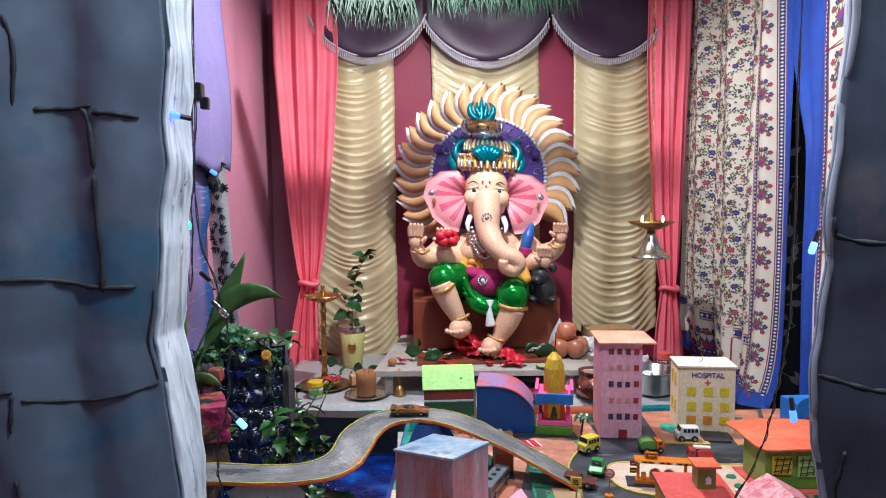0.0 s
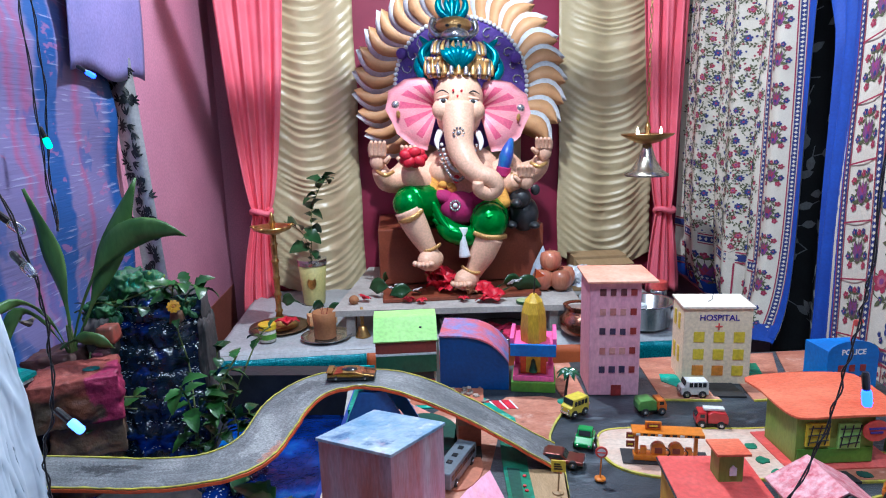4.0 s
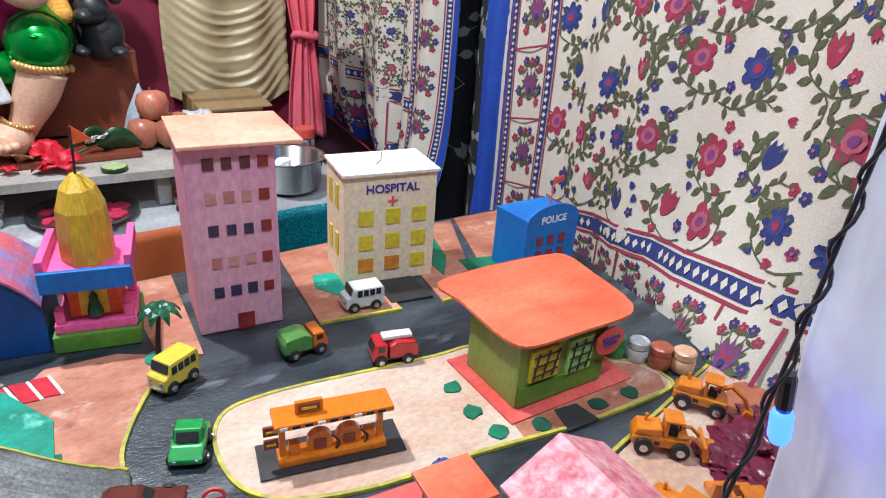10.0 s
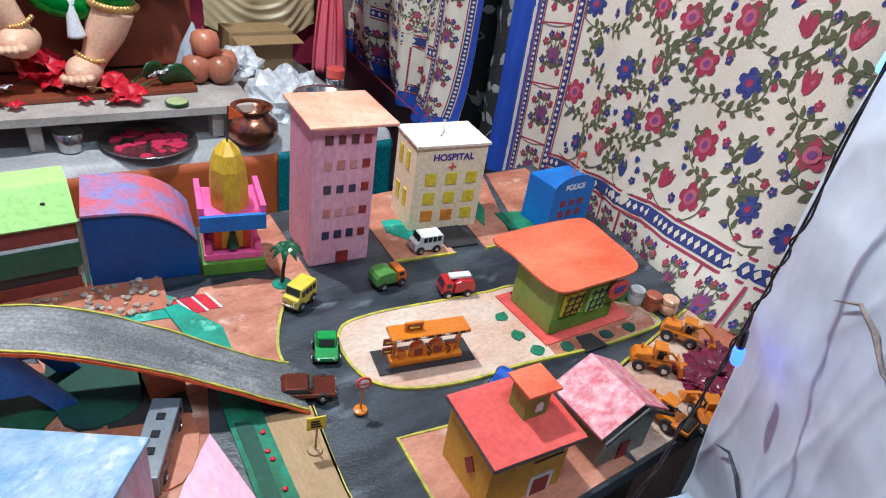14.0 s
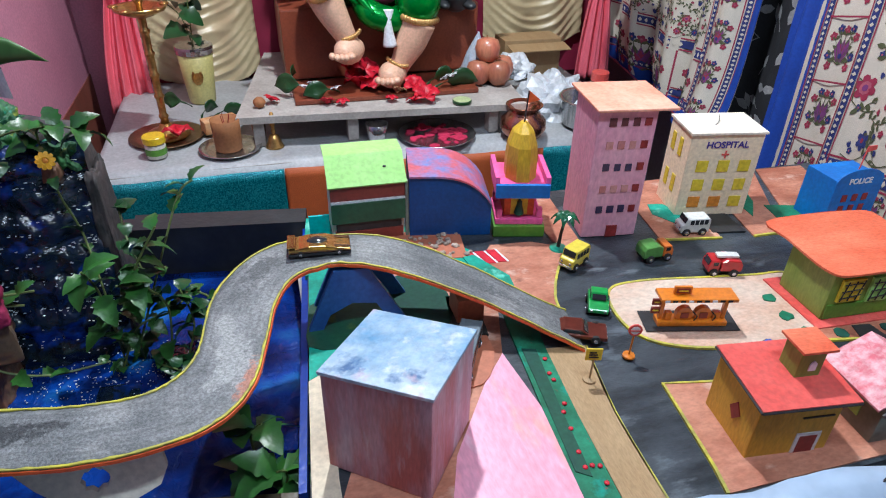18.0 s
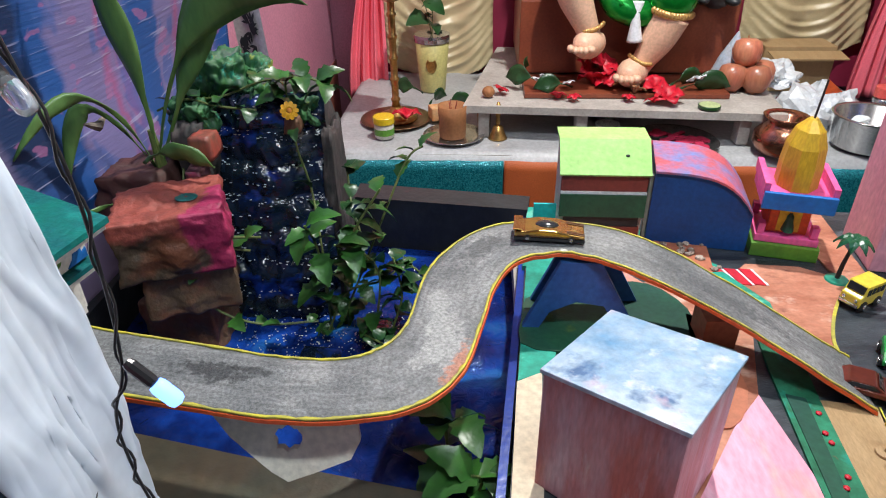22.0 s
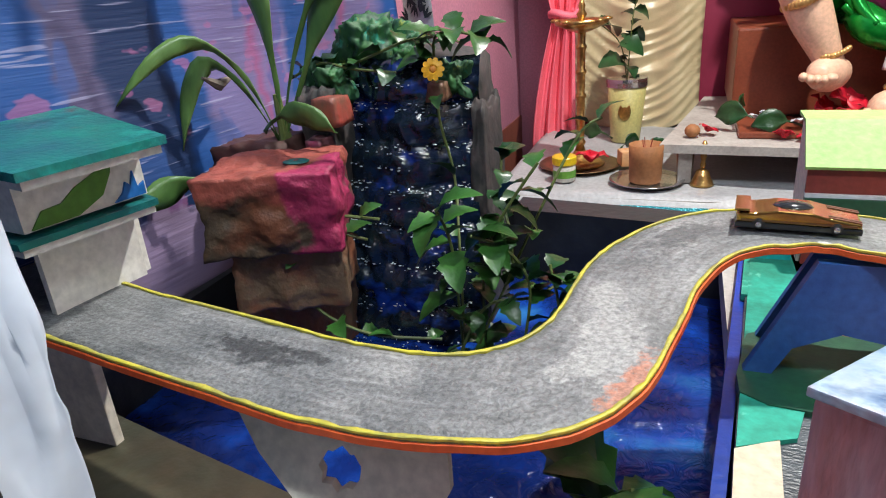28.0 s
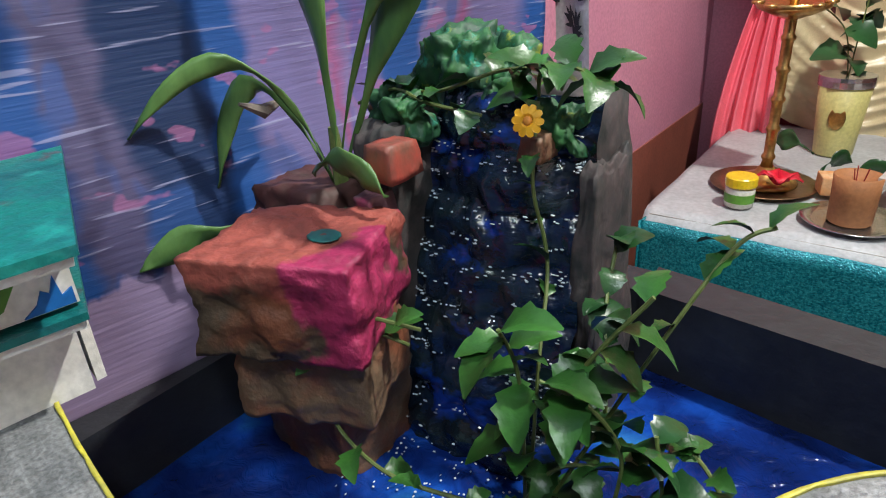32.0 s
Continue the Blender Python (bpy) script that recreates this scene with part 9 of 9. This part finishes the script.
def standing_lamp(x, y, s, label):
    t = thing("oil_lamp", label, "oil lamp", pose(x, y, AT))
    part("foot", lathe([(0.056 * s, 0), (0.058 * s, 0.004), (0.045 * s, 0.012), (0.02 * s, 0.022), (0.013 * s, 0.034)], 24), BRASS, t, smooth=True)
    prof = [(0.012, 0.034)]
    z = 0.034
    while z < 0.25:
        prof += [(0.0095, z + 0.012), (0.0125, z + 0.017), (0.0125, z + 0.021), (0.009, z + 0.026), (0.0095, z + 0.05)]
        z += 0.054
    prof.append((0.012, 0.305))
    part("stem", lathe([(r * s, h) for r, h in prof], 16), BRASS, t, smooth=True)
    part("oil_dish", lathe([(0.012 * s, 0.3), (0.03 * s, 0.306), (0.058 * s, 0.318), (0.062 * s, 0.328), (0.056 * s, 0.326), (0.03 * s, 0.314), (0.01 * s, 0.31)], 24), BRASS, t, smooth=True)
    for i in range(5):
        a = i * 1.257 + 0.5
        part("spout", ball((0.06 * s * math.cos(a), 0.06 * s * math.sin(a), 0.326), (0.012, 0.012, 0.005), seg=8), BRASS, t)
    part("finial", lathe([(0.008, 0.312), (0.007, 0.33), (0.012, 0.338), (0.006, 0.348), (0.008, 0.356), (0.002, 0.372)], 14), BRASS, t, smooth=True)
    return t


standing_lamp(-0.335, 2.415, 1.0, "tall brass oil lamp on the altar table")
for x, y, r, lab in ((-0.335, 2.405, 0.095, "dark bronze plate under the brass lamp"), (-0.175, 2.29, 0.078, "steel plate with powder under the clay cup")):
    t = thing("metal_plate", lab, "plate", pose(x, y, AT + (0.0 if r > 0.09 else 0)), "altar plates")
    part("plate", lathe([(r * 0.7, -0.001), (r * 0.72, 0.0), (r, 0.008), (r * 0.99, 0.0095), (r * 0.72, 0.002), (0.001, 0.0015)], 30), BRONZE if r > 0.09 else STEEL, t, smooth=True)
for o in [o for o in scene.collection.objects if o.name.startswith("oil_lamp")]:
    o.location.z += 0.003
cup = thing("clay_cup", "brown clay cup of incense on a plate", "cup", pose(-0.178, 2.285, AT + 0.004))
part("cup_body", lathe([(0.031, 0), (0.033, 0.002), (0.0345, 0.05), (0.0365, 0.08), (0.0335, 0.081), (0.031, 0.07), (0.001, 0.068)], 24), CLAY, cup, smooth=True)
for i in range(4):
    part("incense_stick", tube([(0.006 * math.cos(i * 2), 0.006 * math.sin(i * 2), 0.062), (0.012 * math.cos(i * 2), 0.012 * math.sin(i * 2), 0.092)], 0.001, 5), WINRED, cup)
jar = thing("powder_jar", "small clear jar with a yellow lid", "jar", pose(-0.35, 2.285, AT))
part("jar_body", lathe([(0.022, 0), (0.025, 0.003), (0.025, 0.034), (0.021, 0.038)], 20), mat("milky_plastic", (0.6, 0.58, 0.52), (0.5, 0.48, 0.42), 30, 0.25), jar, smooth=True)
part("label_band", lathe([(0.0255, 0.01), (0.0255, 0.026)], 20), LEAFG, jar)
part("lid", lathe([(0.026, 0.038), (0.027, 0.04), (0.027, 0.054), (0.025, 0.056)], 20), toy_paint("yellow_lid_plastic", (0.8, 0.55, 0.02)), jar)
vp = thing("yellow_vase", "pale yellow printed tumbler with a leafy sprig", "vase", pose(-0.255, 2.68, AT))
part("vase_body", lathe([(0.036, 0), (0.038, 0.003), (0.052, 0.165), (0.049, 0.166), (0.036, 0.02), (0.001, 0.018)], 26), VASEP, vp, smooth=True)
part("printed_motif", ball((0.0, -0.0445, 0.085), (0.016, 0.0015, 0.024), seg=12), BRASS, vp)
part("dry_rim", lathe([(0.0525, 0.145), (0.0535, 0.158), (0.0525, 0.166)], 26), STEEL, vp)
vine("leafy green sprig standing in the yellow vase", [(-0.255, 2.68, 0.76), (-0.25, 2.67, 0.85), (-0.24, 2.66, 0.95), (-0.2, 2.64, 1.04), (-0.18, 2.63, 1.06)], 26, 1.6, 31, ROUND_LEAF, name="vase_sprig")
vine("leafy green sprig standing in the yellow vase", [(-0.255, 2.68, 0.76), (-0.275, 2.66, 0.86), (-0.33, 2.6, 0.92)], 5, 2.6, 32, ROUND_LEAF, name="vase_sprig")
for i, (x, y, a, s, z) in enumerate(((-0.25, 2.47, 60, 0.085, 0.625), (-0.22, 2.5, 10, 0.09, 0.615), (-0.27, 2.5, 150, 0.09, 0.65), (0.05, 2.37, 150, 0.11, 0.715), (0.0, 2.4, 80, 0.09, 0.725), (0.12, 2.36, 190, 0.1, 0.71), (0.37, 2.34, 10, 0.14, 0.708), (0.36, 2.37, 30, 0.11, 0.708))):
    me = strap_leaf((0, 0, 0), (s * 0.5, 0.01, 0.03), (s, 0, 0.004), s * 0.24, 0.4, 12, 0.2)
    o = thicken(solo("betel_leaf", me, LEAF_DARK, "large dark green leaf laid before the statue", "leaf", "offering leaves", m=pose(x, y, z, 0, 0, a)), 0.0012)
t = thing("brass_bell", "small brass handbell on the altar edge", "bell", pose(-0.065, 2.285, AT))
part("bell_cup", lathe([(0.024, 0), (0.022, 0.004), (0.016, 0.018), (0.012, 0.03), (0.004, 0.034)], 20), BRASS, t, smooth=True)
part("handle", lathe([(0.004, 0.034), (0.006, 0.042), (0.004, 0.05), (0.007, 0.062), (0.004, 0.07), (0.008, 0.08), (0.003, 0.092)], 12), BRASS, t, smooth=True)
t = thing("steel_tumbler", "small steel tumbler on the altar edge", "cup", pose(0.2, 2.27, AT))
part("tumbler_body", lathe([(0.021, 0), (0.023, 0.002), (0.03, 0.045), (0.0285, 0.0455), (0.021, 0.006), (0.001, 0.005)], 22), STEEL, t, smooth=True)
t = thing("steel_tumbler", "dark bronze cup beside the brass bell", "cup", pose(-0.1, 2.33, AT))
part("tumbler_body", lathe([(0.014, 0), (0.015, 0.002), (0.019, 0.06), (0.0175, 0.0605), (0.013, 0.006), (0.001, 0.005)], 20), BRONZE, t, smooth=True)
t = thing("powder_plate", "steel plate of crimson powder on the altar", "plate", pose(0.36, 2.255, AT))
part("plate", lathe([(0.085, 0), (0.09, 0.001), (0.105, 0.012), (0.102, 0.013), (0.088, 0.004), (0.001, 0.003)], 34), STEEL, t, smooth=True)
bm = bmesh.new()
rnd = random.Random(4)
for i in range(60):
    a, d = rnd.uniform(0, 6.28), 0.08 * rnd.random() ** 0.6
    ball((d * math.cos(a), d * math.sin(a), 0.005), (rnd.uniform(0.006, 0.016), rnd.uniform(0.006, 0.014), rnd.uniform(0.002, 0.005)), bm, 8)
tagged(part("powder", bm, mat("crimson_powder", (0.55, 0.02, 0.08), (0.4, 0.015, 0.06), 60, 0.9), t), kind="stuff")
t = thing("copper_pot", "round copper water pot on the altar", "pot", pose(0.585, 2.2, AT))
part("pot_body", lathe([(0.03, 0), (0.05, 0.008), (0.062, 0.03), (0.06, 0.052), (0.042, 0.07), (0.036, 0.078), (0.05, 0.092), (0.047, 0.093), (0.034, 0.08), (0.001, 0.03)], 28), COPPER, t, smooth=True)
for x, y, z in ((0.56, 2.44, 0.725), (0.52, 2.4, 0.725), (0.575, 2.385, 0.725), (0.548, 2.41, 0.785), (0.6, 2.43, 0.725)):
    t = thing("apple", "red apple in the heap beside the statue", "apple", pose(x, y, z, 10, 8, x * 900), "apples")
    part("fruit", lathe([(0.004, -0.027), (0.018, -0.033), (0.032, -0.016), (0.036, 0.006), (0.03, 0.026), (0.015, 0.033), (0.003, 0.026)], 20), APPLE, t, smooth=True)
    part("stalk", tube([(0, 0, 0.025), (0.003, 0, 0.04)], 0.0014, 5), CLAY, t)


def rag(x, y, z, r, m, name, label, cat, seed, flat=0.6):
    bm = bmesh.new()
    bmesh.ops.create_icosphere(bm, subdivisions=4, radius=1)
    for v in bm.verts:
        k = 1 + 0.55 * nz(v.co.x * 1.9 + seed, v.co.y * 1.9, v.co.z * 1.9) + 0.2 * nz(v.co.x * 6 + seed, v.co.y * 6, v.co.z * 6)
        v.co = Vector((v.co.x * r * k, v.co.y * r * k, max(-0.05, v.co.z) * r * flat * k))
    for f in bm.faces:
        f.smooth = seed % 2 == 0
    return solo(name, bm, m, label, cat, m=pose(x, y, z))


WHITEBAG = mat("white_polythene", (0.7, 0.72, 0.74), (0.55, 0.58, 0.62), 20, 0.3, bump=0.8, fine=90, coat=0.3)
rag(0.655, 2.5, 0.6925, 0.07, WHITEBAG, "plastic_bag", "crumpled white plastic bag beside the apples", "plastic bag", 3)
rag(0.74, 2.38, AT, 0.095, WHITEBAG, "plastic_bag", "crumpled white plastic bag on the altar", "plastic bag", 5, 0.9)
rag(0.83, 2.5, AT, 0.075, WHITEBAG, "plastic_bag", "crumpled white plastic bag on the altar", "plastic bag", 9, 0.9)
bm = lathe([(0.045, 0), (0.03, 0.06), (0.002, 0.13)], 10)
solo("blue_print_packet", bm, mat("pale_blue_packet", (0.45, 0.55, 0.68), (0.6, 0.62, 0.66), 30, 0.4), "pale blue printed paper packet behind the apples", "packet", m=pose(0.53, 2.47, 0.7, 12))
ct = thing("carton", "open brown cardboard carton behind the altar", "carton", pose(0.8, 2.72, AT))
part("carton_body", bx((-0.1, -0.05, 0), (0.1, 0.05, 0.13), bevel=0.002), TANP, ct)
part("carton_flap", bx((-0.1, -0.11, 0.128), (0.1, -0.05, 0.131), m=pose(0, 0, 0, 8)), TANP, ct)
t = thing("steel_pot", "stainless steel pot at the altar's end", "pot", pose(0.8, 2.24, AT))
part("pot_body", lathe([(0.06, 0), (0.075, 0.01), (0.08, 0.075), (0.09, 0.08), (0.088, 0.083), (0.076, 0.08), (0.07, 0.015), (0.001, 0.012)], 28), STEEL, t, smooth=True)
t = thing("spice_jar", "clear jar with a red lid", "jar", pose(0.92, 2.42, AT))
part("jar_body", lathe([(0.024, 0), (0.027, 0.004), (0.027, 0.06), (0.023, 0.066)], 18), STEEL, t, smooth=True)
part("lid", lathe([(0.027, 0.066), (0.027, 0.09), (0.024, 0.092)], 18), ROOFRED, t)
bm = bx((-0.045, -0.022, 0), (0.045, 0.022, 0.034), bevel=0.003)
t = solo("offering_packet", bm, mat("cream_orange_packet", (0.7, 0.5, 0.3), (0.6, 0.25, 0.08), 30, 0.5), "small cream and orange packet by the plates", "packet", m=pose(-0.2, 2.41, AT + 0.008, 0, 0, 20))


def blossom(x, y, z, r, seed, m=REDS, name="red_hibiscus", label="red hibiscus blossom lying before the statue"):
    rnd = random.Random(seed)
    t = thing(name, label, "flower", pose(x, y, z, rnd.uniform(-30, 30), rnd.uniform(-30, 30), rnd.uniform(0, 360)), "offered flowers")
    for i in range(5):
        a = i * 1.2566
        bm = bmesh.new()
        prev = None
        for j in range(6):
            q = j / 5
            c = Vector((r * q * math.cos(a), r * q * math.sin(a), r * 0.5 * math.sin(q * 2.4) + 0.1 * r * nz(seed, i, q * 3)))
            d = Vector((-math.sin(a), math.cos(a), 0.25 * math.sin(j * 2 + i))) * r * 0.42 * math.sin(math.pi * (0.08 + 0.84 * q))
            row = [bm.verts.new(c + d), bm.verts.new(c - Vector((0, 0, r * 0.06))), bm.verts.new(c - d)]
            if prev:
                for k in range(2):
                    bm.faces.new((prev[k], prev[k + 1], row[k + 1], row[k])).smooth = True
            prev = row
        thicken(part("petal", bm, m, t), 0.001)


for i, (x, y, z, r) in enumerate(((0.18, 2.4, 0.71, 0.045), (0.2, 2.43, 0.74, 0.045), (0.16, 2.43, 0.725, 0.04), (0.21, 2.38, 0.712, 0.035), (0.32, 2.36, 0.71, 0.036), (0.34, 2.3, 0.7, 0.04), (0.31, 2.29, 0.697, 0.025), (-0.06, 2.36, 0.7, 0.022), (0.08, 2.32, 0.697, 0.022), (0.12, 2.31, 0.697, 0.018), (-0.3, 2.34, 0.635, 0.04), (0.25, 2.31, 0.697, 0.018))):
    blossom(x, y, z, r, i)
for i, (x, y, z) in enumerate(((0.03, 2.36, 0.727), (0.11, 2.355, 0.72), (0.41, 2.35, 0.73), (0.43, 2.35, 0.735), (0.05, 2.37, 0.73))):
    blossom(x, y, z, 0.016, 50 + i, PALE, "white_blossom", "small white blossoms heaped on a leaf")
blossom(0.27, 2.34, 0.705, 0.03, 70, mat("tan_dry_petal", (0.5, 0.28, 0.14), (0.4, 0.2, 0.1), 40, 0.7), "dry_blossom", "dry tan blossom by the statue's foot")
t = thing("cucumber_slice", "round slice of cucumber on the plank", "fruit slice", pose(0.43, 2.26, 0.693))
part("flesh", lathe([(0.024, 0), (0.024, 0.008), (0.022, 0.0085)], 20), mat("pale_green_flesh", (0.5, 0.58, 0.3), (0.42, 0.5, 0.24), 40, 0.4), t)
part("rind", lathe([(0.0246, 0.0), (0.0258, 0.001), (0.0258, 0.007), (0.0246, 0.008)], 20), LEAF_DARK, t)
t = thing("areca_nut", "brown nut on the plank shelf", "nut", pose(-0.09, 2.34, 0.705))
part("nut", ball((0, 0, 0), (0.016, 0.016, 0.014), seg=12), CLAY, t)

# hanging brass lamp on a chain
PALEBRASS = mat("pale_polished_brass", (0.62, 0.56, 0.45), (0.45, 0.4, 0.32), 40, 0.25, metal=0.9, bump=0.1)
hl = thing("hanging_lamp", "brass hanging oil lamp with two lit wicks on a chain", "oil lamp", pose(0.862, 2.42, 1.05))
part("bell_base", lathe([(0.07, 0.0), (0.071, 0.006), (0.05, 0.018), (0.03, 0.05), (0.018, 0.085), (0.014, 0.1)], 26), PALEBRASS, hl, "pale polished bell-shaped base", smooth=True)
part("oil_dish", lathe([(0.014, 0.1), (0.04, 0.108), (0.08, 0.128), (0.083, 0.134), (0.074, 0.132), (0.03, 0.116), (0.008, 0.114)], 28), BRASS, hl, smooth=True)
part("finial", lathe([(0.01, 0.114), (0.012, 0.13), (0.006, 0.14), (0.01, 0.15), (0.004, 0.17)], 14), BRASS, hl, smooth=True)
bm = bmesh.new()
for i in range(58):
    z = 0.175 + i * 0.022
    tube([(0.005 * math.cos(a) if i % 2 else 0, 0 if i % 2 else 0.005 * math.cos(a), z + 0.013 * math.sin(a)) for a in np.linspace(0, 2 * math.pi, 9)], 0.0014, 5, bm)
part("chain", bm, BRASS, hl)
FLAME = glow("oil_flame", (1.0, 0.78, 0.5), 9)
for x in (-0.05, 0.025):
    part("wick_flame", lathe([(0.002, 0.132), (0.0055, 0.138), (0.004, 0.147), (0.0008, 0.156)], 10, m=pose(x, -0.045, 0)), FLAME, hl, smooth=True)

# hanging greenery above the altar
PINE = mat("dark_garland_green", (0.035, 0.07, 0.05), (0.02, 0.045, 0.03), 40, 0.6)
for x0, x1, y, z, seed in ((-0.26, 0.0, 2.2, 1.83, 1), (0.06, 0.52, 2.2, 1.86, 2)):
    g = thing("green_garland", "dark green leafy garland hanging from the ceiling front", "garland", pose(0, 0, 0), "garlands")
    rnd = random.Random(seed)
    part("cord", tube([(x0, y, z + 0.08), ((x0 + x1) / 2, y, z + 0.05), (x1, y, z + 0.08)], 0.003, 6), PINE, g)
    for x in (x0, x1):
        part("hanging_thread", tube([(x, y, z + 0.08), (x, y, 2.5)], 0.0012, 5), PINE, g)
    vs, fs = [], []
    for i in range(420):
        u = rnd.random()
        p = Vector((x0 + (x1 - x0) * u, y + rnd.uniform(-0.02, 0.02), z + 0.07))
        tip = p + Vector((rnd.uniform(-0.03, 0.03), rnd.uniform(-0.03, 0.03), -rnd.uniform(0.03, 0.11) * (1 - 0.5 * abs(nz(u * 9, seed)))))
        w = Vector((0.003, 0.002, 0))
        k = len(vs)
        vs += [tuple(p - w), tuple(p + w), tuple(tip)]
        fs.append((k, k + 1, k + 2))
    me = bpy.data.meshes.new("garland_needles")
    me.from_pydata(vs, [], fs)
    me.materials.append(PINE)
    o = new("garland_needles", me)
    o.parent = g
    tagged(o, kind="stuff")
